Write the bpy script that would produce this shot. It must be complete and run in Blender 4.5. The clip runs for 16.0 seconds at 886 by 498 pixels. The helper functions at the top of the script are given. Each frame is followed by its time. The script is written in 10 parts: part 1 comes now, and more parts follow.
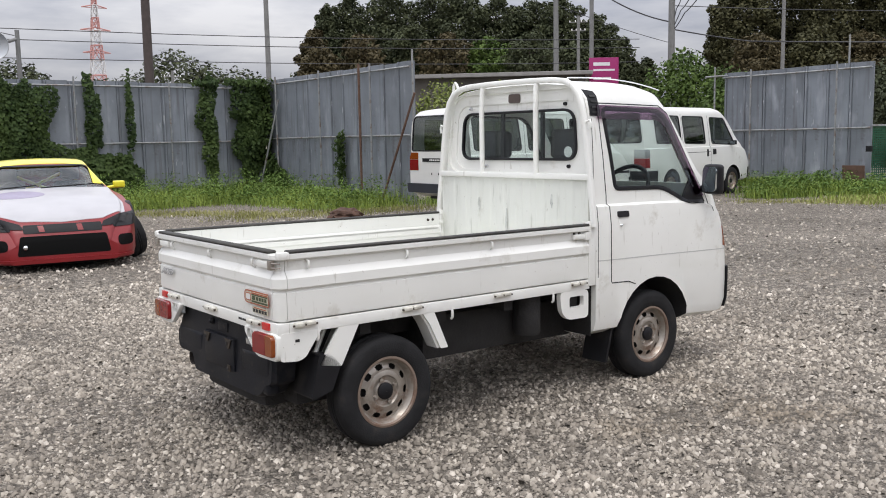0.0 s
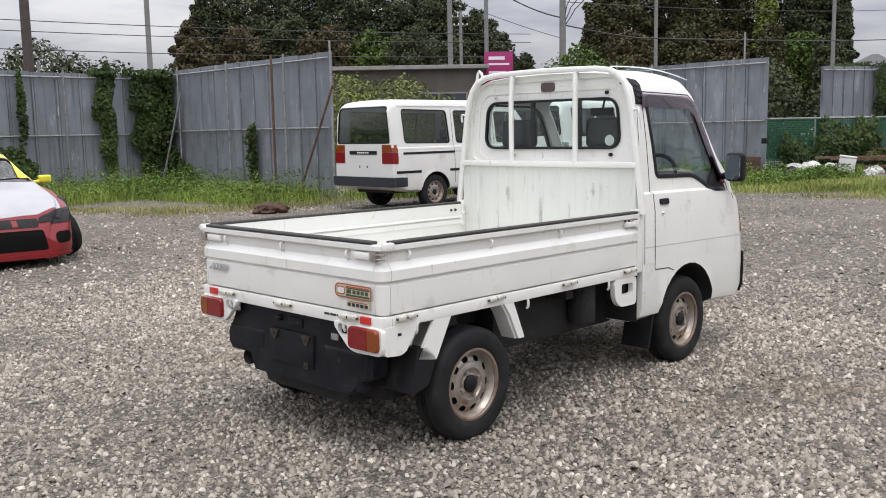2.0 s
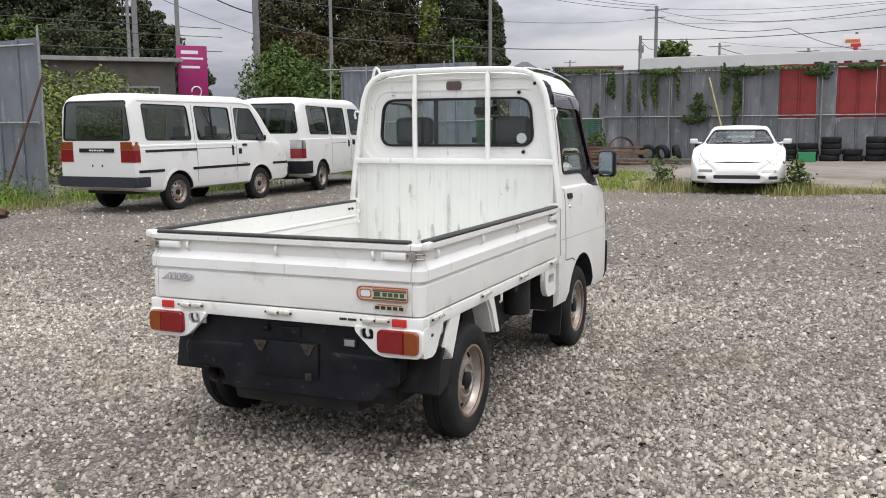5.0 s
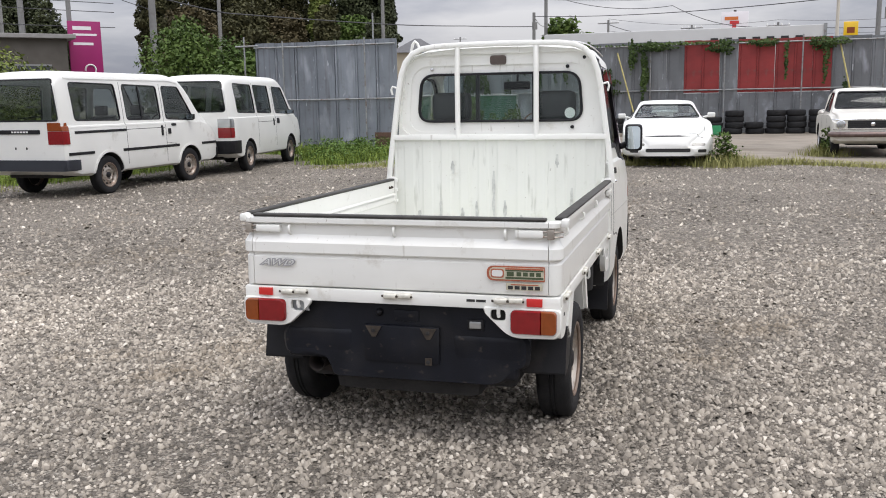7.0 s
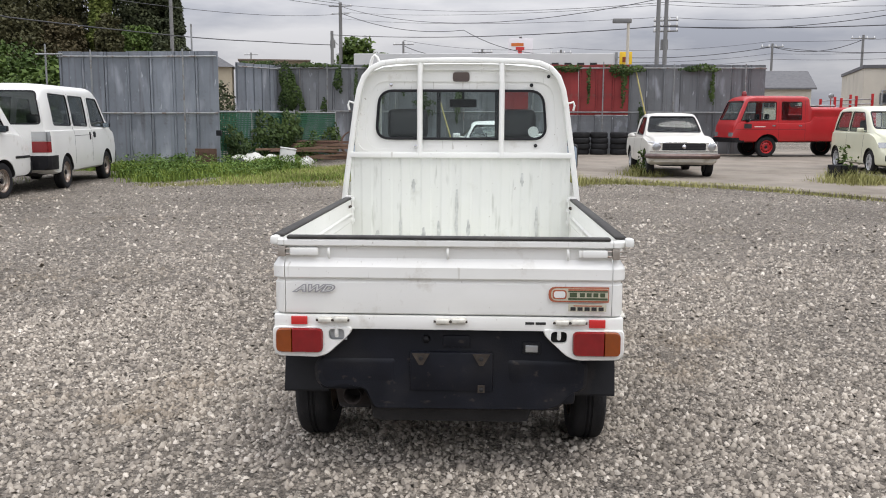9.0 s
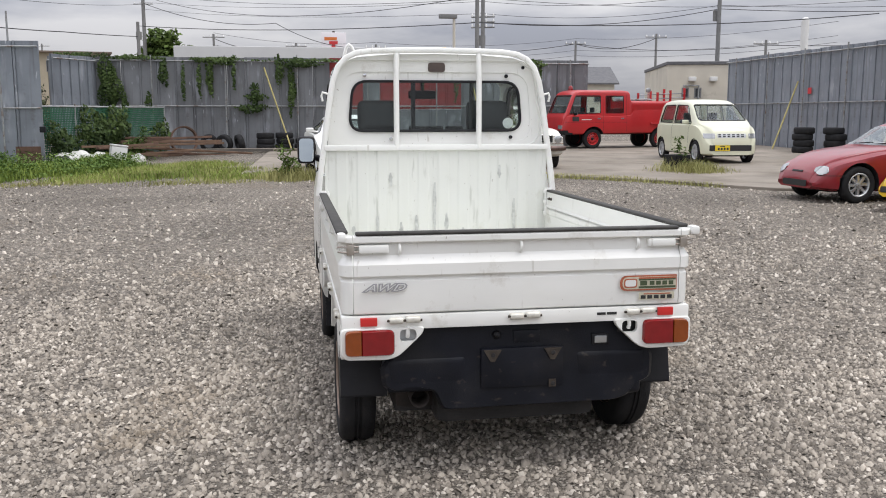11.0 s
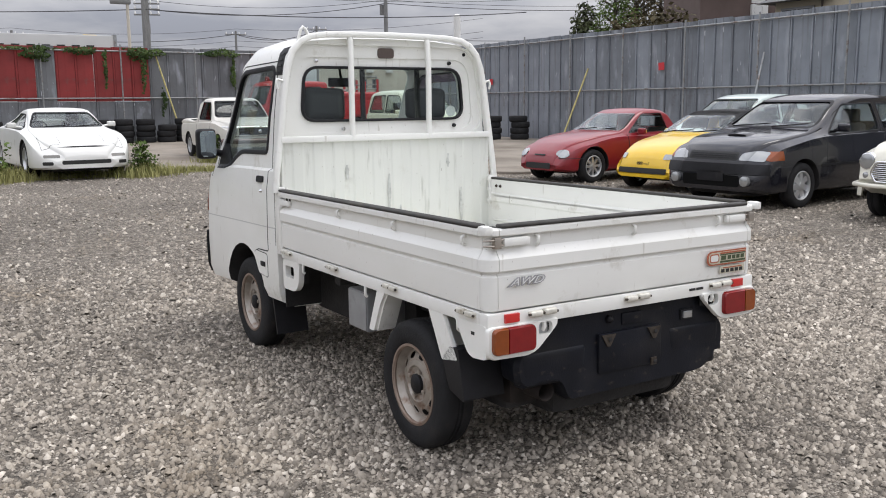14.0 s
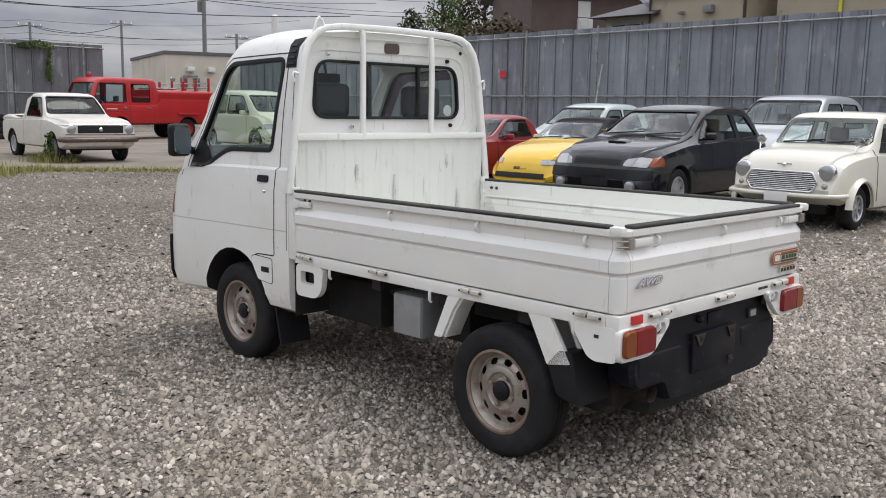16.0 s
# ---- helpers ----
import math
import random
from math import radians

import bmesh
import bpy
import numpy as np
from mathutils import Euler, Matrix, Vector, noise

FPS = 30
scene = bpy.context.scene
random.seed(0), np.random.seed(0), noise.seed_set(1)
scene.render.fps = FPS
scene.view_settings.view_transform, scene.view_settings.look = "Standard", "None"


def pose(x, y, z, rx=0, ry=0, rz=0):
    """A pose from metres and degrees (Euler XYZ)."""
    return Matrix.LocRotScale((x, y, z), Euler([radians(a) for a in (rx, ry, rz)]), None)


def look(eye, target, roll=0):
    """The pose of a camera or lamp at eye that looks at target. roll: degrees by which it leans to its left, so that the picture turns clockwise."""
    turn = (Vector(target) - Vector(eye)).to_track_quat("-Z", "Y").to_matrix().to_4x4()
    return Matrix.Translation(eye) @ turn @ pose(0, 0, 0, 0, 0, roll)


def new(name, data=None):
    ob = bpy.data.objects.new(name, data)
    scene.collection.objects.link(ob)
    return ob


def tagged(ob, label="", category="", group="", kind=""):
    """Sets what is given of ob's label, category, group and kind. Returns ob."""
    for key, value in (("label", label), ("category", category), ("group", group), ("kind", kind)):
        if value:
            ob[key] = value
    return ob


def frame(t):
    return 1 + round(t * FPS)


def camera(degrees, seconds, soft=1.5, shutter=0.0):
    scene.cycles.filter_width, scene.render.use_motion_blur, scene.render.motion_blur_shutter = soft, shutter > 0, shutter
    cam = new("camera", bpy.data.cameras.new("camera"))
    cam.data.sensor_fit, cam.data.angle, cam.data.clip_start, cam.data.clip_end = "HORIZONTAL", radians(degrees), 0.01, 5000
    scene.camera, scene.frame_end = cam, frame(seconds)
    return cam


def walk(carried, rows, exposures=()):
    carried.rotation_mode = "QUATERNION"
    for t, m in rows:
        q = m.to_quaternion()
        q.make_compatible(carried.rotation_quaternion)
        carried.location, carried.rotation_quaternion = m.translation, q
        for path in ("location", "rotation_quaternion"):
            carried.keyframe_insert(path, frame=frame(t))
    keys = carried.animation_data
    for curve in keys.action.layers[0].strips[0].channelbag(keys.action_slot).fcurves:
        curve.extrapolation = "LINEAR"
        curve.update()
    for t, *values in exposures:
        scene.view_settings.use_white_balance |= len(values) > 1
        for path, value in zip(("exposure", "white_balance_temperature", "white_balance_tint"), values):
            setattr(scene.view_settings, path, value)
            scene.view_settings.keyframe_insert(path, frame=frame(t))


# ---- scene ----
cam = camera(52.3, 16.0, 1.0)
METRES, EYE, TILT, LEAN, TURN = 8.479, 1.416, 0.0, 0.0, -36.8
ROWS = [
    (0.0, 0.0, 0.0, 0.0, -0.13, -6.94, 1.08),
    (0.5, -0.0306, 0.0084, -0.0002, -1.26, -6.66, 1.26),
    (1.0, -0.0581, 0.0125, -0.0018, -4.41, -6.56, 0.58),
    (1.5, -0.0872, 0.0091, 0.0008, -6.56, -7.18, 1.19),
    (2.0, -0.113, 0.0173, -0.0016, -8.0, -7.46, 1.1),
    (2.5, -0.1398, 0.0271, -0.0011, -11.49, -7.43, 0.32),
    (3.0, -0.1728, 0.031, -0.0008, -16.95, -7.36, 0.72),
    (3.5, -0.2001, 0.0384, -0.0031, -18.39, -7.86, 0.47),
    (4.0, -0.2235, 0.0532, -0.001, -21.9, -7.69, 0.24),
    (6.5, -0.3509, 0.1212, 0.0004, -34.8, -9.21, 1.02),
    (7.0, -0.3669, 0.1483, 0.0, -36.1, -9.35, 0.97),
    (7.5, -0.3874, 0.1701, -0.0002, -38.97, -9.03, 1.11),
    (8.0, -0.4118, 0.1907, 0.0015, -42.0, -8.76, 1.71),
    (8.5, -0.4274, 0.2213, 0.0005, -43.58, -8.54, 0.73),
    (9.0, -0.4454, 0.247, -0.0004, -49.46, -8.29, -0.22),
    (9.5, -0.4667, 0.2677, 0.0008, -53.52, -8.91, -0.27),
    (12.0, -0.5261, 0.4153, -0.0049, -69.0, -8.42, 0.61),
    (12.5, -0.5405, 0.4484, -0.0035, -73.44, -8.88, 0.81),
    (13.0, -0.5385, 0.4851, -0.0069, -75.48, -8.65, 0.29),
    (13.5, -0.5389, 0.5175, -0.0069, -79.18, -8.74, 0.06),
    (14.0, -0.546, 0.5502, -0.0047, -83.44, -9.19, 0.45),
    (14.5, -0.5408, 0.5823, -0.0068, -86.74, -8.19, 0.38),
    (15.0, -0.5346, 0.6134, -0.0077, -91.2, -7.87, -0.66),
    (15.5, -0.5392, 0.6503, -0.0064, -94.24, -8.32, -0.45),
    (16.0, -0.5312, 0.6813, -0.0089, -95.62, -8.84, -0.98),
]
walk(cam, [(t, pose(0, 0, EYE, TILT, LEAN, TURN) @ pose(METRES * x, METRES * y, METRES * z, 90 + pitch, roll, yaw)) for t, x, y, z, yaw, pitch, roll in ROWS],
     [(0.0, 0.20), (3.5, 0.26), (7.0, 0.29), (9.5, 0.26), (12.0, 0.22), (13.5, 0.17), (14.5, 0.12), (15.0, 0.02), (16.0, 0.0)])
from mathutils.bvhtree import BVHTree

# ---- world and light: a bright overcast day ----
world = bpy.data.worlds.new("overcast")
scene.world = world
world.use_nodes = True


def build_sky():
    nt = world.node_tree
    nt.nodes.clear()
    n, l = nt.nodes.new, nt.links.new
    out, bg = n("ShaderNodeOutputWorld"), n("ShaderNodeBackground")
    sky = n("ShaderNodeTexSky")
    sky.sky_type, sky.sun_disc = "NISHITA", False
    sky.sun_elevation, sky.sun_rotation = radians(52), radians(200)
    sky.air_density, sky.dust_density = 1.0, 3.0
    co = n("ShaderNodeTexCoord")
    mp = n("ShaderNodeMapping")
    mp.inputs["Scale"].default_value = (1.6, 1.6, 7.0)
    l(co.outputs["Generated"], mp.inputs["Vector"])
    clouds = n("ShaderNodeTexNoise")
    clouds.inputs["Scale"].default_value, clouds.inputs["Detail"].default_value = 2.2, 7
    clouds.inputs["Roughness"].default_value = 0.55
    l(mp.outputs["Vector"], clouds.inputs["Vector"])
    ramp = n("ShaderNodeValToRGB")
    ramp.color_ramp.elements[0].position, ramp.color_ramp.elements[1].position = 0.38, 0.64
    ramp.color_ramp.elements[0].color = (4.7, 4.9, 5.7, 1)
    ramp.color_ramp.elements[1].color = (8.9, 8.85, 9.2, 1)
    l(clouds.outputs["Fac"], ramp.inputs["Fac"])
    mix = n("ShaderNodeMix")
    mix.data_type = "RGBA"
    mix.inputs["Factor"].default_value = 0.93
    l(sky.outputs["Color"], mix.inputs["A"])
    l(ramp.outputs["Color"], mix.inputs["B"])
    # an overcast dome is about three times as bright overhead as at the horizon
    sep, grad, dome = n("ShaderNodeSeparateXYZ"), n("ShaderNodeMapRange"), n("ShaderNodeVectorMath")
    l(co.outputs["Generated"], sep.inputs[0])
    grad.inputs["From Min"].default_value, grad.inputs["From Max"].default_value = 0.02, 0.55
    grad.inputs["To Min"].default_value, grad.inputs["To Max"].default_value = 0.53, 2.0
    l(sep.outputs["Z"], grad.inputs["Value"])
    dome.operation = "SCALE"
    l(mix.outputs["Result"], dome.inputs[0])
    l(grad.outputs["Result"], dome.inputs["Scale"])
    l(dome.outputs[0], bg.inputs["Color"])
    bg.inputs["Strength"].default_value = 0.1
    l(bg.outputs["Background"], out.inputs["Surface"])


build_sky()
sun_data = bpy.data.lights.new("sun", "SUN")
sun_data.energy, sun_data.angle, sun_data.color = 1.2, radians(30), (1.0, 0.97, 0.93)
sun = new("sun", sun_data)
sun.matrix_world = look((0, 0, 30), (6, 9, 0))


# ---- mesh helpers ----
def ground_z(x, y):
    """The lot dips a little round the truck and rises very slightly towards the far fences."""
    far = 0.0045 * (x - 2.2) - 0.004 * (y - 4.2)
    near = -0.027 - 0.0033 * (x - 2.2) - 0.0025 * (y - 4.2)
    t = np.clip((np.hypot(x - 2.7, y - 4.2) - 4.0) / 4.0, 0, 1)
    return near + (far - near) * t * t * (3 - 2 * t)


def part(name, bm, mat, parent, label="", smooth=0):
    """Links a bmesh as one mesh object under a thing or part; smooth: degrees under which edges are shaded smooth."""
    bmesh.ops.recalc_face_normals(bm, faces=bm.faces)
    me = bpy.data.meshes.new(name)
    bm.to_mesh(me)
    bm.free()
    if mat:
        me.materials.append(mat)
    if smooth:
        me.shade_smooth()
        me.set_sharp_from_angle(angle=radians(smooth))
    ob = new(name, me)
    ob.parent = parent
    if label:
        ob["label"] = label
    return ob


def thing(name, label, category, m, group="", kind=""):
    ob = new(name)
    ob.empty_display_size = 0.1
    ob.matrix_world = m
    return tagged(ob, label, category, group, kind)


def B():
    return bmesh.new()


def box(bm, x0, x1, y0, y1, z0, z1, bevel=0.0, seg=2, m=None):
    vs = [bm.verts.new((x, y, z)) for x in (x0, x1) for y in (y0, y1) for z in (z0, z1)]
    fs = [bm.faces.new([vs[i] for i in q]) for q in ((0, 1, 3, 2), (4, 6, 7, 5), (0, 4, 5, 1), (2, 3, 7, 6), (0, 2, 6, 4), (1, 5, 7, 3))]
    if bevel:
        es = list({e for f in fs for e in f.edges})
        r = bmesh.ops.bevel(bm, geom=es, offset=bevel, segments=seg, profile=0.6, affect="EDGES")
        vs = list({v for f in r["faces"] for v in f.verts})
    if m is not None:
        bmesh.ops.transform(bm, matrix=m, verts=vs)
    return bm


def loft(bm, rings, closed=True, caps=True):
    """Skins a row of rings of equal length."""
    rows = [[bm.verts.new(p) for p in r] for r in rings]
    n = len(rows[0])
    for a, b in zip(rows, rows[1:]):
        for i in range(n if closed else n - 1):
            j = (i + 1) % n
            bm.faces.new((a[i], a[j], b[j], b[i]))
    if caps and closed:
        bm.faces.new(rows[0])
        bm.faces.new(rows[-1])
    return bm


def tube(bm, pts, r, n=8, closed=False):
    """A round bar along points."""
    pts = [Vector(p) for p in pts]
    rings = []
    up = Vector((0, 0, 1))
    last = None
    for i, p in enumerate(pts):
        a = pts[i - 1] if i > 0 else (pts[-1] if closed else p)
        b = pts[i + 1] if i < len(pts) - 1 else (pts[0] if closed else p)
        d = (b - a).normalized()
        if last is None:
            u = d.cross(up) if abs(d.z) < 0.95 else d.cross(Vector((1, 0, 0)))
        else:
            u = last - d * last.dot(d)
        u.normalize()
        last = u
        v = d.cross(u)
        rr = r[i] if isinstance(r, (list, tuple)) else r
        rings.append([p + (u * math.cos(k) + v * math.sin(k)) * rr for k in (2 * math.pi * j / n for j in range(n))])
    if closed:
        rings.append(rings[0])
    return loft(bm, rings, True, not closed)


def prism(bm, poly, lo, hi, axis="y"):
    """A 2D outline pulled along an axis: y takes (x, z), x takes (y, z), z takes (x, y)."""
    put = {"y": lambda p, t: (p[0], t, p[1]), "x": lambda p, t: (t, p[0], p[1]), "z": lambda p, t: (p[0], p[1], t)}[axis]
    return loft(bm, [[put(p, lo) for p in poly], [put(p, hi) for p in poly]])


def lathe(bm, prof, n=32, axis="y", centre=(0, 0, 0)):
    """Turns a profile of (radius, along) round an axis."""
    c = Vector(centre)
    rings = []
    for r, t in prof:
        ring = []
        for k in range(n):
            a = 2 * math.pi * k / n
            p = (math.cos(a) * r, t, math.sin(a) * r) if axis == "y" else ((math.cos(a) * r, math.sin(a) * r, t) if axis == "z" else (t, math.cos(a) * r, math.sin(a) * r))
            ring.append(c + Vector(p))
        rings.append(ring)
    return loft(bm, rings, True, False)


def lerp(a, b, t):
    return a + (b - a) * t


def curve(knots, x):
    """Smooth height along a row of (x, value) knots."""
    if x <= knots[0][0]:
        return knots[0][1]
    for (a, va), (b, vb) in zip(knots, knots[1:]):
        if x <= b:
            t = (x - a) / (b - a)
            return lerp(va, vb, t)
    return knots[-1][1]


# ---- materials ----
def material(name, colour, rough=0.5, metal=0.0, vary=0.0, scale=6.0, bump=0.0, bump_scale=40.0, coat=0.0, dirt=None, dirt_amount=0.0, dirt_scale=3.0, random_tone=0.0, spec=0.5):
    """A principled surface with variation at two scales, an optional layer of dirt and fine relief."""
    mat = bpy.data.materials.new(name)
    mat.use_nodes = True
    nt = mat.node_tree
    n, l = nt.nodes.new, nt.links.new
    bsdf = nt.nodes["Principled BSDF"]
    bsdf.inputs["Roughness"].default_value, bsdf.inputs["Metallic"].default_value = rough, metal
    bsdf.inputs["Coat Weight"].default_value = coat
    bsdf.inputs["Specular IOR Level"].default_value = spec
    co = n("ShaderNodeTexCoord")
    src = co.outputs["Object"]
    col = n("ShaderNodeRGB")
    col.outputs[0].default_value = (*colour, 1)
    c = col.outputs[0]
    if vary or random_tone:
        big = n("ShaderNodeTexNoise")
        big.inputs["Scale"].default_value, big.inputs["Detail"].default_value = scale, 6
        l(src, big.inputs["Vector"])
        mr = n("ShaderNodeMapRange")
        mr.inputs["From Min"].default_value, mr.inputs["From Max"].default_value = 0.3, 0.7
        mr.inputs["To Min"].default_value, mr.inputs["To Max"].default_value = 1 - vary, 1 + vary
        l(big.outputs["Fac"], mr.inputs["Value"])
        val = mr.outputs["Result"]
        if random_tone:
            info = n("ShaderNodeObjectInfo")
            m2 = n("ShaderNodeMapRange")
            m2.inputs["To Min"].default_value, m2.inputs["To Max"].default_value = 1 - random_tone, 1 + random_tone
            l(info.outputs["Random"], m2.inputs["Value"])
            mu = n("ShaderNodeMath")
            mu.operation = "MULTIPLY"
            l(val, mu.inputs[0])
            l(m2.outputs["Result"], mu.inputs[1])
            val = mu.outputs[0]
        vm = n("ShaderNodeVectorMath")
        vm.operation = "SCALE"
        l(c, vm.inputs[0])
        l(val, vm.inputs["Scale"])
        c = vm.outputs[0]
    if dirt:
        dn = n("ShaderNodeTexNoise")
        dn.inputs["Scale"].default_value, dn.inputs["Detail"].default_value, dn.inputs["Roughness"].default_value = dirt_scale, 9, 0.65
        l(src, dn.inputs["Vector"])
        dr = n("ShaderNodeMapRange")
        dr.inputs["From Min"].default_value, dr.inputs["From Max"].default_value = 0.62 - dirt_amount * 0.4, 0.8 - dirt_amount * 0.2
        l(dn.outputs["Fac"], dr.inputs["Value"])
        dm = n("ShaderNodeMix")
        dm.data_type = "RGBA"
        l(dr.outputs["Result"], dm.inputs["Factor"])
        l(c, dm.inputs["A"])
        dm.inputs["B"].default_value = (*dirt, 1)
        c = dm.outputs["Result"]
        rr = n("ShaderNodeMapRange")
        rr.inputs["To Min"].default_value, rr.inputs["To Max"].default_value = rough, min(1, rough + 0.35)
        l(dr.outputs["Result"], rr.inputs["Value"])
        l(rr.outputs["Result"], bsdf.inputs["Roughness"])
    l(c, bsdf.inputs["Base Color"])
    if bump:
        fine = n("ShaderNodeTexNoise")
        fine.inputs["Scale"].default_value, fine.inputs["Detail"].default_value = bump_scale, 5
        l(src, fine.inputs["Vector"])
        b = n("ShaderNodeBump")
        b.inputs["Strength"].default_value, b.inputs["Distance"].default_value = bump, 0.01
        l(fine.outputs["Fac"], b.inputs["Height"])
        l(b.outputs["Normal"], bsdf.inputs["Normal"])
    return mat


def glass(name, tint=(0.8, 0.85, 0.84), gloss=1.0):
    """A thin pane: clear or tinted, with a true Fresnel gloss."""
    mat = bpy.data.materials.new(name)
    mat.use_nodes = True
    nt = mat.node_tree
    nt.nodes.clear()
    n, l = nt.nodes.new, nt.links.new
    out, mix, tr, gl, fr = (n("ShaderNode" + k) for k in ("OutputMaterial", "MixShader", "BsdfTransparent", "BsdfGlossy", "LayerWeight"))
    tr.inputs["Color"].default_value = (*tint, 1)
    gl.inputs["Roughness"].default_value = 0.02
    fr.inputs["Blend"].default_value = 0.5
    pw, mu = n("ShaderNodeMath"), n("ShaderNodeMath")
    pw.operation, pw.inputs[1].default_value = "POWER", 4.0
    mu.operation, mu.inputs[1].default_value, mu.inputs[2].default_value = "MULTIPLY_ADD", 0.75 * gloss, 0.035 * gloss
    mu.use_clamp = True
    l(fr.outputs["Facing"], pw.inputs[0])
    l(pw.outputs[0], mu.inputs[0])
    l(mu.outputs[0], mix.inputs["Fac"])
    l(tr.outputs["BSDF"], mix.inputs[1])
    l(gl.outputs["BSDF"], mix.inputs[2])
    l(mix.outputs["Shader"], out.inputs["Surface"])
    return mat

M = {}
M["white_paint"] = material("white_paint", (0.805, 0.805, 0.768), 0.32, vary=0.03, scale=2.0, coat=0.25, dirt=(0.52, 0.49, 0.42), dirt_amount=0.06, dirt_scale=5)
M["bed_paint"] = material("bed_paint", (0.69, 0.70, 0.65), 0.45, vary=0.04, scale=3.0, dirt=(0.50, 0.50, 0.43), dirt_amount=0.10, dirt_scale=5.0)
M["rubber"] = material("rubber", (0.018, 0.018, 0.019), 0.75, spec=0.2, vary=0.25, scale=9, bump=0.3, bump_scale=120, dirt=(0.045, 0.04, 0.036), dirt_amount=0.12, dirt_scale=8)
M["trim"] = material("black_trim", (0.011, 0.011, 0.013), 0.5, spec=0.25, vary=0.2, scale=12, bump=0.1, bump_scale=200, dirt=(0.05, 0.045, 0.04), dirt_amount=0.05)
M["chassis"] = material("chassis", (0.018, 0.017, 0.017), 0.8, vary=0.4, scale=8, bump=0.4, bump_scale=60)
M["chrome"] = material("chrome", (0.75, 0.76, 0.77), 0.12, 1.0)
M["steel_wheel"] = material("steel_wheel", (0.36, 0.325, 0.285), 0.36, 0.55, vary=0.15, scale=20, dirt=(0.20, 0.10, 0.055), dirt_amount=0.25, dirt_scale=14)
M["alloy"] = material("alloy", (0.55, 0.56, 0.57), 0.35, 0.7, vary=0.05, scale=20)
M["dark_glass"] = glass("dark_glass", (0.45, 0.48, 0.48))
M["lamp_red"] = material("lamp_red", (0.20, 0.008, 0.010), 0.2, coat=0.12, vary=0.1, scale=30)
M["lamp_amber"] = material("lamp_amber", (0.22, 0.046, 0.005), 0.18, coat=0.35, vary=0.1, scale=30)
M["reflector"] = material("reflector", (0.55, 0.022, 0.02), 0.3, coat=0.4)
M["lamp_clear"] = material("lamp_clear", (0.36, 0.37, 0.37), 0.10, 0.5, coat=0.8)
M["seat"] = material("seat", (0.045, 0.045, 0.048), 0.85, vary=0.2, scale=15)
M["seat_brown"] = material("seat_brown", (0.11, 0.085, 0.075), 0.85, vary=0.2, scale=15)
M["interior"] = material("interior", (0.05, 0.05, 0.052), 0.7, vary=0.15, scale=10)
M["plate"] = material("plate", (0.7, 0.7, 0.68), 0.5)
M["plate_yellow"] = material("plate_yellow", (0.75, 0.55, 0.03), 0.5)
# flat matte black painted in place of the shade inside air openings
M["painted_void"] = material("opening_shade", (0.006, 0.006, 0.006), 0.9, spec=0.1)
M["black"] = material("black_ink", (0.02, 0.02, 0.02), 0.6)
M["red"] = material("red_paint", (0.22, 0.009, 0.016), 0.3, vary=0.06, scale=3, coat=0.4)
M["fire_red"] = material("fire_red", (0.42, 0.014, 0.016), 0.35, vary=0.08, scale=2, coat=0.3)
M["race_red"] = material("race_red", (0.21, 0.009, 0.012), 0.4, vary=0.08, scale=3, coat=0.1)
M["yellow"] = material("yellow_paint", (0.76, 0.48, 0.01), 0.3, vary=0.05, scale=3, coat=0.6)
M["race_yellow"] = material("race_yellow", (0.75, 0.68, 0.03), 0.3, vary=0.05, scale=3, coat=0.4)
M["dark_paint"] = material("dark_paint", (0.010, 0.010, 0.014), 0.16, vary=0.15, scale=3, coat=0.5, spec=0.4)
M["cream"] = material("cream_paint", (0.72, 0.70, 0.60), 0.3, vary=0.03, scale=3, coat=0.5)
M["kei_green"] = material("pale_paint", (0.66, 0.66, 0.50), 0.3, vary=0.03, scale=3, coat=0.5)
M["silver"] = material("silver_paint", (0.50, 0.52, 0.54), 0.3, 0.3, vary=0.04, scale=3, coat=0.5)
M["pale_mint"] = material("mint_paint", (0.58, 0.66, 0.63), 0.3, vary=0.04, scale=3, coat=0.5)
M["van_white"] = material("van_white", (0.71, 0.71, 0.68), 0.35, vary=0.03, scale=2, coat=0.3, dirt=(0.45, 0.43, 0.38), dirt_amount=0.03)
M["hood_grey"] = material("hood_white", (0.44, 0.435, 0.45), 0.45, vary=0.06, scale=3, coat=0.2)
M["privacy"] = glass("tinted_glass", (0.70, 0.73, 0.72))
M["glass"] = glass("clear_glass", (0.92, 0.955, 0.945))
M["soft_top"] = material("soft_top", (0.02, 0.02, 0.021), 0.85, vary=0.15, scale=20, bump=0.2, bump_scale=300)
M["patch_mauve"] = material("patch_mauve", (0.30, 0.27, 0.36), 0.5, vary=0.1, scale=10)
M["rust_chrome"] = material("rust_chrome", (0.16, 0.12, 0.11), 0.35, 0.7, vary=0.3, scale=12, dirt=(0.10, 0.05, 0.03), dirt_amount=0.2)
M["rim_lip"] = material("rim_lip", (0.26, 0.20, 0.16), 0.55, 0.4, vary=0.2, scale=20, dirt=(0.14, 0.07, 0.04), dirt_amount=0.35, dirt_scale=10)
M["bumper"] = material("bumper_plastic", (0.007, 0.008, 0.012), 0.45, vary=0.3, scale=6, bump=0.1, bump_scale=150, dirt=(0.045, 0.041, 0.037), dirt_amount=0.02, spec=0.2)
M["old_white"] = material("old_white", (0.63, 0.61, 0.55), 0.4, vary=0.06, scale=3, coat=0.2, dirt=(0.40, 0.36, 0.29), dirt_amount=0.06)
M["tab_metal"] = material("tab_metal", (0.048, 0.037, 0.028), 0.7, 0.2, vary=0.4, scale=40)
M["lamp_smoke"] = material("lamp_smoke", (0.16, 0.155, 0.14), 0.15, coat=0.6)
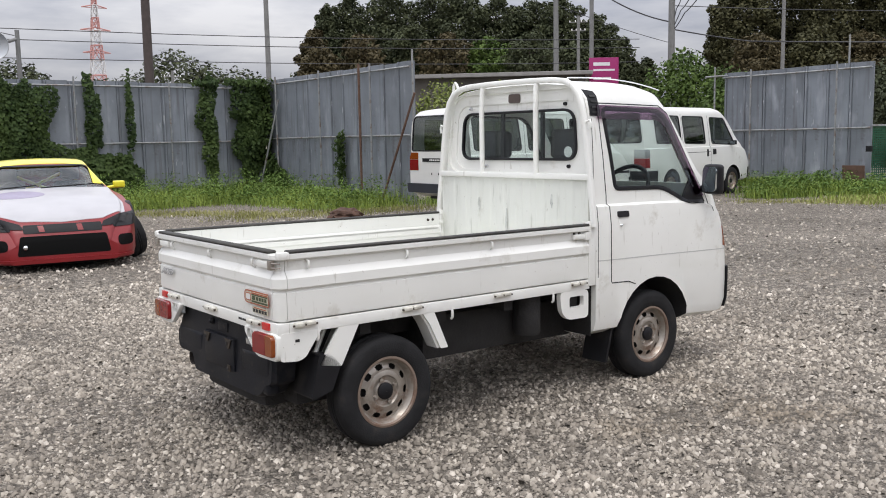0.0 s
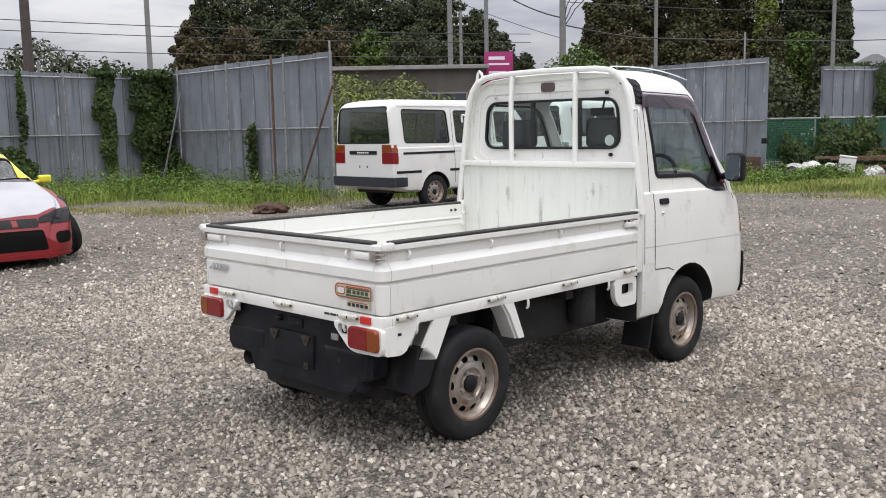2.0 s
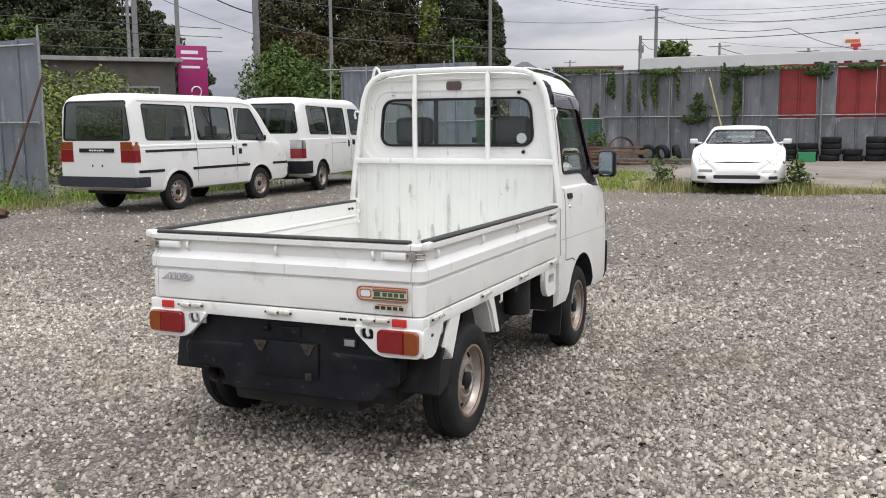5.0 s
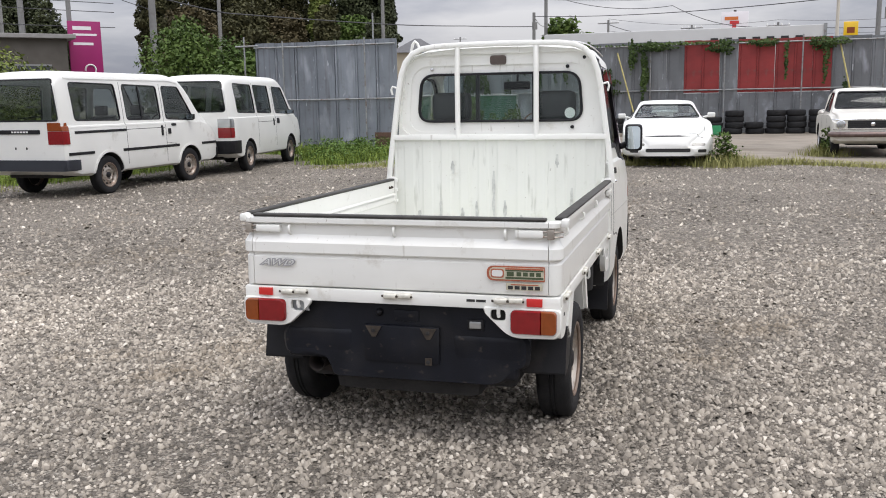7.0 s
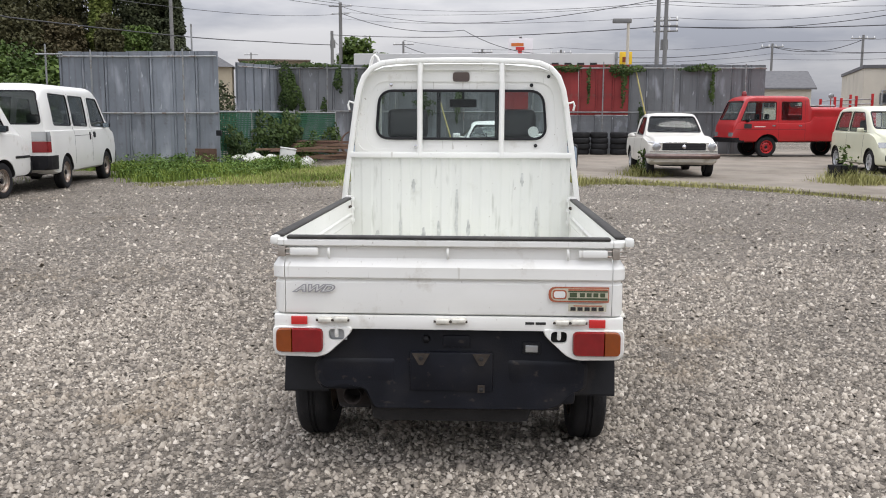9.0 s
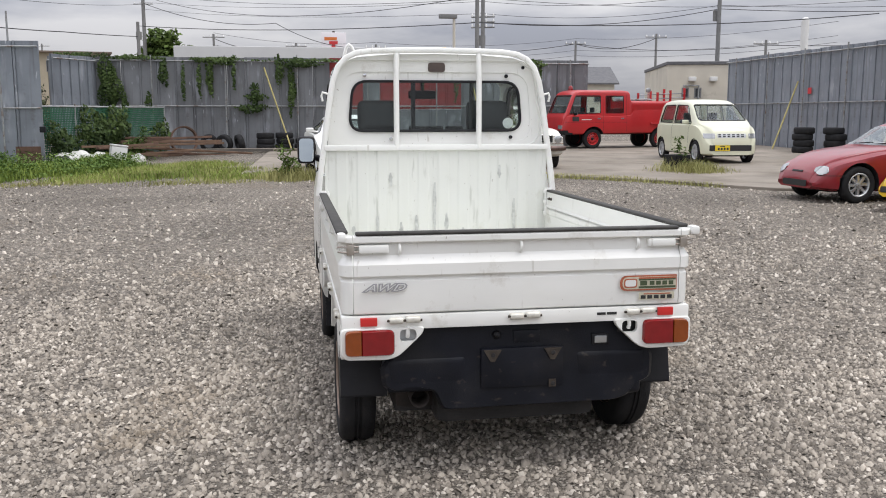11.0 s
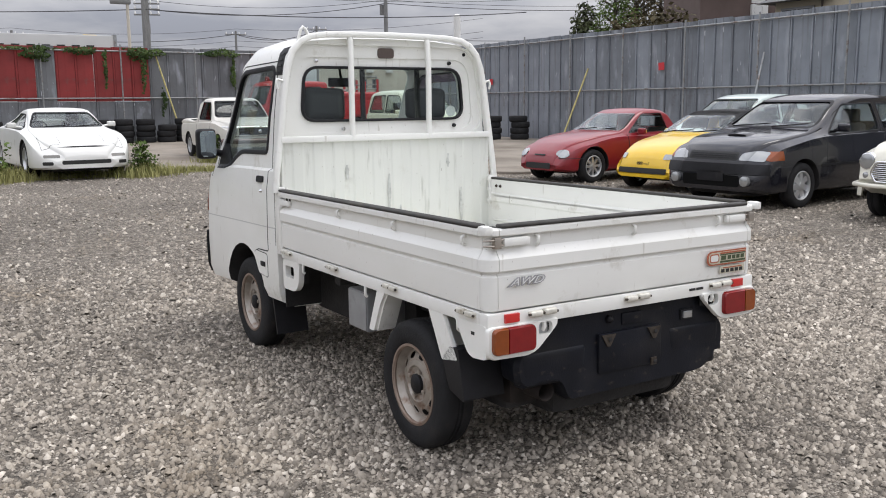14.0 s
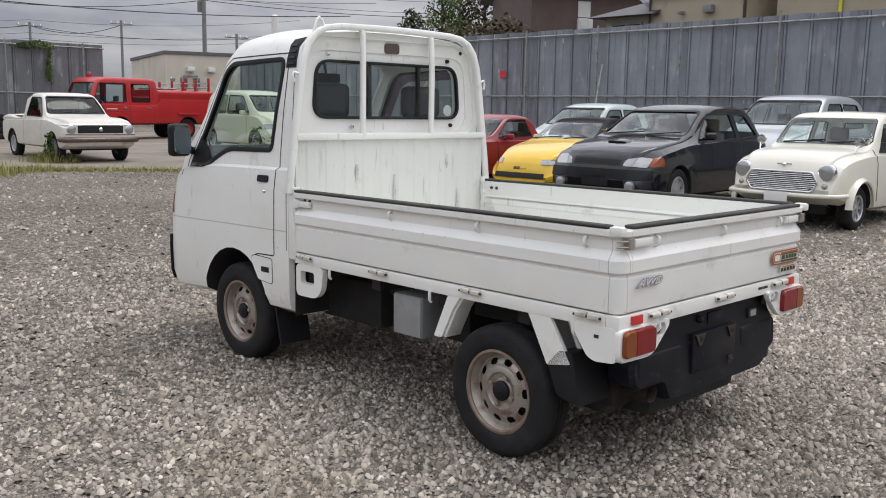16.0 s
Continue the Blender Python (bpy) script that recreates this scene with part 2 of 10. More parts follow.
M["bumper_grey"] = material("bumper_grey", (0.022, 0.025, 0.034), 0.55, vary=0.1, scale=6)


def wear(mat, layers):
    """Small marks laid over a paint: noise stretched by scale, kept between lo and hi, in a tint."""
    nt = mat.node_tree
    n, l = nt.nodes.new, nt.links.new
    bsdf = nt.nodes["Principled BSDF"]
    src = bsdf.inputs["Base Color"].links[0].from_socket
    co = n("ShaderNodeTexCoord")
    for scale, lo, hi, amount, tint in layers:
        mp, no, mr, mx = n("ShaderNodeMapping"), n("ShaderNodeTexNoise"), n("ShaderNodeMapRange"), n("ShaderNodeMix")
        mp.inputs["Scale"].default_value = scale
        l(co.outputs["Object"], mp.inputs["Vector"])
        no.inputs["Scale"].default_value, no.inputs["Detail"].default_value = 1.0, 6
        l(mp.outputs["Vector"], no.inputs["Vector"])
        mr.inputs["From Min"].default_value, mr.inputs["From Max"].default_value, mr.inputs["To Max"].default_value = lo, hi, amount
        l(no.outputs["Fac"], mr.inputs["Value"])
        mx.data_type = "RGBA"
        l(mr.outputs["Result"], mx.inputs["Factor"])
        l(src, mx.inputs["A"])
        mx.inputs["B"].default_value = (*tint, 1)
        src = mx.outputs["Result"]
    l(src, bsdf.inputs["Base Color"])


wear(M["white_paint"], (((38, 38, 5), 0.66, 0.74, 0.45, (0.36, 0.33, 0.27)), ((70, 70, 55), 0.70, 0.75, 0.6, (0.22, 0.17, 0.12)), ((2.2, 2.2, 5.0), 0.50, 0.75, 0.22, (0.62, 0.62, 0.54))))
wear(M["bed_paint"], (((26, 26, 3.5), 0.62, 0.72, 0.55, (0.40, 0.41, 0.36)), ((60, 60, 45), 0.69, 0.75, 0.5, (0.25, 0.21, 0.16)), ((3, 3, 3), 0.50, 0.75, 0.25, (0.55, 0.57, 0.46))))
wear(M["bumper"], (((22, 22, 30), 0.64, 0.74, 0.5, (0.075, 0.062, 0.050)), ((4, 4, 6), 0.52, 0.75, 0.35, (0.032, 0.030, 0.028))))

# ---- the lot ----
def build_ground():
    bm = B()
    xs = [-400, -150, -60, -30] + [-16 + k for k in range(53)] + [45, 60, 100, 200, 500]
    ys = [-400, -150, -60, -30] + [-18 + k for k in range(47)] + [35, 45, 70, 150, 500]
    grid = [[bm.verts.new((x, y, ground_z(max(-20, min(40, x)), max(-20, min(40, y))))) for y in ys] for x in xs]
    for a, b in zip(grid, grid[1:]):
        for i in range(len(ys) - 1):
            bm.faces.new((a[i], b[i], b[i + 1], a[i + 1]))
    ob = part("ground", bm, M["gravel"], None, smooth=60)
    tagged(ob, "grey crushed gravel yard with small loose stones", "ground", kind="structure")


M["gravel"] = material("gravel", (0.33, 0.32, 0.31), 0.9, vary=0.15, scale=0.8, bump=0.8, bump_scale=60)
build_ground()


# ---- sheet metal fences ----
def zinc_material(name, colour):
    """Weathered galvanised sheet: dull grey with pale bloom, dark run marks and a tone of its own for each sheet."""
    mat = material(name, colour, 0.55, 0.2, vary=0.18, scale=1.3, random_tone=0.16, dirt=(0.10, 0.088, 0.08), dirt_amount=0.16, dirt_scale=1.7, bump=0.12, bump_scale=3)
    nt = mat.node_tree
    n, l = nt.nodes.new, nt.links.new
    bsdf = nt.nodes["Principled BSDF"]
    src = bsdf.inputs["Base Color"].links[0].from_socket
    co, info, add = n("ShaderNodeTexCoord"), n("ShaderNodeObjectInfo"), n("ShaderNodeVectorMath")
    add.operation = "ADD"
    shift = n("ShaderNodeCombineXYZ")
    by = n("ShaderNodeMath")
    by.operation, by.inputs[1].default_value = "MULTIPLY", 37.0
    l(info.outputs["Random"], by.inputs[0])
    l(by.outputs[0], shift.inputs["X"])
    l(by.outputs[0], shift.inputs["Z"])
    l(co.outputs["Object"], add.inputs[0])
    l(shift.outputs[0], add.inputs[1])
    for scale, lo, hi, amount, tint in (((3.0, 3.0, 0.9), 0.56, 0.72, 0.6, (0.42, 0.44, 0.48)), ((9.0, 9.0, 0.35), 0.56, 0.72, 0.5, (0.075, 0.07, 0.07)), ((14.0, 14.0, 2.5), 0.66, 0.72, 0.8, (0.55, 0.57, 0.60))):
        mp, no, mr, mx = n("ShaderNodeMapping"), n("ShaderNodeTexNoise"), n("ShaderNodeMapRange"), n("ShaderNodeMix")
        mp.inputs["Scale"].default_value = scale
        l(add.outputs[0], mp.inputs["Vector"])
        no.inputs["Scale"].default_value, no.inputs["Detail"].default_value = 1.0, 5
        l(mp.outputs["Vector"], no.inputs["Vector"])
        mr.inputs["From Min"].default_value, mr.inputs["From Max"].default_value, mr.inputs["To Max"].default_value = lo, hi, amount
        l(no.outputs["Fac"], mr.inputs["Value"])
        mx.data_type = "RGBA"
        l(mr.outputs["Result"], mx.inputs["Factor"])
        l(src, mx.inputs["A"])
        mx.inputs["B"].default_value = (*tint, 1)
        src = mx.outputs["Result"]
    l(src, bsdf.inputs["Base Color"])
    return mat


M["zinc"] = zinc_material("zinc_sheet", (0.215, 0.235, 0.262))
M["old_zinc"] = zinc_material("old_zinc_sheet", (0.165, 0.172, 0.180))
M["red_sheet"] = material("red_sheet", (0.24, 0.025, 0.024), 0.6, 0.0, vary=0.22, scale=1.3, dirt=(0.14, 0.10, 0.09), dirt_amount=0.15, dirt_scale=2.0, random_tone=0.08)
M["pipe"] = material("pipe", (0.30, 0.31, 0.31), 0.55, 0.5, vary=0.15, scale=5, dirt=(0.17, 0.09, 0.05), dirt_amount=0.25, dirt_scale=6)
M["rust"] = material("rust", (0.115, 0.066, 0.046), 0.85, vary=0.3, scale=7, bump=0.3, bump_scale=40)


def sheet_mesh(width, height, mat, name):
    """One folded sheet: a flat pan between raised seams with thickness."""
    w = width
    prof = [(0, 0), (0.004, -0.012), (0.020, -0.012), (0.024, 0.024), (0.066, 0.024), (0.070, -0.012), (0.086, -0.012), (0.092, 0.0), (w * 0.55 - 0.06, 0.006), (w * 0.55, 0.010), (w * 0.55 + 0.06, 0.006), (w - 0.003, 0), (w - 0.003, -0.046), (0, -0.046)]
    bm = B()
    loft(bm, [[(x, -y, 0) for x, y in prof], [(x, -y, height) for x, y in prof]])
    bmesh.ops.recalc_face_normals(bm, faces=bm.faces)
    me = bpy.data.meshes.new(name)
    bm.to_mesh(me)
    bm.free()
    me.materials.append(mat)
    return me


def fence(name, label, start, end, z0, z1, pitch=0.6, red=(), side=1, rails=(0.5, 0.96), posts=True, sheet="zinc"):
    """A fence of upright folded sheets from start to end; its ribbed face looks to the right of that way, or to the left with side -1."""
    a, b = Vector(start), Vector(end)
    d = b - a
    n = max(1, round(d.length / pitch))
    w = d.length / n
    ang = math.degrees(math.atan2(d.y, d.x))
    root = thing(name, label, "fence", pose(a.x, a.y, z0, 0, 0, ang))
    h = z1 - z0
    rnd = random.Random(name)
    plain, redm = sheet_mesh(w, h, M[sheet], "sheet"), sheet_mesh(w, h, M["red_sheet"], "red_sheet")
    for k in range(n):
        hot = any(lo <= k / n < hi for lo, hi in red)
        ob = new("sheet", redm if hot else plain)
        ob.parent = root
        m = pose(k * w, 0, rnd.uniform(-0.015, 0.012), 0, rnd.uniform(-0.25, 0.25), 0)
        if side < 0:
            m = pose((k + 1) * w, 0, rnd.uniform(-0.015, 0.012), 0, rnd.uniform(-0.25, 0.25), 180)
        ob.matrix_basis = m
        if hot:
            ob["label"] = "faded red sheet"
            low = new("sheet", plain)
            low.parent = root
            low.matrix_basis = pose(m.translation.x, 0.012 * side, -0.02, 0, 0, 0 if side > 0 else 180) @ Matrix.Diagonal((1, 1, 0.47, 1))
            ob.matrix_basis = m @ Matrix.Translation((0, 0, h * 0.47)) @ Matrix.Diagonal((1, 1, 0.53, 1))
    s = -side
    for f in rails:
        bm = B()
        z = h * f
        tube(bm, [(0, s * 0.085, z), (d.length * 0.5, s * 0.085, z + rnd.uniform(-0.02, 0.01)), (d.length, s * 0.085, z)], 0.024, 8)
        part("rail", bm, M["pipe"], root, smooth=60)
    if posts:
        k = 0.9
        while k < d.length:
            bm = B()
            tube(bm, [(k, s * 0.13, -0.1), (k, s * 0.13, h + rnd.uniform(0.0, 0.12))], 0.024, 8)
            part("post", bm, M["pipe"], root, smooth=60)
            k += 2.4
    return root


fence("sheet_fence", "tall grey galvanised sheet fence overgrown with ivy", (-9, 23.55), (11.45, 23.65), -0.1, 3.03, 0.58)
fence("sheet_fence", "weathered grey galvanised sheet fence with a rusty post", (11.5, 23.6), (11.5, 16.35), -0.1, 3.13, 0.58)
fence("sheet_fence", "short grey sheet fence beside parked vans", (21.2, 15.35), (21.2, 11.2), -0.05, 3.05, 0.58)
fence("sheet_fence", "long grey sheet fence with faded red panels", (30.2, 13.4), (30.2, -5.0), 0.0, 3.24, 0.58, red=((0.486, 0.552), (0.579, 0.728)), sheet="old_zinc")
fence("sheet_fence", "long grey sheet fence behind a row of cars", (32.0, -11.2), (-9, -11.2), 0.0, 3.42, 0.577)

# ---- solid modelling helpers ----
def mesh_of(bm, name, mat, smooth=0):
    bmesh.ops.recalc_face_normals(bm, faces=bm.faces)
    me = bpy.data.meshes.new(name)
    bm.to_mesh(me)
    bm.free()
    if mat:
        me.materials.append(mat)
    if smooth:
        me.shade_smooth()
        me.set_sharp_from_angle(angle=radians(smooth))
    return me


def solid(bm, flip=False):
    """A closed mesh with its faces turned outwards (or inwards)."""
    bmesh.ops.recalc_face_normals(bm, faces=bm.faces)
    if flip:
        bmesh.ops.reverse_faces(bm, faces=bm.faces)
    me = bpy.data.meshes.new("solid")
    bm.to_mesh(me)
    bm.free()
    return me


def merge(*meshes):
    bm = B()
    for me in meshes:
        bm.from_mesh(me)
        bpy.data.meshes.remove(me)
    out = bpy.data.meshes.new("solid")
    bm.to_mesh(out)
    bm.free()
    return out


def carve(a, b, how="DIFFERENCE", keep=False, solver="EXACT", own=False):
    """The solid a cut by, or met with, the solid b."""
    oa, ob = new("work", a), new("work", b)
    mod = oa.modifiers.new("cut", "BOOLEAN")
    mod.object, mod.operation, mod.solver = ob, how, solver
    mod.use_self = own
    bpy.context.view_layer.update()
    out = bpy.data.meshes.new_from_object(oa.evaluated_get(bpy.context.evaluated_depsgraph_get()))
    for o in (oa, ob):
        bpy.data.objects.remove(o)
    if not keep:
        bpy.data.meshes.remove(a)
    bpy.data.meshes.remove(b)
    return out


def prisms(polys, lo, hi, axis="y", index=0):
    bm = B()
    for poly in polys:
        prism(bm, poly, lo, hi, axis)
    for f in bm.faces:
        f.material_index = index
    return solid(bm)


def finish(me, name, mats, parent, label="", smooth=32):
    me.name = name
    me.materials.clear()
    for m in mats:
        me.materials.append(m)
    me.shade_smooth()
    me.set_sharp_from_angle(angle=radians(smooth))
    ob = new(name, me)
    ob.parent = parent
    if label:
        ob["label"] = label
    return ob


def pchip(knots, x):
    """A smooth curve through knots that never overshoots them."""
    if x <= knots[0][0]:
        return knots[0][1]
    if x >= knots[-1][0]:
        return knots[-1][1]
    h = [b[0] - a[0] for a, b in zip(knots, knots[1:])]
    d = [(b[1] - a[1]) / k for a, b, k in zip(knots, knots[1:], h)]
    m = [d[0]] + [0.0 if p * q <= 0 else (ha + hb) / (hb / p + ha / q) for p, q, ha, hb in zip(d, d[1:], h, h[1:])] + [d[-1]]
    for i, (a, b) in enumerate(zip(knots, knots[1:])):
        if x <= b[0]:
            t = (x - a[0]) / h[i]
            return (2 * t**3 - 3 * t**2 + 1) * a[1] + (t**3 - 2 * t**2 + t) * h[i] * m[i] + (3 * t**2 - 2 * t**3) * b[1] + (t**3 - t**2) * h[i] * m[i + 1]


def rounded(poly, r, n=4):
    """An outline with its corners rounded."""
    out = []
    k = len(poly)
    for i in range(k):
        p, a, b = Vector(poly[i]), Vector(poly[i - 1]), Vector(poly[(i + 1) % k])
        rr = r[i] if isinstance(r, (list, tuple)) else r
        da, db = (a - p), (b - p)
        rr = min(rr, da.length * 0.48, db.length * 0.48)
        if rr < 0.002:
            out.append((p.x, p.y))
            continue
        s, e = p + da.normalized() * rr, p + db.normalized() * rr
        for j in range(n + 1):
            t = j / n
            q = s * (1 - t) ** 2 + p * (2 * t * (1 - t)) + e * t**2
            out.append((q.x, q.y))
    return out


def rect(x0, x1, z0, z1, r=0.0):
    p = [(x0, z0), (x1, z0), (x1, z1), (x0, z1)]
    return rounded(p, r) if r else p


def grown(poly, d):
    """An outline pushed out from its middle by about d."""
    cx, cy = sum(p[0] for p in poly) / len(poly), sum(p[1] for p in poly) / len(poly)
    out = []
    k = len(poly)
    area = sum(poly[i][0] * poly[(i + 1) % k][1] - poly[(i + 1) % k][0] * poly[i][1] for i in range(k))
    s = 1 if area > 0 else -1
    for i in range(k):
        a, p, b = Vector(poly[i - 1]), Vector(poly[i]), Vector(poly[(i + 1) % k])
        t = (b - a)
        if t.length < 1e-6:
            t = p - a
        t.normalize()
        out.append((p.x + s * t.y * d, p.y - s * t.x * d))
    return out


def radial(poly, mid, p):
    """Where the ray from mid through p leaves an outline."""
    d, best = p - mid, 1.001
    for i in range(len(poly)):
        a, b = Vector(poly[i]), Vector(poly[(i + 1) % len(poly)])
        e = b - a
        den = d.x * e.y - d.y * e.x
        if abs(den) > 1e-9:
            g = a - mid
            t, u = (g.x * e.y - g.y * e.x) / den, (g.x * d.y - g.y * d.x) / den
            if t > 0 and -1e-6 <= u <= 1 + 1e-6:
                best = max(best, t)
    return tuple(mid + d * best)


def line(points, w=0.006):
    """A thin outline along an open row of points."""
    pts = [Vector(p) for p in points]
    left, right = [], []
    for i, p in enumerate(pts):
        a, b = pts[max(0, i - 1)], pts[min(len(pts) - 1, i + 1)]
        t = (b - a).normalized()
        nrm = Vector((-t.y, t.x)) * w / 2
        left.append((p.x + nrm.x, p.y + nrm.y))
        right.append((p.x - nrm.x, p.y - nrm.y))
    return left + right[::-1]


class Hull:
    """A vehicle's body as rings along its length; patches follow its surface."""

    def __init__(self, root, xs, top, belt, half, roof_half, low, crown=0.02, edge=0.1, glass_in=0.012):
        self.root, self.xs = root, sorted(xs)
        self.top, self.belt, self.half, self.roof_half, self.low = top, belt, half, roof_half, low
        self.crown, self.edge, self.made = crown, edge, {}

    def ring(self, x, i=0.0):
        w, wr = pchip(self.half, x), pchip(self.roof_half, x)
        zt, zl = pchip(self.top, x), pchip(self.low, x)
        zs = min(pchip(self.belt, x), zt - 0.03)
        er = min(self.edge, (zt - zs) * 0.5)
        c = self.crown
        half = [(0, zl), (w - 0.09, zl), (w - 0.02, zl + 0.035), (w - 0.003, zl + 0.09), (w, lerp(zl, zs, 0.5)), (w - 0.006, lerp(zl, zs, 0.85)), (w - 0.02, zs - 0.012), (w - 0.045, zs),
                (lerp(w - 0.045, wr + 0.012, 0.5), lerp(zs, zt - er, 0.5)), (wr, zt - er), (wr - er * 0.12, zt - er * 0.55), (wr - er * 0.45, zt - er * 0.18), (wr - er * 1.0, zt), (wr * 0.45, zt + c * 0.75), (0, zt + c)]
        if i:
            lo, hi = zl + i, zt + c - i
            half = [(max(0, y - i * (1 if y > 0 else 0)), min(hi - (zt + c - z) * 0.0 if z > hi else z, hi) if z > lo else lo) for y, z in half]
        return [(x, y, z) for y, z in half] + [(x, -y, z) for y, z in reversed(half[1:-1])]

    def hull(self, i=0.0, x0=None, x1=None, low=None, flip=False):
        key = (i, x0, x1, low, flip)
        if key not in self.made:
            self.made[key] = self.make_hull(*key)
        return self.made[key].copy()

    def make_hull(self, i=0.0, x0=None, x1=None, low=None, flip=False):
        a, b = self.xs[0] + i, self.xs[-1] - i
        a, b = max(a, x0) if x0 is not None else a, min(b, x1) if x1 is not None else b
        xs = [a] + [x for x in self.xs if a + 0.004 < x < b - 0.004] + [b]
        rings = [self.ring(x, i) for x in xs]
        if low is not None:
            rings = [[(x, y, max(z, low)) for x, y, z in r] for r in rings]
        bm = B()
        loft(bm, rings)
        if low is not None:
            bmesh.ops.remove_doubles(bm, verts=bm.verts, dist=0.0005)
        return solid(bm, flip)

    def body(self, mats, cavity=None, side=(), front=(), rear=(), arches=(), extra=(), split=None, name="body", label="", inset=0.04):
        """The shell, with its cabin hollowed out and windows and wheel arches cut. cavity: x0, x1 and floor height."""
        me = self.hull()
        W = max(k[1] for k in self.half)
        if cavity:
            me = carve(me, self.hull(inset, *cavity))
        if side:
            me = carve(me, prisms(side, -W - 0.2, W + 0.2))
        mid = cavity and (cavity[0] + cavity[1]) / 2
        if front:
            me = carve(me, prisms(front, mid, self.xs[-1] + 0.3, "x"))
        if rear:
            me = carve(me, prisms(rear, self.xs[0] - 0.3, mid, "x"))
        for x, z, r in arches:
            circle = [(x + r * math.cos(2 * math.pi * k / 28), z + r * math.sin(2 * math.pi * k / 28)) for k in range(28)]
            for s in (-1, 1):
                lo, hi = sorted((s * (W - 0.27), s * (W + 0.2)))
                me = carve(me, prisms([circle], lo, hi, "y", 1))
        for cut in extra:
            me = carve(me, cut)
        ob = finish(me, name, mats, self.root, label)
        for p in ob.data.polygons:
            for x, z, r in arches:
                if math.hypot(p.center.x - x, p.center.z - z) < r + 0.003 and abs(p.center.y) > W - 0.29:
                    p.material_index = len(mats) - 1
        return ob

    def skin(self, d, flip=False):
        """The whole surface moved along its normals."""
        key = (d, flip, "skin")
        if key not in self.made:
            bm = B()
            base = self.hull()
            bm.from_mesh(base)
            bpy.data.meshes.remove(base)
            bm.normal_update()
            for v in bm.verts:
                v.co += v.normal * d
            self.made[key] = solid(bm, flip)
        return self.made[key].copy()

    def band_on(self, outer, inner, axis, way, out, deep):
        """A flat band laid on the surface between two outlines of as many corners."""
        base = self.skin(out)
        bm = B()
        bm.from_mesh(base)
        bpy.data.meshes.remove(base)
        tree = BVHTree.FromBMesh(bm)
        bm.free()
        aim = Vector((0, -way, 0)) if axis == "y" else Vector((-way, 0, 0))

        def place(a, b, last):
            p = Vector((a, 4 * way, b)) if axis == "y" else Vector((6 * way, a, b))
            hit = tree.ray_cast(p, aim)[0]
            if hit is not None:
                last = hit[1 if axis == "y" else 0]
            return (Vector((a, last, b)) if axis == "y" else Vector((last, a, b))), last

        band = B()
        for po, pi in zip(outer, inner):
            if len(po) != len(pi):
                pi = [(lerp(pi[i][0], pi[(i + 1) % len(pi)][0], q / 6), lerp(pi[i][1], pi[(i + 1) % len(pi)][1], q / 6)) for i in range(len(pi)) for q in range(6)]
                mid = Vector((sum(p[0] for p in pi) / len(pi), sum(p[1] for p in pi) / len(pi)))
                po = [radial(po, mid, Vector(p)) for p in pi]
            rows, d1, d2, n = [], 0.6 * way, 0.6 * way, len(po)
            for i in range(n):
                a, b, c, d = Vector(po[i]), Vector(po[(i + 1) % n]), Vector(pi[i]), Vector(pi[(i + 1) % n])
                k = max(1, int((b - a).length / 0.05))
                for q in range(k):
                    u, w = a.lerp(b, q / k), c.lerp(d, q / k)
                    g, d1 = place(u.x, u.y, d1)
                    h, d2 = place(w.x, w.y, d2)
                    if abs(d2 - d1) > 0.15:
                        h, d2 = (Vector((w.x, d1, w.y)) if axis == "y" else Vector((d1, w.x, w.y))), d1
                    m = (g + h) / 2 - aim * 0.0025
                    rows.append([band.verts.new(p) for p in (g + aim * (out + deep), g, m, h, h + aim * (out + deep))])
            for i in range(len(rows)):
                r, s = rows[i], rows[(i + 1) % len(rows)]
                for k in range(4):
                    band.faces.new((r[k], s[k], s[k + 1], r[k + 1]))
                band.faces.new((r[4], s[4], s[0], r[0]))
        bmesh.ops.recalc_face_normals(band, faces=band.faces)
        me = bpy.data.meshes.new("ring")
        band.to_mesh(me)
        band.free()
        return me

    def patch(self, name, mat, polys, axis="y", side=0, out=0.002, deep=0.006, label="", hole=None, parent=None, reach=None):
        """A piece that follows the surface within an outline: seen from the side (axis y; side 1 left, -1 right, 0 each of both) or from ahead (x; side 1 front, -1 rear)."""
        made = []
        W = max(k[1] for k in self.half)
        if axis == "z":
            spans = [(reach if reach is not None else 0.5, 3.0)]
        elif axis == "x":
            spans = [(reach if reach is not None else self.xs[-1] - 0.4, self.xs[-1] + 0.3) if side > 0 else (self.xs[0] - 0.3, reach if reach is not None else self.xs[0] + 0.1)]
        else:
            spans = [s for s, w in (((W * 0.62, W + 0.3), 1), ((-W - 0.3, -W * 0.62), -1)) if side in (0, w)]
        if hole:
            for lo, hi in spans:
                way = 1 if (lo + hi > 0 if axis == "y" else side > 0) else -1
                made.append(finish(self.band_on(polys, hole, axis, way, out, deep), name, [M[mat]], parent or self.root, label))
            return made
        apart = any(k in name for k in ("lamp", "handle", "duct", "strip", "bumper", "seam"))
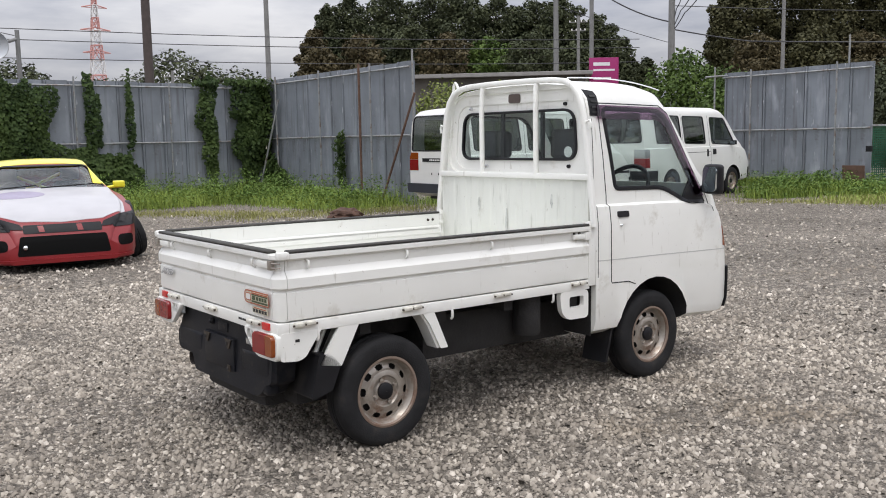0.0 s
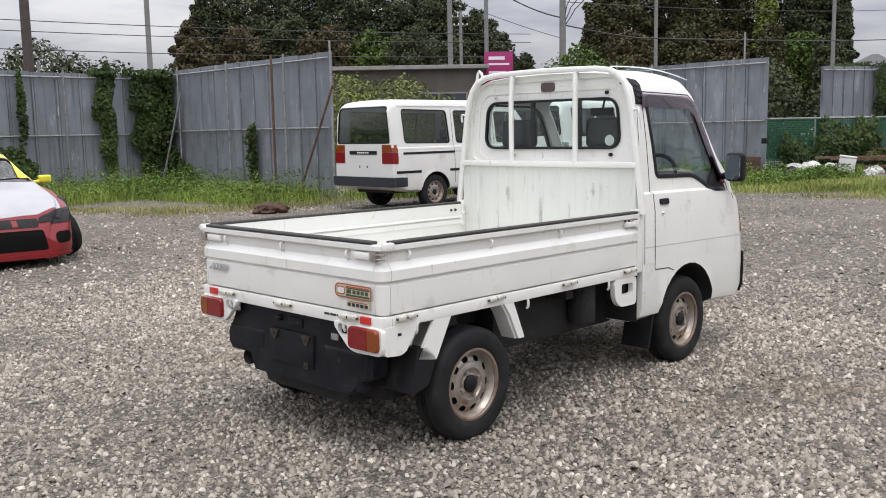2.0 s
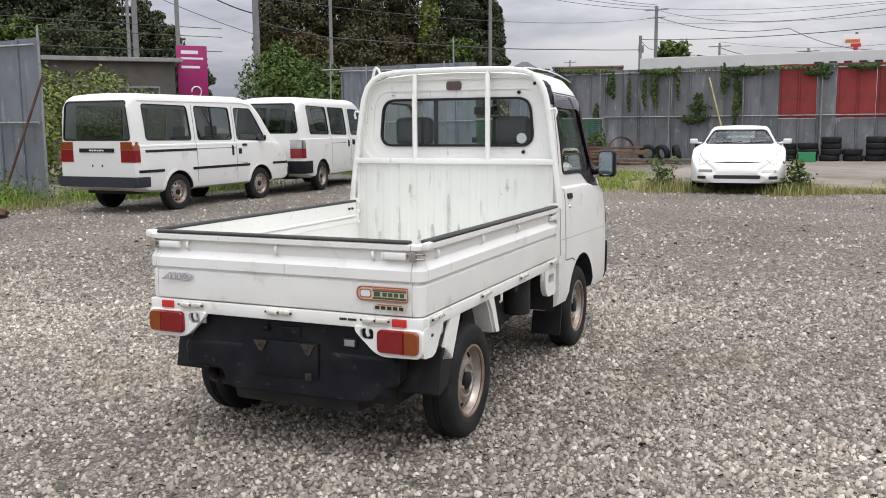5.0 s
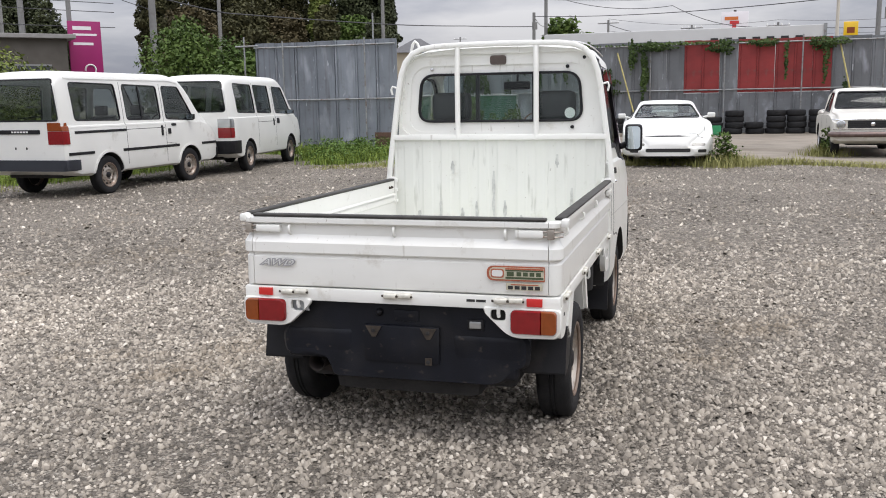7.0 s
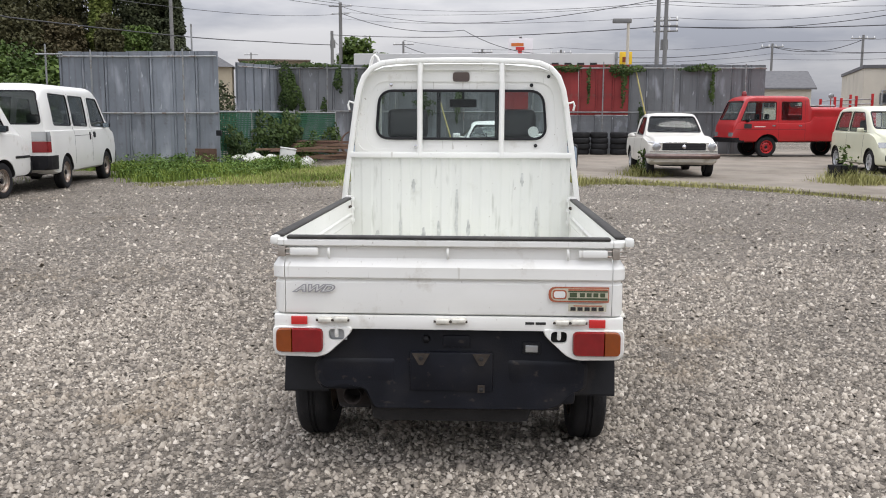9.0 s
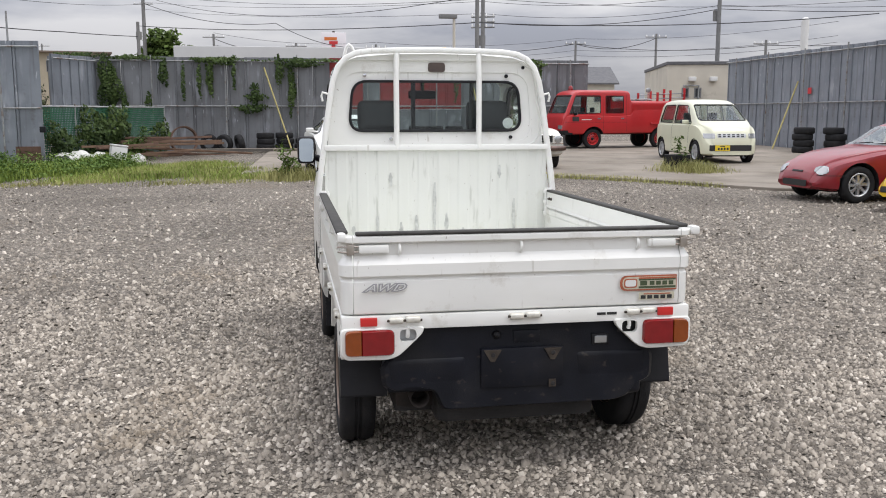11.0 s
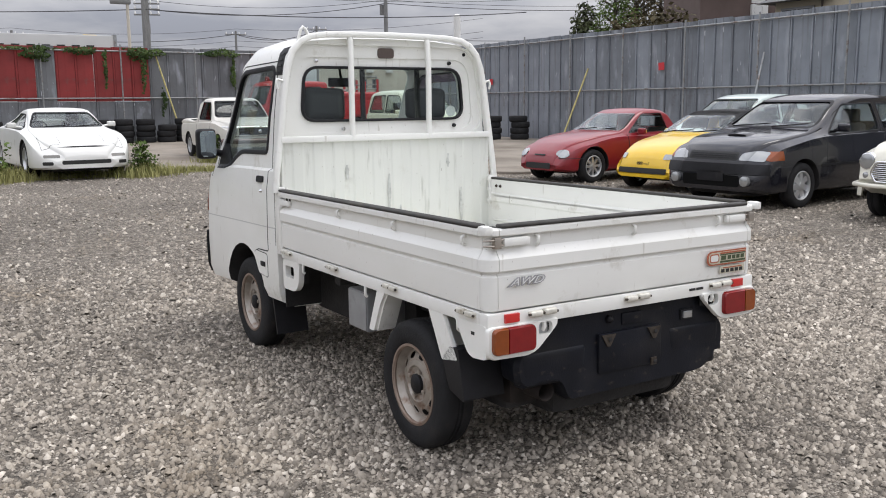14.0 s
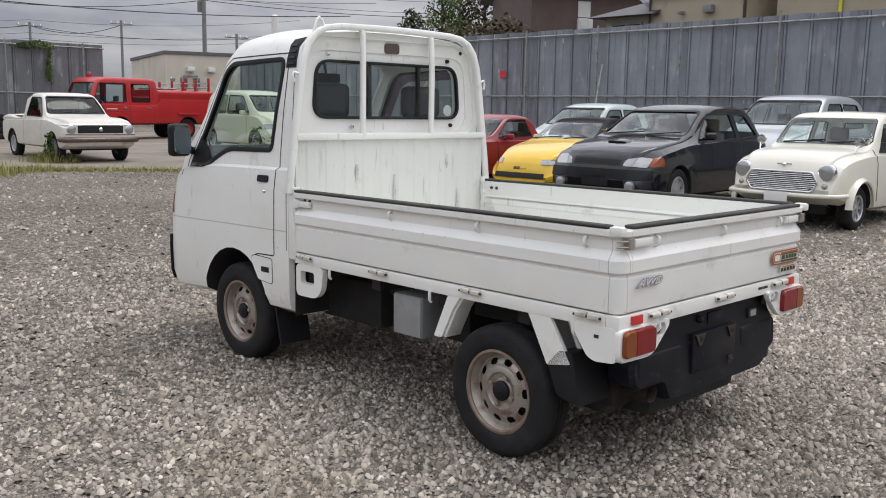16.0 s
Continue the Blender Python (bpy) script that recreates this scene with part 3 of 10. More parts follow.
        for lo, hi in spans:
            for some in ([[p] for p in polys] if apart else [polys]):
                for go in range(6):
                    q = [[(a + 0.0017 * go, b + 0.0011 * go) for a, b in p] for p in some]
                    me = carve(merge(self.skin(out), self.skin(-deep, True)), prisms(q, lo, hi, axis), "INTERSECT", False, "FAST" if go in (3, 5) else "EXACT", go in (1, 4))
                    far = max((max(abs(v.co.y) - W, v.co.x - self.xs[-1], self.xs[0] - v.co.x) for v in me.vertices), default=0)
                    if far < out + 0.03 and len(me.polygons) > 3:
                        break
                if far >= out + 0.03:
                    bm = B()
                    bm.from_mesh(me)
                    bmesh.ops.delete(bm, geom=[v for v in bm.verts if max(abs(v.co.y) - W, v.co.x - self.xs[-1], self.xs[0] - v.co.x) > out + 0.02], context="VERTS")
                    bm.to_mesh(me)
                    bm.free()
                made.append(finish(me, name, [M[mat]], parent or self.root, label))
        return made


# ---- wheels ----
WHEELS = {}


def wheel_meshes(r, width, style, rim_mat):
    key = (round(r, 3), round(width, 3), style, rim_mat)
    if key in WHEELS:
        return WHEELS[key]
    ri = r * {"steel": 0.615, "race": 0.70, "spoke5": 0.66, "mini": 0.60}.get(style, 0.62)
    h = width / 2
    bm = B()
    lathe(bm, [(ri - 0.004, -h * 0.8), (ri + 0.010, -h * 0.95), (r * 0.86, -h), (r * 0.955, -h * 0.88), (r * 0.99, -h * 0.7), (r, -h * 0.45), (r, -h * 0.2), (r - 0.007, -h * 0.16), (r - 0.007, -h * 0.08), (r, -h * 0.04), (r, h * 0.04), (r - 0.007, h * 0.08), (r - 0.007, h * 0.16), (r, h * 0.2), (r, h * 0.45), (r * 0.99, h * 0.7), (r * 0.955, h * 0.88), (r * 0.9, h * 0.985), (r * 0.86, h), (r * 0.78, h * 1.02), (ri + 0.016, h * 0.99), (ri + 0.006, h * 0.9), (ri - 0.004, h * 0.8)], 48)
    tyre = mesh_of(bm, "tyre", M["rubber"], 50)
    bm = B()
    d = h * 0.95
    if style == "steel":
        lathe(bm, [(ri * 0.955, d * 0.80), (ri * 0.90, d * 0.62), (ri * 0.86, d * 0.40), (ri * 0.83, d * 0.38)], 60)
        n, holes = 120, 10
        rows = [(0.83, 0.38), (0.805, 0.41), (0.785, 0.43), (0.765, 0.46), (0.745, 0.49), (0.72, 0.52), (0.70, 0.54), (0.68, 0.56), (0.655, 0.575), (0.60, 0.585)]
        vs = [[bm.verts.new((math.cos(2 * math.pi * k / n) * ri * q, d * t, math.sin(2 * math.pi * k / n) * ri * q)) for k in range(n)] for q, t in rows]
        for i in range(len(rows) - 1):
            for k in range(n):
                u = ((k + 0.5) % (n / holes)) / (n / holes) - 0.5
                q = (rows[i][0] + rows[i + 1][0]) / 2
                if (u / 0.28) ** 2 + ((q - 0.735) / 0.080) ** 2 < 1:
                    continue
                bm.faces.new((vs[i][k], vs[i][(k + 1) % n], vs[i + 1][(k + 1) % n], vs[i + 1][k]))
        lathe(bm, [(ri * 0.60, d * 0.585), (ri * 0.53, d * 0.66), (ri * 0.46, d * 0.68), (ri * 0.42, d * 0.56), (ri * 0.30, d * 0.5), (ri * 0.27, d * 0.55), (0.001, d * 0.55)], 48)
        for k in range(4):
            a = math.pi / 4 + k * math.pi / 2
            lathe(bm, [(0.011, d * 0.5), (0.011, d * 0.5 + 0.016), (0.001, d * 0.5 + 0.018)], 6, "y", (math.cos(a) * ri * 0.36, 0, math.sin(a) * ri * 0.36))
    else:
        n = {"spoke5": 5, "spoke8": 8, "mini": 8, "race": 6, "cap": 7}.get(style, 6)
        lathe(bm, [(ri, -d), (ri, d * 0.86), (ri + 0.008, d * 0.95), (ri - 0.004, d), (ri - 0.015, d * 0.9), (ri * 0.9, d * 0.5)], 40)
        for k in range(n):
            m = Matrix.Rotation(2 * math.pi * k / n, 4, "Y")
            wd = ri * (0.13 if n > 5 else 0.2) * (1.7 if style == "cap" else 1)
            vs = [bm.verts.new(m @ Vector(p)) for p in ((-wd * .8, d * 0.78, ri * 0.15), (wd * .8, d * 0.78, ri * 0.15), (wd, d * 0.66, ri * 0.93), (-wd, d * 0.66, ri * 0.93), (-wd * 1.1, d * 0.3, ri * 0.15), (wd * 1.1, d * 0.3, ri * 0.15), (wd * 1.2, d * 0.3, ri * 0.93), (-wd * 1.2, d * 0.3, ri * 0.93))]
            for q in ((0, 1, 2, 3), (0, 4, 5, 1), (1, 5, 6, 2), (3, 2, 6, 7), (0, 3, 7, 4)):
                bm.faces.new([vs[i] for i in q])
        lathe(bm, [(ri * 0.26, d * 0.3), (ri * 0.26, d * 0.8), (0.001, d * 0.85)], 20)
    rim = mesh_of(bm, "rim", M[rim_mat], 40)
    lip = None
    if style == "steel":
        bm = B()
        lathe(bm, [(ri, -d), (ri, d * 0.84), (ri + 0.007, d * 0.92), (ri + 0.006, d * 0.99), (ri - 0.004, d), (ri - 0.010, d * 0.90), (ri * 0.955, d * 0.80)], 60)
        lip = mesh_of(bm, "rim_lip", M["rim_lip"] if rim_mat == "steel_wheel" else M[rim_mat], 40)
    bm = B()
    lathe(bm, [(ri - 0.006, -d * 0.1), (ri * 0.5, d * 0.1), (0.001, d * 0.1)], 24)
    drum = mesh_of(bm, "brake_drum", M["chassis"], 40)
    bm = B()
    if style == "steel":
        lathe(bm, [(ri * 0.25, d * 0.52), (ri * 0.25, d * 0.72), (ri * 0.20, d * 0.80), (0.001, d * 0.82)], 24)
    else:
        lathe(bm, [(ri * 0.2, d * 0.8), (ri * 0.19, d * 0.9), (0.001, d * 0.93)], 20)
    cap = mesh_of(bm, "hub_cap", M["trim"] if style == "steel" else M[rim_mat], 40)
    WHEELS[key] = (tyre, rim, drum, cap, lip)
    return WHEELS[key]


def add_wheel(root, x, y, r, width, style="steel", rim_mat="steel_wheel", steer=0.0, z=None, spin=0.0):
    """A wheel under its vehicle; it faces outwards from the centre line."""
    tyre, rim, drum, cap, lip = wheel_meshes(r, width, style, rim_mat)
    w = new("wheel")
    w.parent = root
    w.matrix_basis = pose(x, y, (r - 0.012) if z is None else z, 0, 0, (0 if y > 0 else 180) + steer) @ pose(0, 0, 0, 0, spin, 0)
    for name, me in (("tyre", tyre), ("rim", rim), ("brake_drum", drum), ("hub_cap", cap), ("rim_lip", lip)):
        if me is None:
            continue
        o = new(name, me)
        o.parent = w
    return w


def add_box(root, name, mat, x0, x1, y0, y1, z0, z1, bevel=0.01, label="", both=False, m=None):
    made = []
    for s in ((1, -1) if both else (1,)):
        bm = B()
        ya, yb = sorted((s * y0, s * y1))
        box(bm, x0, x1, ya, yb, z0, z1, bevel)
        if m is not None:
            bmesh.ops.transform(bm, matrix=m, verts=bm.verts)
        made.append(part(name, bm, M[mat], root, label, smooth=50))
    return made


def add_disc(root, name, mat, x, y, z, r, depth=0.03, axis="x", both=True, label="", way=1):
    for s in ((1, -1) if both else (1,)):
        bm = B()
        lathe(bm, [(0.001, way * (depth + 0.012)), (r * 0.6, way * (depth + 0.009)), (r * 0.95, way * depth), (r, 0), (r, -0.02 * way), (0.001, -0.02 * way)], 24, axis, (x, s * y, z))
        part(name, bm, M[mat], root, label, smooth=50)


def seat(root, x, y, z, h, mat="seat", w=0.44, head=True):
    """A car seat: cushion, leaning backrest and headrest."""
    s = part("seat", box(B(), x - 0.08, x + 0.4, y - w / 2, y + w / 2, z, z + 0.14, 0.04), M[mat], root, smooth=50)
    bm = B()
    box(bm, -0.07, 0.07, y - w / 2, y + w / 2, 0, h, 0.05, m=Matrix.Translation((x - 0.02, 0, z + 0.1)) @ Matrix.Rotation(radians(-12), 4, "Y"))
    part("backrest", bm, M[mat], s, smooth=50)
    if head:
        bm = B()
        xx = x - 0.02 - math.sin(radians(12)) * (h + 0.1)
        box(bm, xx - 0.05, xx + 0.05, y - 0.125, y + 0.125, z + h + 0.1, z + h + 0.28, 0.049, 4)
        part("headrest", bm, M[mat], s, smooth=50)
    return s


def steering(root, x, y, z, r=0.185):
    bm = B()
    m = Matrix.Translation((x, y, z)) @ Matrix.Rotation(radians(35), 4, "Y")
    tube(bm, [m @ Vector((0, math.cos(a) * r, math.sin(a) * r)) for a in (2 * math.pi * k / 24 for k in range(24))], 0.014, 8, True)
    for a in (0.2, 2.94, 4.71):
        tube(bm, [m @ Vector((0, 0, 0)), m @ Vector((0, math.cos(a) * r, math.sin(a) * r))], 0.012, 6)
    part("steering_wheel", bm, M["trim"], root, smooth=60)


def mirror_head(root, x, y, z, sx=0.07, sy=0.12, sz=0.11, mat="trim", face=True):
    s = 1 if y > 0 else -1
    bm = B()
    box(bm, x - sx / 2, x + sx / 2, y - sy / 2, y + sy / 2, z - sz / 2, z + sz / 2, min(sx, sy, sz) * 0.46, 4)
    tube(bm, [(x + 0.01, y - s * sy * 0.4, z - sz * 0.25), (x + 0.02, y - s * (sy * 0.5 + 0.09), z - sz * 0.45)], 0.022, 8)
    p = part("wing_mirror", bm, M[mat], root, smooth=50)
    if face:
        bm = B()
        prism(bm, rounded(rect(y - sy * 0.40, y + sy * 0.40, z - sz * 0.42, z + sz * 0.42), min(sy, sz) * 0.22), x - sx / 2 - 0.012, x - sx / 2 + 0.012, "x")
        for v in bm.verts:
            if v.co.x < x - sx / 2:
                v.co.x += (v.co.z - z) * 0.05
        part("mirror_glass", bm, M["mirror"], p)

# ---- the kei truck: x ahead from the rear axle, y to its left ----
M["mirror"] = material("mirror", (0.70, 0.78, 0.82), 0.02, 1.0)
M["sticker_orange"] = material("sticker_orange", (0.36, 0.095, 0.045), 0.5, vary=0.15, scale=60)
M["sticker_green"] = material("sticker_green", (0.055, 0.075, 0.035), 0.5)
M["sticker_pale"] = material("sticker_pale", (0.50, 0.47, 0.36), 0.5, vary=0.1, scale=60)
M["emblem"] = material("emblem", (0.36, 0.36, 0.37), 0.4, 0.3)
M["emblem_fill"] = material("emblem_fill", (0.66, 0.66, 0.65), 0.4)
M["visor"] = glass("purple_visor", (0.50, 0.36, 0.47), 1.6)
M["visor_dark"] = glass("smoked_visor", (0.10, 0.10, 0.11), 0.7)
M["tarp_edge"] = material("rubber_edge", (0.035, 0.033, 0.03), 0.7, vary=0.3, scale=20, dirt=(0.10, 0.095, 0.08), dirt_amount=0.2)
M["battery_box"] = material("battery_box", (0.34, 0.35, 0.36), 0.45, 0.4, vary=0.1, scale=10, dirt=(0.15, 0.14, 0.12), dirt_amount=0.2)
M["exhaust"] = material("exhaust", (0.022, 0.017, 0.015), 0.75, 0.3, vary=0.4, scale=20, dirt=(0.06, 0.035, 0.022), dirt_amount=0.1)
M["hinge"] = material("worn_hinge", (0.66, 0.64, 0.57), 0.4, 0.25, vary=0.2, scale=40, dirt=(0.30, 0.25, 0.18), dirt_amount=0.15, dirt_scale=18)
# grey that draws the shaded line of the cab's body crease
M["crease_shade"] = material("body_crease", (0.50, 0.50, 0.48), 0.5)
M["seam"] = material("seam_shadow", (0.03, 0.03, 0.03), 0.9)
M["bare_metal"] = material("scraped_metal", (0.50, 0.51, 0.48), 0.6, 0.0, vary=0.25, scale=30)

TRUCK = pose(2.234, 4.157, 0.0003, 0, 0.6, 1.25)
truck = thing("kei_truck", "white kei pickup truck with an open drop-side bed", "truck", TRUCK)


def gate_profile(deep=0.035, top=0.937):
    """Outward offset and height of a drop gate's section."""
    return [(0.0, top), (0.004, top - 0.006), (0.004, 0.914), (0.0, 0.910), (-0.018, 0.906), (-0.018, 0.862), (-0.014, 0.853), (-0.002, 0.836), (0.002, 0.828), (0.002, 0.787), (-0.003, 0.7815), (-0.013, 0.778), (-0.013, 0.771), (-0.006, 0.764), (-0.005, 0.662), (-0.008, 0.645), (-0.014, 0.641), (-deep, 0.652), (-deep, 0.80), (-deep - 0.006, 0.81), (-deep - 0.006, 0.85), (-deep, 0.86), (-deep, top)]


def gate(name, start, end, out, label=""):
    a, b, o = Vector(start), Vector(end), Vector(out)
    bm = B()
    loft(bm, [[Vector((p.x, p.y, 0)) + o * d + Vector((0, 0, z)) for d, z in gate_profile()] for p in (a, a.lerp(b, 0.33), a.lerp(b, 0.66), b)])
    return part(name, bm, M["white_paint"], truck, label, smooth=16)


for s in (1, -1):
    g = gate("side_gate", (-0.5075, s * 0.69, 0), (1.372, s * 0.69, 0), (0, s, 0), "folded white steel drop side")
    # rubber edge strip on top
    bm = B()
    box(bm, -0.50, 1.372, min(s * 0.652, s * 0.696), max(s * 0.652, s * 0.696), 0.937, 0.950, 0.004, 1)
    part("edge_strip", bm, M["tarp_edge"], g, "black rubber edge strip", smooth=50)
    for x in (-0.43, 0.15, 0.725, 1.289):
        bm = B()
        for k in (0, 1):
            box(bm, x - 0.055 + k * 0.057, x - 0.002 + k * 0.055, min(s * 0.684, s * 0.706), max(s * 0.684, s * 0.706), 0.612 + k * 0.003, 0.634 + k * 0.002, 0.007, 3)
        hg = part("hinge", bm, M["hinge"], g, "worn pale hinge", smooth=50)
        bm = B()
        tube(bm, [(x - 0.06, s * 0.700, 0.622), (x + 0.06, s * 0.700, 0.622)], 0.005, 8)
        part("hinge_pin", bm, M["tab_metal"], hg, smooth=60)
    inner = s * 0.655
    for z in (0.842, 0.700):
        bm = B()
        prism(bm, [(inner, z - 0.010), (inner - s * 0.006, z - 0.006), (inner - s * 0.006, z + 0.004), (inner, z + 0.006)], -0.49, 1.345, "x")
        part("inner_fold", bm, M["white_paint"], g, smooth=20)
    for x in (1.27, 1.31):
        add_disc(g, "rivet", "tab_metal", x, inner, 0.90, 0.009, 0.002, "y", False, way=-s)
    for x in (-0.40, 0.13, 0.66):
        bm = B()
        tube(bm, [(x, s * 0.674, 0.905), (x, s * 0.690, 0.895), (x, s * 0.690, 0.872), (x, s * 0.676, 0.865)], 0.006, 6)
        part("rope_hook", bm, M["white_paint"], g, smooth=60)
    bm = B()
    box(bm, 1.25, 1.345, min(s * 0.674, s * 0.695), max(s * 0.674, s * 0.695), 0.868, 0.896, 0.006)
    box(bm, 1.335, 1.372, min(s * 0.674, s * 0.700), max(s * 0.674, s * 0.700), 0.862, 0.902, 0.003)
    part("latch", bm, M["white_paint"], g, smooth=50)
    # rounded rear corner post with the same folds
    bm = B()
    rings = []
    for k in range(7):
        a = math.pi / 2 * k / 6
        c = Vector((-0.51, s * 0.64, 0))
        o = Vector((-math.sin(a), s * math.cos(a), 0))
        rings.append([c + o * (0.05 + max(d, -0.03)) + Vector((0, 0, z)) for d, z in gate_profile(0.03)])
    loft(bm, rings)
    part("corner_post", bm, M["white_paint"], truck, smooth=18)
    add_box(truck, "corner_cap", "white_paint", -0.564, -0.505, s * 0.69 - 0.028, s * 0.69 + 0.005, 0.914, 0.948, 0.012)

tg = gate("tailgate", (-0.56, -0.637, 0), (-0.56, 0.637, 0), (-1, 0, 0), "folded white steel tailgate with badge and sticker")
bm = B()
box(bm, -0.566, -0.522, -0.628, 0.628, 0.937, 0.950, 0.004, 1)
part("edge_strip", bm, M["tarp_edge"], tg, "black rubber edge strip", smooth=50)
for z in (0.842, 0.700):
    bm = B()
    prism(bm, [(-0.525, z - 0.010), (-0.519, z - 0.006), (-0.519, z + 0.004), (-0.525, z + 0.006)], -0.62, 0.62)
    part("inner_fold", bm, M["white_paint"], tg, smooth=20)
for y in (0.45, -0.013, -0.478):
    bm = B()
    for k in (0, 1):
        box(bm, -0.578, -0.554, y - 0.062 + k * 0.064, y - 0.002 + k * 0.062, 0.608 - k * 0.003, 0.632 - k * 0.003, 0.009, 3)
    hg = part("hinge", bm, M["hinge"], tg, "worn pale hinge", smooth=50)
    bm = B()
    tube(bm, [(-0.572, y - 0.066, 0.618), (-0.572, y + 0.066, 0.618)], 0.005, 8)
    part("hinge_pin", bm, M["tab_metal"], hg, smooth=60)
for y in (0.465, 0.0, -0.465):
    bm = B()
    tube(bm, [(-0.543, y, 0.906), (-0.560, y, 0.896), (-0.560, y, 0.872), (-0.545, y, 0.864)], 0.006, 6)
    part("rope_hook", bm, M["white_paint"], tg, smooth=60)
for s in (1, -1):
    bm = B()
    box(bm, -0.566, -0.540, min(s * 0.505, s * 0.618), max(s * 0.505, s * 0.618), 0.872, 0.903, 0.008)
    p = part("latch", bm, M["white_paint"], tg, smooth=50)
    bm = B()
    tube(bm, [(-0.556, s * 0.61, 0.898), (-0.566, s * 0.665, 0.898), (-0.54, s * 0.692, 0.896)], 0.004, 6)
    tube(bm, [(-0.556, s * 0.61, 0.878), (-0.566, s * 0.665, 0.878), (-0.54, s * 0.692, 0.878)], 0.004, 6)
    box(bm, -0.572, -0.55, s * 0.648 - 0.014, s * 0.648 + 0.014, 0.868, 0.908, 0.003)
    part("latch_rod", bm, M["steel_wheel"], p, smooth=50)


def lettering(name, text, size, m, mat, parent, shear=0.0, depth=0.001, outline=0.0, label="", squeeze=1.0):
    """Words in the built-in font, standing on a surface whose normal is m's z axis."""
    cu = bpy.data.curves.new(name, "FONT")
    cu.body, cu.size, cu.shear, cu.extrude, cu.offset = text, size, shear, depth, outline
    cu.align_x, cu.align_y = "CENTER", "CENTER"
    cu.resolution_u = 3
    o = new("work", cu)
    bpy.context.view_layer.update()
    me = bpy.data.meshes.new_from_object(o.evaluated_get(bpy.context.evaluated_depsgraph_get()))
    bpy.data.objects.remove(o)
    me.transform(m @ Matrix.Diagonal((squeeze, 1, 1, 1)))
    me.name = name
    me.materials.clear()
    me.materials.append(mat)
    ob = new(name, me)
    ob.parent = parent
    if label:
        ob["label"] = label
    return ob


FACE_REAR = Matrix(((0, 0, -1, 0), (-1, 0, 0, 0), (0, 1, 0, 0), (0, 0, 0, 1)))
badge = lettering("badge", "AWD", 0.037, Matrix.Translation((-0.566, 0.525, 0.742)) @ FACE_REAR, M["emblem"], tg, 0.45, 0.001, 0.0035, "grey outlined letters AWD", 1.6)
lettering("badge_fill", "AWD", 0.037, Matrix.Translation((-0.5675, 0.525, 0.742)) @ FACE_REAR, M["emblem_fill"], badge, 0.45, 0.001, -0.0004, "", 1.6)


def flat_rear(name, mat, poly, x, parent, thick=0.001):
    bm = B()
    prism(bm, poly, x, x + thick, "x")
    return part(name, bm, M[mat], parent)


st = flat_rear("sticker", "sticker_orange", rounded([(-0.625, 0.700), (-0.625, 0.760), (-0.392, 0.760), (-0.392, 0.700)], [0.003, 0.003, 0.03, 0.03]), -0.5665, tg)
st["label"] = "orange and green sticker with bars of writing"
flat_rear("sticker_field", "sticker_pale", rounded([(-0.622, 0.706), (-0.622, 0.754), (-0.402, 0.754), (-0.402, 0.706)], [0.002, 0.002, 0.024, 0.024]), -0.5675, st)
flat_rear("sticker_band", "sticker_green", rect(-0.620, -0.468, 0.709, 0.717), -0.5685, st)
flat_rear("sticker_band", "sticker_orange", rect(-0.620, -0.468, 0.746, 0.752), -0.5685, st)
flat_rear("sticker_band", "sticker_green", rect(-0.620, -0.468, 0.740, 0.745), -0.5685, st)
flat_rear("sticker_disc", "sticker_orange", rounded(rect(-0.462, -0.408, 0.712, 0.748), 0.012), -0.5682, st)
flat_rear("sticker_disc", "plate", rounded(rect(-0.457, -0.413, 0.717, 0.743), 0.01), -0.5688, st)
for k in range(4):
    flat_rear("writing_bar", "sticker_green", rect(-0.610 + k * 0.026, -0.591 + k * 0.026, 0.721, 0.737), -0.5690, st)
flat_rear("writing_bar", "sticker_green", rect(-0.502, -0.474, 0.720, 0.738), -0.5690, st)
st2 = flat_rear("small_sticker", "sticker_pale", rect(-0.616, -0.470, 0.664, 0.692, 0.002), -0.5665, tg)
for k in range(5):
    flat_rear("writing_bar", "black", rect(-0.606 + k * 0.027, -0.586 + k * 0.027, 0.667, 0.681), -0.5675, st2)
flat_rear("writing_bar", "sticker_orange", rect(-0.60, -0.49, 0.684, 0.688), -0.5675, st2)

# bed floor with low ribs, sills and the rear cross member
bm = B()
prof = []
for k in range(12):
    y = -0.65 + k * 1.3 / 12
    prof += [(y, 0.648), (y + 0.035, 0.648), (y + 0.045, 0.656), (y + 0.095, 0.656)]
prof += [(0.65, 0.648), (0.65, 0.60), (-0.65, 0.60)]
loft(bm, [[(x, y, z) for y, z in prof] for x in (-0.53, 1.39)])
part("bed_floor", bm, M["bed_paint"], truck, "scuffed white ribbed bed floor")
bm = B()
box(bm, -0.556, -0.50, -0.685, 0.685, 0.580, 0.636, 0.006)
part("rear_sill", bm, M["white_paint"], truck, smooth=50)
# black strip in the gap under the tailgate stands in for the shade there
add_box(truck, "gate_gap_shade", "trim", -0.540, -0.51, -0.635, 0.635, 0.640, 0.6515, 0.0)
for s in (1, -1):
    bm = B()
    lo, hi = sorted((s * 0.60, s * 0.686))
    box(bm, -0.50, 1.385, lo, hi, 0.584, 0.636, 0.006)
    part("side_sill", bm, M["white_paint"], truck, smooth=50)
    # the same painted gap shade below each side gate
    add_box(truck, "gate_gap_shade", "trim", -0.50, 1.37, min(s * 0.640, s * 0.672), max(s * 0.640, s * 0.670), 0.640, 0.6515, 0.0)
for k in range(2):
    flat_rear("writing_bar", "black", rect(-0.385 + k * 0.045, -0.345 + k * 0.04, 0.607, 0.617), -0.5578, truck)

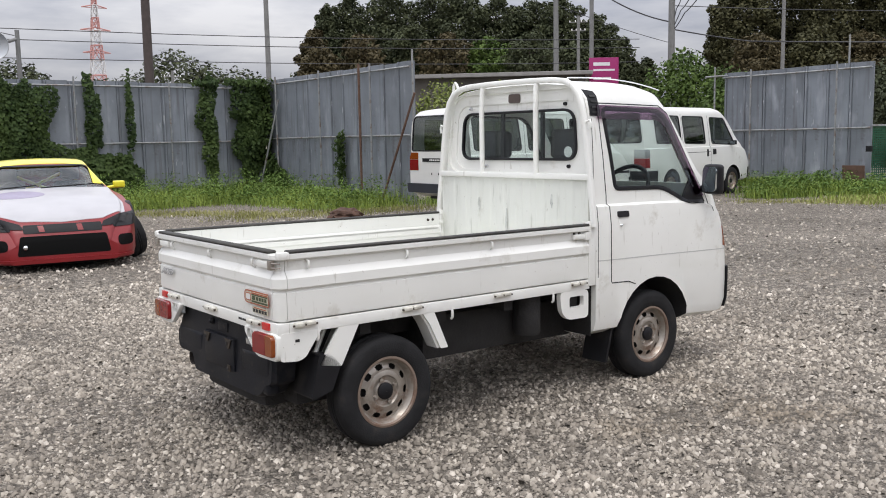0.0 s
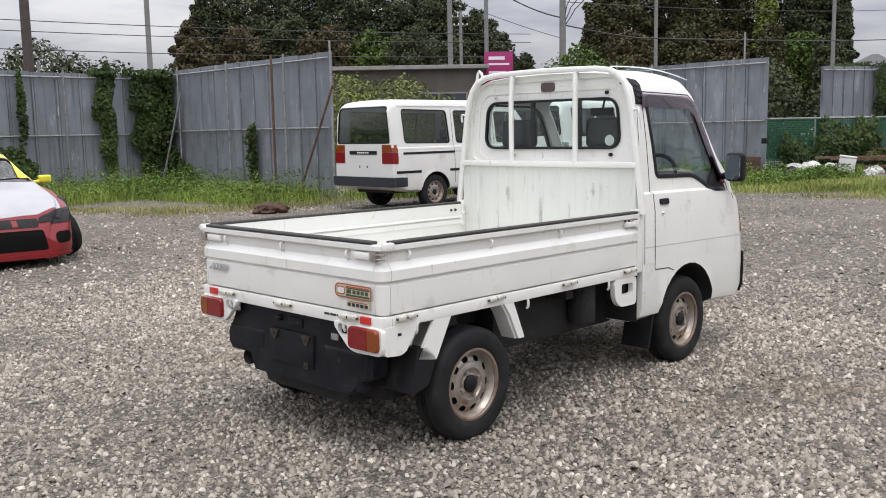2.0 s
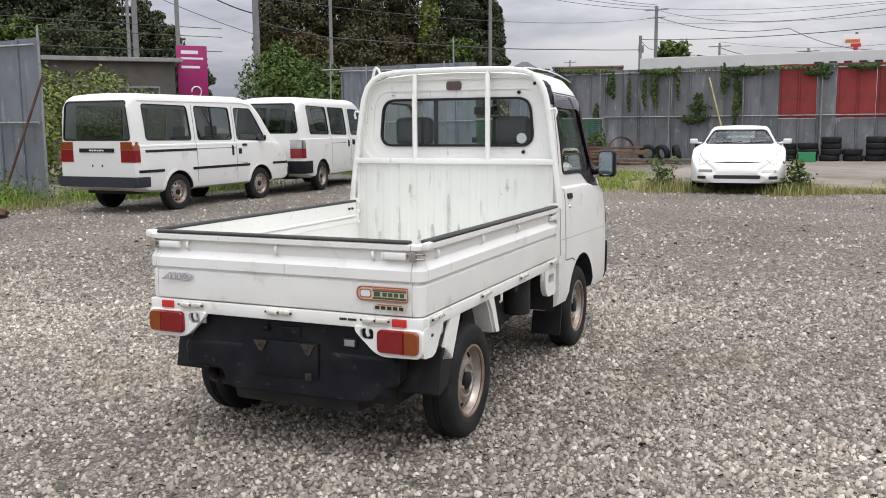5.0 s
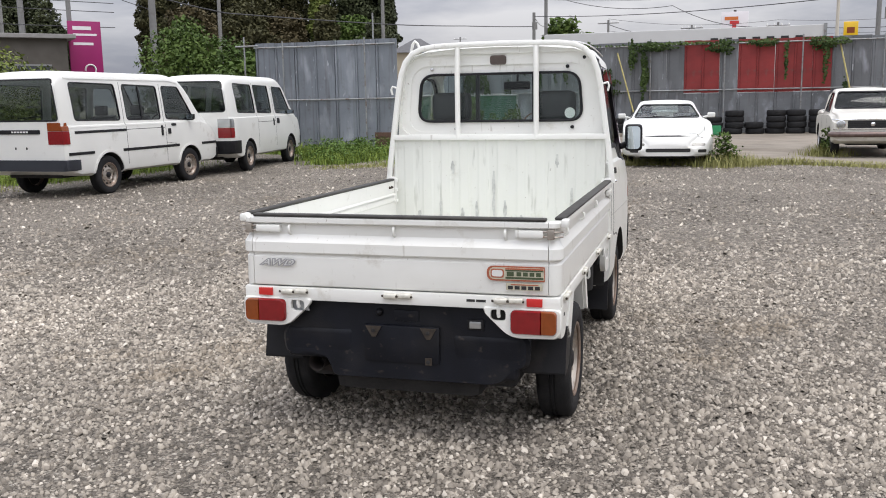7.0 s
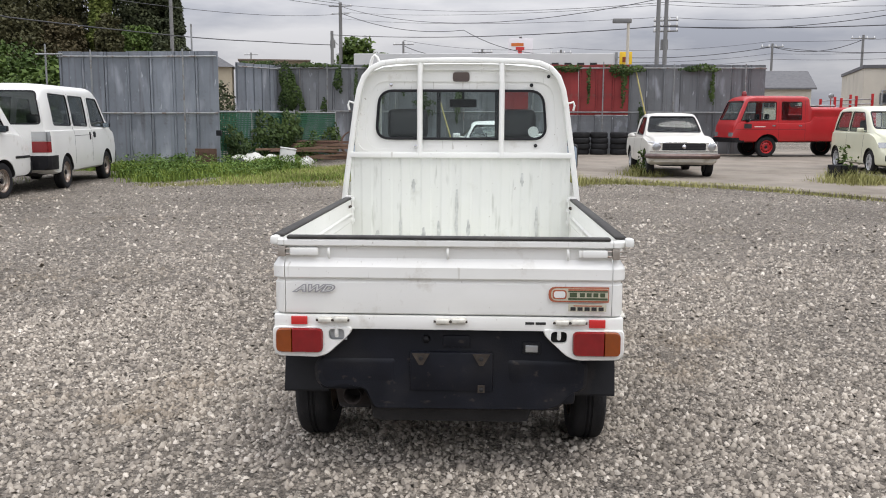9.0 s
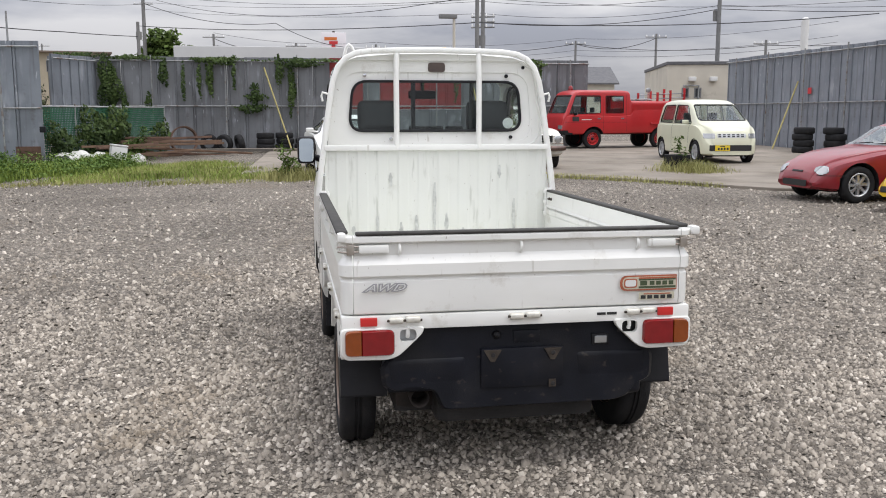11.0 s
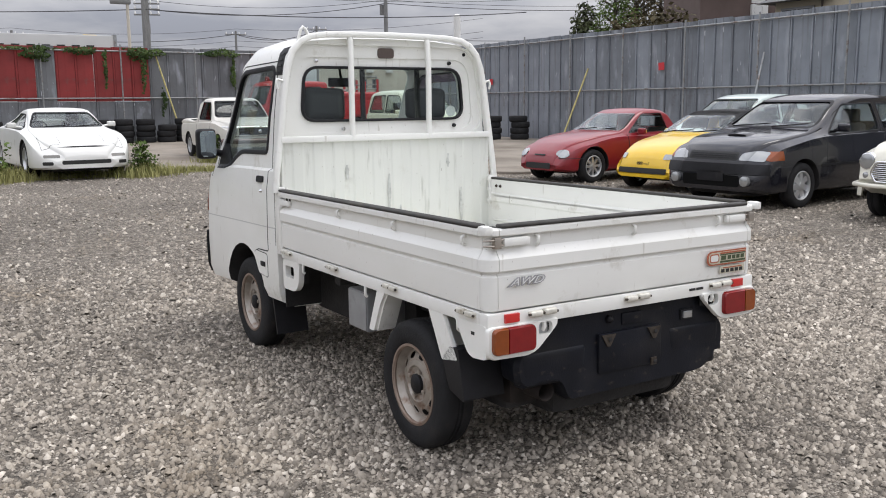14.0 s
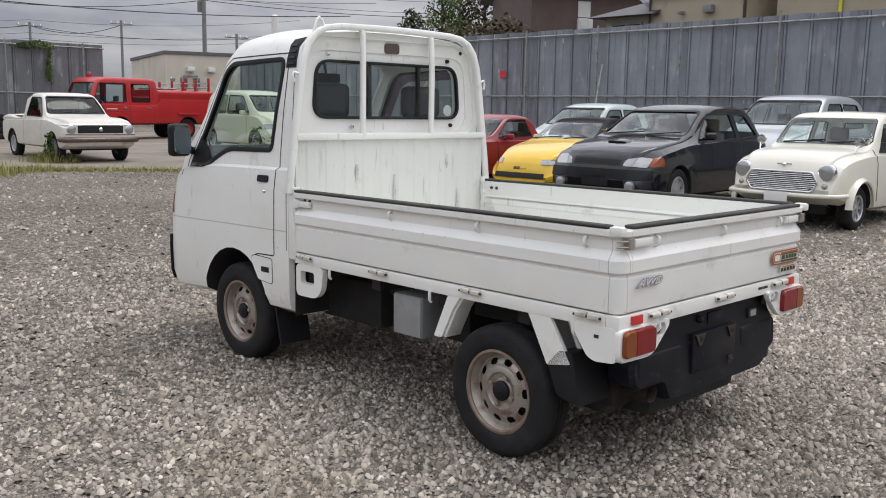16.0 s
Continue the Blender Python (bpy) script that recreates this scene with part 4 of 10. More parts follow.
# tail lamp clusters
for s in (1, -1):
    bm = B()
    outline = [(0.375, 0.590), (0.690, 0.590), (0.690, 0.495), (0.672, 0.470), (0.510, 0.466), (0.470, 0.480), (0.40, 0.545), (0.378, 0.568)]
    rings = []
    rp = rounded(outline, 0.02, 3)
    rings.append([(-0.545, s * y, z) for y, z in rp])
    rings.append([(-0.560, s * y, z) for y, z in rp])
    rings.append([(-0.566, s * lerp(y, 0.55, 0.03), lerp(z, 0.53, 0.05)) for y, z in rp])
    me = carve(solid(loft(B(), rings)), prisms([[(s * y, z) for y, z in rounded([(0.405, 0.535), (0.468, 0.535), (0.468, 0.582), (0.405, 0.582)], 0.018)]], -0.7, -0.4, "x"))
    cl = finish(me, "lamp_bracket", [M["white_paint"]], truck, smooth=40)
    # the bracket turns the corner and tapers up along the side
    bm = B()
    poly = rounded([(-0.548, 0.592), (-0.34, 0.592), (-0.375, 0.545), (-0.425, 0.475), (-0.46, 0.462), (-0.548, 0.470)], 0.015, 3)
    lo, hi = sorted((s * 0.665, s * 0.687))
    prism(bm, poly, lo, hi)
    part("lamp_side", bm, M["white_paint"], cl, "dented white side of the lamp bracket", smooth=40)
    bm = B()
    box(bm, -0.475, -0.455, min(s * 0.686, s * 0.689), max(s * 0.686, s * 0.689), 0.548, 0.560)
    part("lamp_hole", bm, M["black"], cl)
    for lo_y, hi_y, mat, nm in ((0.489, 0.612, "lamp_red", "stop_lamp"), (0.612, 0.674, "lamp_amber", "turn_lamp")):
        bm = B()
        a, b = sorted((s * lo_y, s * hi_y))
        edge_r = 0.022
        soft = [edge_r, edge_r, 0.002, 0.002] if (nm == "stop_lamp") == (s < 0) else [0.002, 0.002, edge_r, edge_r]
        poly = rounded([(b, 0.488), (b, 0.584), (a, 0.584), (a, 0.488)], soft, 4)
        mid_y = (a + b) / 2
        loft(bm, [[(-0.555, y, z) for y, z in poly], [(-0.578, y, z) for y, z in poly], [(-0.585, lerp(y, mid_y, 0.06), lerp(z, 0.536, 0.08)) for y, z in poly]])
        part(nm, bm, M[mat], cl, "amber lens" if "turn" in nm else "red lens", smooth=50)
    bm = B()
    a, b = sorted((s * 0.552, s * 0.615))
    box(bm, -0.566, -0.555, a, b, 0.598, 0.630, 0.002)
    part("reflector", bm, M["reflector"], truck, "bright red reflector", smooth=50)
    bm = B()
    tube(bm, [(-0.53, s * 0.437, 0.60), (-0.555, s * 0.437, 0.59), (-0.560, s * 0.437, 0.565), (-0.550, s * 0.437, 0.550)], 0.008, 8)
    part("rope_hook", bm, M["white_paint"], truck, smooth=60)
    bm = B()
    box(bm, -0.53, -0.525, min(s * 0.40, s * 0.475), max(s * 0.40, s * 0.475), 0.53, 0.585)
    part("hook_backing", bm, M["silver"] if s > 0 else M["chassis"], truck)

# black rear valance with number-plate recess and lamp
bm = B()
front = [(0.45, 0.588), (-0.45, 0.588), (-0.50, 0.50), (-0.56, 0.435), (-0.555, 0.335), (-0.50, 0.315), (-0.455, 0.262), (-0.40, 0.248), (0.30, 0.244), (0.335, 0.325), (0.43, 0.345), (0.49, 0.325), (0.53, 0.345), (0.54, 0.42), (0.50, 0.47)]
rp = rounded(front, 0.022, 3)
loft(bm, [[(-0.40, y * 0.97, z) for y, z in rp], [(-0.495 - 0.012 * (0.588 - z) / 0.34, y, z) for y, z in rp], [(-0.508 - 0.02 * (0.588 - z) / 0.34, lerp(y, -0.01, 0.03), lerp(z, 0.42, 0.05)) for y, z in rp]])
bump = part("rear_bumper", bm, M["bumper"], truck, "black plastic bumper without number plate", smooth=40)
bm = B()
box(bm, -0.533, -0.50, -0.182, 0.150, 0.325, 0.485, 0.010)
part("plate_mount", bm, M["bumper"], bump, smooth=50)
for y0, y1 in ((0.20, 0.515), (-0.53, -0.23)):
    bm = B()
    box(bm, -0.5215, -0.46, y0, y1, 0.32, 0.46, 0.028, 4)
    box(bm, -0.524, -0.46, y0 + 0.02, y1 - (0.20 if y0 > 0 else 0.08), 0.272, 0.345, 0.026, 4)
    part("bumper_pod", bm, M["bumper"], bump, smooth=50)
for y, z in ((0.105, 0.462), (-0.135, 0.462), (-0.135, 0.338)):
    bm = B()
    poly = [(y - 0.035, z + 0.018), (y + 0.035, z + 0.018), (y + 0.008, z - 0.028), (y - 0.008, z - 0.028)] if z > 0.4 else rect(y - 0.014, y + 0.014, z - 0.014, z + 0.016)
    prism(bm, poly, -0.540, -0.534, "x")
    t = part("plate_tab", bm, M["tab_metal"], bump, "rusty bracket tab")
    bm = B()
    lathe(bm, [(0.009, -0.546), (0.008, -0.548), (0.001, -0.549)], 10, "x", (0, y, z))
    part("bolt", bm, M["chassis"], t)
bm = B()
box(bm, -0.522, -0.505, -0.368, -0.298, 0.480, 0.525, 0.006)
p = part("plate_lamp", bm, M["trim"], bump, smooth=50)
bm = B()
box(bm, -0.528, -0.518, -0.358, -0.308, 0.488, 0.517, 0.004)
part("lens", bm, M["lamp_clear"], p, smooth=50)
add_disc(bump, "round_boss", "trim", -0.515, 0.085, 0.535, 0.016, 0.006, both=False, way=-1)
bm = B()
box(bm, -0.518, -0.50, -0.09, 0.02, 0.50, 0.55, 0.008)
part("lock_cover", bm, M["bumper"], bump, smooth=50)
bm = B()
lathe(bm, [(0.038, -0.30), (0.038, -0.500), (0.036, -0.506), (0.033, -0.500), (0.033, -0.36), (0.001, -0.36)], 20, "x", (0, 0.385, 0.292))
part("exhaust_pipe", bm, M["exhaust"], truck, "rusty exhaust pipe", smooth=50)
bm = B()
box(bm, -0.40, -0.12, 0.26, 0.48, 0.21, 0.37, 0.06)
part("silencer", bm, M["exhaust"], truck, smooth=50)

# fender stays, mud flaps and side brackets
for s in (1, -1):
    for outline, nm in (([(-0.245, 0.596), (-0.140, 0.596), (-0.242, 0.405), (-0.352, 0.425)], "fender_stay"), ([(0.212, 0.596), (0.285, 0.596), (0.372, 0.402), (0.326, 0.402), (0.262, 0.53)], "fender_stay")):
        bm = B()
        lo, hi = sorted((s * 0.668, s * 0.684))
        prism(bm, rounded(outline, 0.008, 2), lo, hi)
        p = part(nm, bm, M["white_paint"], truck, smooth=40)
        bm = B()
        back = [outline[1], outline[2]] if outline[0][0] < 0 else [outline[0], outline[-1], outline[-2]]
        lo, hi = sorted((s * (0.50 if outline[0][0] < 0 else 0.585), s * 0.670))
        for (xa, za), (xb, zb) in zip(back, back[1:]):
            prism(bm, [(xa, za), (xa - 0.012, za), (xb - 0.012, zb), (xb, zb)], lo, hi)
        part("fender_plate", bm, M["white_paint"], p, smooth=40)
        if outline[0][0] < 0:
            bm = B()
            tube(bm, [(-0.27, s * 0.60, 0.59), (-0.345, s * 0.60, 0.43)], 0.012, 6)
            part("fender_rib", bm, M["white_paint"], p, smooth=60)
    bm = B()
    lo, hi = sorted((s * 0.50, s * 0.684))
    prism(bm, rounded([(-0.358, 0.47), (-0.300, 0.47), (-0.245, 0.412), (-0.292, 0.300), (-0.398, 0.272)], 0.012, 2), lo, hi)
    part("mud_flap", bm, M["trim"], truck, "black rubber mud flap")
    bm = B()
    lo, hi = sorted((s * 0.48, s * 0.664))
    prism(bm, [(1.60, 0.36), (1.615, 0.36), (1.56, 0.13), (1.545, 0.13)], lo, hi)
    part("mud_flap", bm, M["trim"], truck, "black rubber mud flap")
    poly = rounded([(1.150, 0.585), (1.375, 0.585), (1.375, 0.425), (1.215, 0.427), (1.165, 0.47)], 0.03, 3)
    me = carve(prisms([poly], *sorted((s * 0.655, s * 0.685))), prisms([rect(1.225, 1.338, 0.492, 0.553, 0.014)], -1, 1))
    finish(me, "side_bracket", [M["white_paint"]], truck, smooth=40)
    bm = B()
    box(bm, 1.18, 1.33, min(s * 0.62, s * 0.64), max(s * 0.62, s * 0.64), 0.47, 0.57)
    part("bracket_backing", bm, M["chassis"], truck)
    for x in (-0.36, 0.40, 1.10):
        bm = B()
        tube(bm, [(x, s * 0.68, 0.60), (x, s * 0.684, 0.575), (x, s * 0.684, 0.548), (x, s * 0.675, 0.540)], 0.007, 6)
        part("rope_hook", bm, M["white_paint"], truck, smooth=60)

# running gear
bm = B()
for s in (1, -1):
    box(bm, -0.45, 1.45, s * 0.36 - 0.03, s * 0.36 + 0.03, 0.44, 0.57, 0.006)
for x in (-0.42, -0.1, 0.35, 0.8, 1.2):
    box(bm, x, x + 0.06, -0.62, 0.62, 0.52, 0.595)
part("frame", bm, M["chassis"], truck)
bm = B()
box(bm, -0.46, 0.16, -0.34, 0.32, 0.165, 0.50, 0.05)
box(bm, -0.36, 0.06, -0.47, 0.47, 0.19, 0.33, 0.03)
box(bm, 0.12, 0.50, -0.22, 0.20, 0.19, 0.42, 0.05)
part("engine", bm, M["chassis"], truck, smooth=50)
bm = B()
box(bm, 0.35, 1.05, -0.50, -0.05, 0.29, 0.53, 0.05)
part("fuel_tank", bm, M["chassis"], truck, smooth=50)
bm = B()
box(bm, 1.0, 1.5, -0.45, 0.45, 0.27, 0.50, 0.04)
box(bm, 0.42, 0.95, 0.02, 0.42, 0.30, 0.52, 0.03)
part("floor_pan", bm, M["chassis"], truck, smooth=50)
bm = B()
lathe(bm, [(0.07, 0.36), (0.075, 0.37), (0.075, 0.56), (0.07, 0.57)], 20, "z", (1.02, -0.56, 0))
part("air_canister", bm, M["chassis"], truck, smooth=50)
for x in (0.01, 1.9):
    bm = B()
    tube(bm, [(x, -0.5, 0.25), (x, 0.5, 0.25)], 0.035, 10)
    part("axle", bm, M["chassis"], truck, smooth=60)
bm = B()
box(bm, 0.515, 0.705, 0.42, 0.62, 0.345, 0.53, 0.008)
p = part("battery_box", bm, M["battery_box"], truck, "dusty grey metal battery box", smooth=50)
bm = B()
box(bm, 0.52, 0.70, 0.618, 0.626, 0.35, 0.525, 0.004)
part("cover", bm, M["battery_box"], p, smooth=50)
for x, zz in ((0.017, 0.236), (1.938, 0.246)):
    for s in (-1, 1):
        add_wheel(truck, x, s * 0.603, 0.267, 0.150, z=zz, spin=17 * x + 23 * s)

# headboard: ribbed sheet, guard hoop and bars
bm = B()
prof = []
for k in range(11):
    y = -0.655 + k * 0.1195
    prof += [(y, 1.400), (y + 0.050, 1.400), (y + 0.062, 1.404), (y + 0.106, 1.404)]
prof += [(0.66, 1.400), (0.66, 1.43), (-0.655, 1.43)]
loft(bm, [[(x, y, z) for y, x in prof] for z in (0.60, 1.19)])
hb = part("headboard", bm, M["bed_paint"], truck, "ribbed white headboard with scraped streaks")
for s in (1, -1):
    bm = B()
    box(bm, 1.372, 1.43, min(s * 0.655, s * 0.69), max(s * 0.655, s * 0.69), 0.60, 0.96, 0.006)
    part("headboard_post", bm, M["white_paint"], hb, smooth=50)
    bm = B()
    for z in (0.80, 0.87, 0.93):
        box(bm, 1.365, 1.385, min(s * 0.635, s * 0.66), max(s * 0.635, s * 0.66), z, z + 0.02, 0.003)
    tube(bm, [(1.372, s * 0.648, 0.79), (1.372, s * 0.648, 0.96)], 0.006, 6)
    part("gate_hinge", bm, M["white_paint"], hb, smooth=50)
HOOP = [(0.700, 0.93), (0.686, 1.05), (0.662, 1.22), (0.642, 1.36), (0.622, 1.50), (0.604, 1.59), (0.575, 1.665), (0.53, 1.715), (0.47, 1.743), (0.38, 1.755), (0.2, 1.760), (0, 1.762)]
hoop = [(1.402, y, z) for y, z in HOOP] + [(1.402, -y, z) for y, z in reversed(HOOP[:-1])]
bm = B()
rings = []
for i, p in enumerate(hoop):
    a, b = Vector(hoop[max(0, i - 1)]), Vector(hoop[min(len(hoop) - 1, i + 1)])
    d = (b - a).normalized()
    nrm = Vector((0, d.z, -d.y))
    rings.append([Vector(p) + nrm * u + Vector((v, 0, 0)) for u, v in ((-0.016, -0.011), (-0.011, -0.016), (0.011, -0.016), (0.016, -0.011), (0.016, 0.011), (0.011, 0.016), (-0.011, 0.016), (-0.016, 0.011))])
loft(bm, rings)
part("guard_hoop", bm, M["white_paint"], hb, "white guard frame behind the rear window", smooth=50)
bm = B()
box(bm, 1.382, 1.412, -0.662, 0.662, 1.188, 1.222, 0.008)
part("guard_rail", bm, M["white_paint"], hb, smooth=50)
for y in (0.243, -0.243):
    bm = B()
    tube(bm, [(1.395, y, 1.20), (1.395, y, 1.30), (1.392, y * 1.0, 1.60), (1.397, y * 0.99, 1.72), (1.405, y * 0.99, 1.752)], 0.0165, 10)
    part("guard_bar", bm, M["white_paint"], hb, smooth=60)
for s in (1, -1):
    bm = B()
    tube(bm, [(1.40, s * 0.63, 1.51), (1.40, s * 0.665, 1.52), (1.40, s * 0.672, 1.50), (1.40, s * 0.665, 1.47)], 0.007, 6)
    part("rope_hook", bm, M["white_paint"], hb, smooth=60)
bm = B()
tube(bm, [(1.405, 0.545, 1.705), (1.40, 0.525, 1.775), (1.40, 0.512, 1.790), (1.40, 0.497, 1.778), (1.40, 0.480, 1.742)], 0.009, 8)
part("rope_hook", bm, M["white_paint"], hb, smooth=60)
rnd = random.Random(5)
for y, z, h in ((0.50, 0.70, 0.05), (0.36, 0.70, 0.11), (0.22, 0.68, 0.09), (0.13, 0.68, 0.13), (0.02, 0.68, 0.32), (-0.05, 0.70, 0.12), (-0.46, 0.70, 0.20), (-0.37, 1.02, 0.08), (0.28, 0.98, 0.08), (-0.15, 0.68, 0.05)):
    bm = B()
    poly = []
    for k in range(7):
        poly.append((y + 0.003 + rnd.uniform(0.003, 0.011) * math.sin(math.pi * (k + 0.5) / 7), z + h * k / 6))
    for k in range(7):
        poly.append((y - 0.003 - rnd.uniform(0.003, 0.011) * math.sin(math.pi * (k + 0.5) / 7), z + h - h * k / 6))
    prism(bm, poly, 1.3985, 1.3995, "x")
    part("scrape", bm, M["bare_metal"], hb, "bare scraped streak")

# ---- the cab ----
cab = new("cab")
cab.parent = truck
xs = [1.432, 1.435] + [1.47 + 0.06 * k for k in range(9)] + [2.0, 2.03, 2.06, 2.10, 2.13, 2.16, 2.19] + [2.25 + 0.06 * k for k in range(6)] + [2.58, 2.60, 2.63, 2.645, 2.66, 2.675, 2.69, 2.70]
H = Hull(cab, xs,
         top=[(1.432, 1.722), (1.50, 1.738), (1.7, 1.748), (1.9, 1.742), (2.06, 1.722), (2.13, 1.692), (2.19, 1.630), (2.45, 1.275), (2.60, 1.06), (2.63, 1.01), (2.66, 0.95), (2.685, 0.85), (2.70, 0.72)],
         belt=[(1.4, 1.05), (2.2, 1.04), (2.55, 0.99), (2.70, 0.66)],
         half=[(1.4, 0.690), (1.6, 0.698), (2.50, 0.702), (2.58, 0.701), (2.64, 0.692), (2.68, 0.670), (2.70, 0.636)],
         roof_half=[(1.4, 0.612), (1.9, 0.608), (2.15, 0.605), (2.60, 0.64), (2.66, 0.63), (2.70, 0.57)],
         low=[(1.4, 0.30), (2.2, 0.30), (2.6, 0.285), (2.70, 0.32)], crown=0.022, edge=0.15)
SIDE_WIN = rounded([(1.632, 1.134), (2.05, 1.128), (2.18, 1.075), (2.27, 1.032), (2.44, 1.028), (2.135, 1.535), (2.06, 1.580), (1.553, 1.588)], [0.03, 0.06, 0.08, 0.03, 0.02, 0.06, 0.05, 0.04])
REAR_WIN = rounded([(-0.515, 1.300), (0.515, 1.300), (0.490, 1.588), (-0.490, 1.588)], 0.085, 6)
FRONT_WIN = rounded([(-0.60, 1.13), (0.60, 1.13), (0.555, 1.62), (-0.555, 1.62)], 0.07)
deep_recess = prisms([rounded([(-0.640, 1.215), (0.640, 1.215), (0.575, 1.706), (-0.575, 1.706)], 0.13, 6)], 1.2, 1.452, "x")
recess = prisms([rounded([(-0.580, 1.238), (0.580, 1.238), (0.545, 1.640), (-0.545, 1.640)], 0.11, 6)], 1.2, 1.462, "x")
body = H.body([M["white_paint"], M["chassis"]], (1.50, 2.655, 0.62), [SIDE_WIN], [FRONT_WIN], [REAR_WIN], [(1.945, 0.275, 0.325)], [deep_recess, recess], name="cab_body")
for s, vis in ((1, "visor_dark"), (-1, "visor")):
    H.patch("side_window", "glass", [SIDE_WIN], side=s, out=-0.010, deep=0.015)
    H.patch("window_seal", "trim", [grown(SIDE_WIN, 0.013)], side=s, out=0.0045, deep=0.018, hole=[grown(SIDE_WIN, -0.0113)], label="thick black window seal")
    tri = [(2.24, 1.03), (2.46, 1.022), (2.36, 1.19), (2.28, 1.10)]
    H.patch("mirror_base", "trim", [tri], side=s, out=0.006, deep=0.02)
    v = [(1.50, 1.530), (2.02, 1.525), (2.10, 1.485), (2.36, 1.07), (2.44, 1.06), (2.145, 1.555), (2.06, 1.602), (1.50, 1.607)] if s < 0 else [(1.50, 1.572), (2.05, 1.566), (2.11, 1.53), (2.15, 1.545), (2.06, 1.605), (1.50, 1.61)]
    if s < 0:
        H.patch("rain_visor", vis, [v], side=s, out=0.014, deep=-0.010, label="purple tinted rain visor" if s < 0 else "smoked rain visor")
    # door outline and handle; a grey line paints the body crease's shade
    H.patch("door_seam", "seam", [line([(1.515, 1.60), (1.553, 1.10), (1.553, 0.61), (1.56, 0.600), (1.70, 0.596), (1.76, 0.575)], 0.006), line([(1.50, 1.618), (2.07, 1.612), (2.16, 1.565), (2.48, 1.05), (2.52, 0.96)], 0.006)], side=s, out=0.0012, deep=0.004)
    H.patch("door_crease", "crease_shade", [line([(1.44, 0.735), (2.0, 0.728), (2.66, 0.715)], 0.006)], side=s, out=0.001, deep=0.004)
    H.patch("rear_seam", "seam", [line([(1.462, 1.53), (1.452, 1.05), (1.447, 0.64)], 0.004)], side=s, out=0.0012, deep=0.004)
    d = H.patch("handle_recess", "white_paint", [rect(1.615, 1.705, 0.93, 1.005, 0.02)], side=s, out=0.002, deep=0.006)[0]
    H.patch("door_handle", "trim", [rect(1.610, 1.702, 0.972, 1.006, 0.012)], side=s, out=0.010, deep=0.004, label="black pull handle")
    add_disc(cab, "door_lock", "chrome", 1.635, s * 0.691, 0.925, 0.011, 0.003, "y", False, way=s)
    # vents, lamps and bumper ends
    H.patch("roof_vent", "trim", [[(1.450, 1.545), (1.535, 1.545), (1.518, 1.685), (1.450, 1.695)]], side=s, out=0.004, deep=0.01, label="black louvred air vent")
    for k in range(4):
        z = 1.560 + k * 0.030
        H.patch("louvre", "black", [[(1.465, z), (1.522 - 0.004 * k, z), (1.521 - 0.004 * k, z + 0.011), (1.465, z + 0.011)]], side=s, out=0.008, deep=0.0)
    H.patch("turn_lamp", "lamp_amber", [rect(2.615, 2.72, 0.735, 0.86, 0.01)], side=s, out=0.006, deep=0.01, label="amber front turn lamp")
    H.patch("bumper_end", "trim", [rect(2.665, 2.75, 0.33, 0.60, 0.015)], side=s, out=0.018, deep=0.01, label="black plastic bumper end")
    mirror_head(cab, 2.43, s * 0.745, 1.165, 0.075, 0.12, 0.185)
H.patch("front_bumper", "trim", [rect(-0.66, 0.66, 0.33, 0.50, 0.03)], "x", 1, 0.02, 0.01, reach=2.66)
H.patch("windscreen", "glass", [FRONT_WIN], "x", 1, -0.010, 0.015, reach=2.05)
H.patch("rear_window", "glass", [REAR_WIN], "x", -1, -0.036, 0.042, reach=1.7)
H.patch("rear_seal", "trim", [grown(REAR_WIN, 0.006)], "x", -1, -0.027, 0.045, hole=[grown(REAR_WIN, -0.009)], reach=1.6)
for y in (0.135, -0.215):
    bm = B()
    box(bm, 1.470, 1.486, y - 0.012, y + 0.012, 1.30, 1.585)
    part("window_bar", bm, M["trim"], cab)
bm = B()
lathe(bm, [(0.032, 1.465), (0.032, 1.4665), (0.001, 1.4665)], 20, "x", (0, -0.435, 1.345))
part("round_sticker", bm, M["plate"], cab, "round white sticker on the glass")
flat = flat_rear("air_outlet", "seat_brown", rounded(rect(-0.050, 0.050, 1.640, 1.695), 0.018), 1.444, cab, 0.02)
for y, z in ((0.42, 1.62), (-0.42, 1.62), (0.27, 1.255), (-0.45, 1.262), (-0.52, 1.67)):
    bm = B()
    lathe(bm, [(0.011, 1.462), (0.010, 1.4475), (0.001, 1.4465)], 12, "x", (0, y, z))
    part("bolt", bm, M["trim"] if y < 0.4 and z > 1.3 or y < 0 else M["chrome"], cab, smooth=60)
# dark panel added over the cab's white lower back
add_box(cab, "rear_dark_panel", "chassis", 1.424, 1.4305, -0.655, 0.655, 0.305, 0.600, 0.0, "dark lower back of the cab")
# skirt between the hoop and the cab's edge
bm = B()
loft(bm, [[(x, y * f, 1.0 + (z - 1.0) * 1.0 - (1 - f) * 0.3) for y, z in HOOP[2:]] + [(x, -y * f, 1.0 + (z - 1.0) - (1 - f) * 0.3) for y, z in reversed(HOOP[2:-1])] for x, f in ((1.41, 0.985), (1.436, 0.985))], False, False)
part("cab_rear_flange", bm, M["white_paint"], cab, smooth=50)
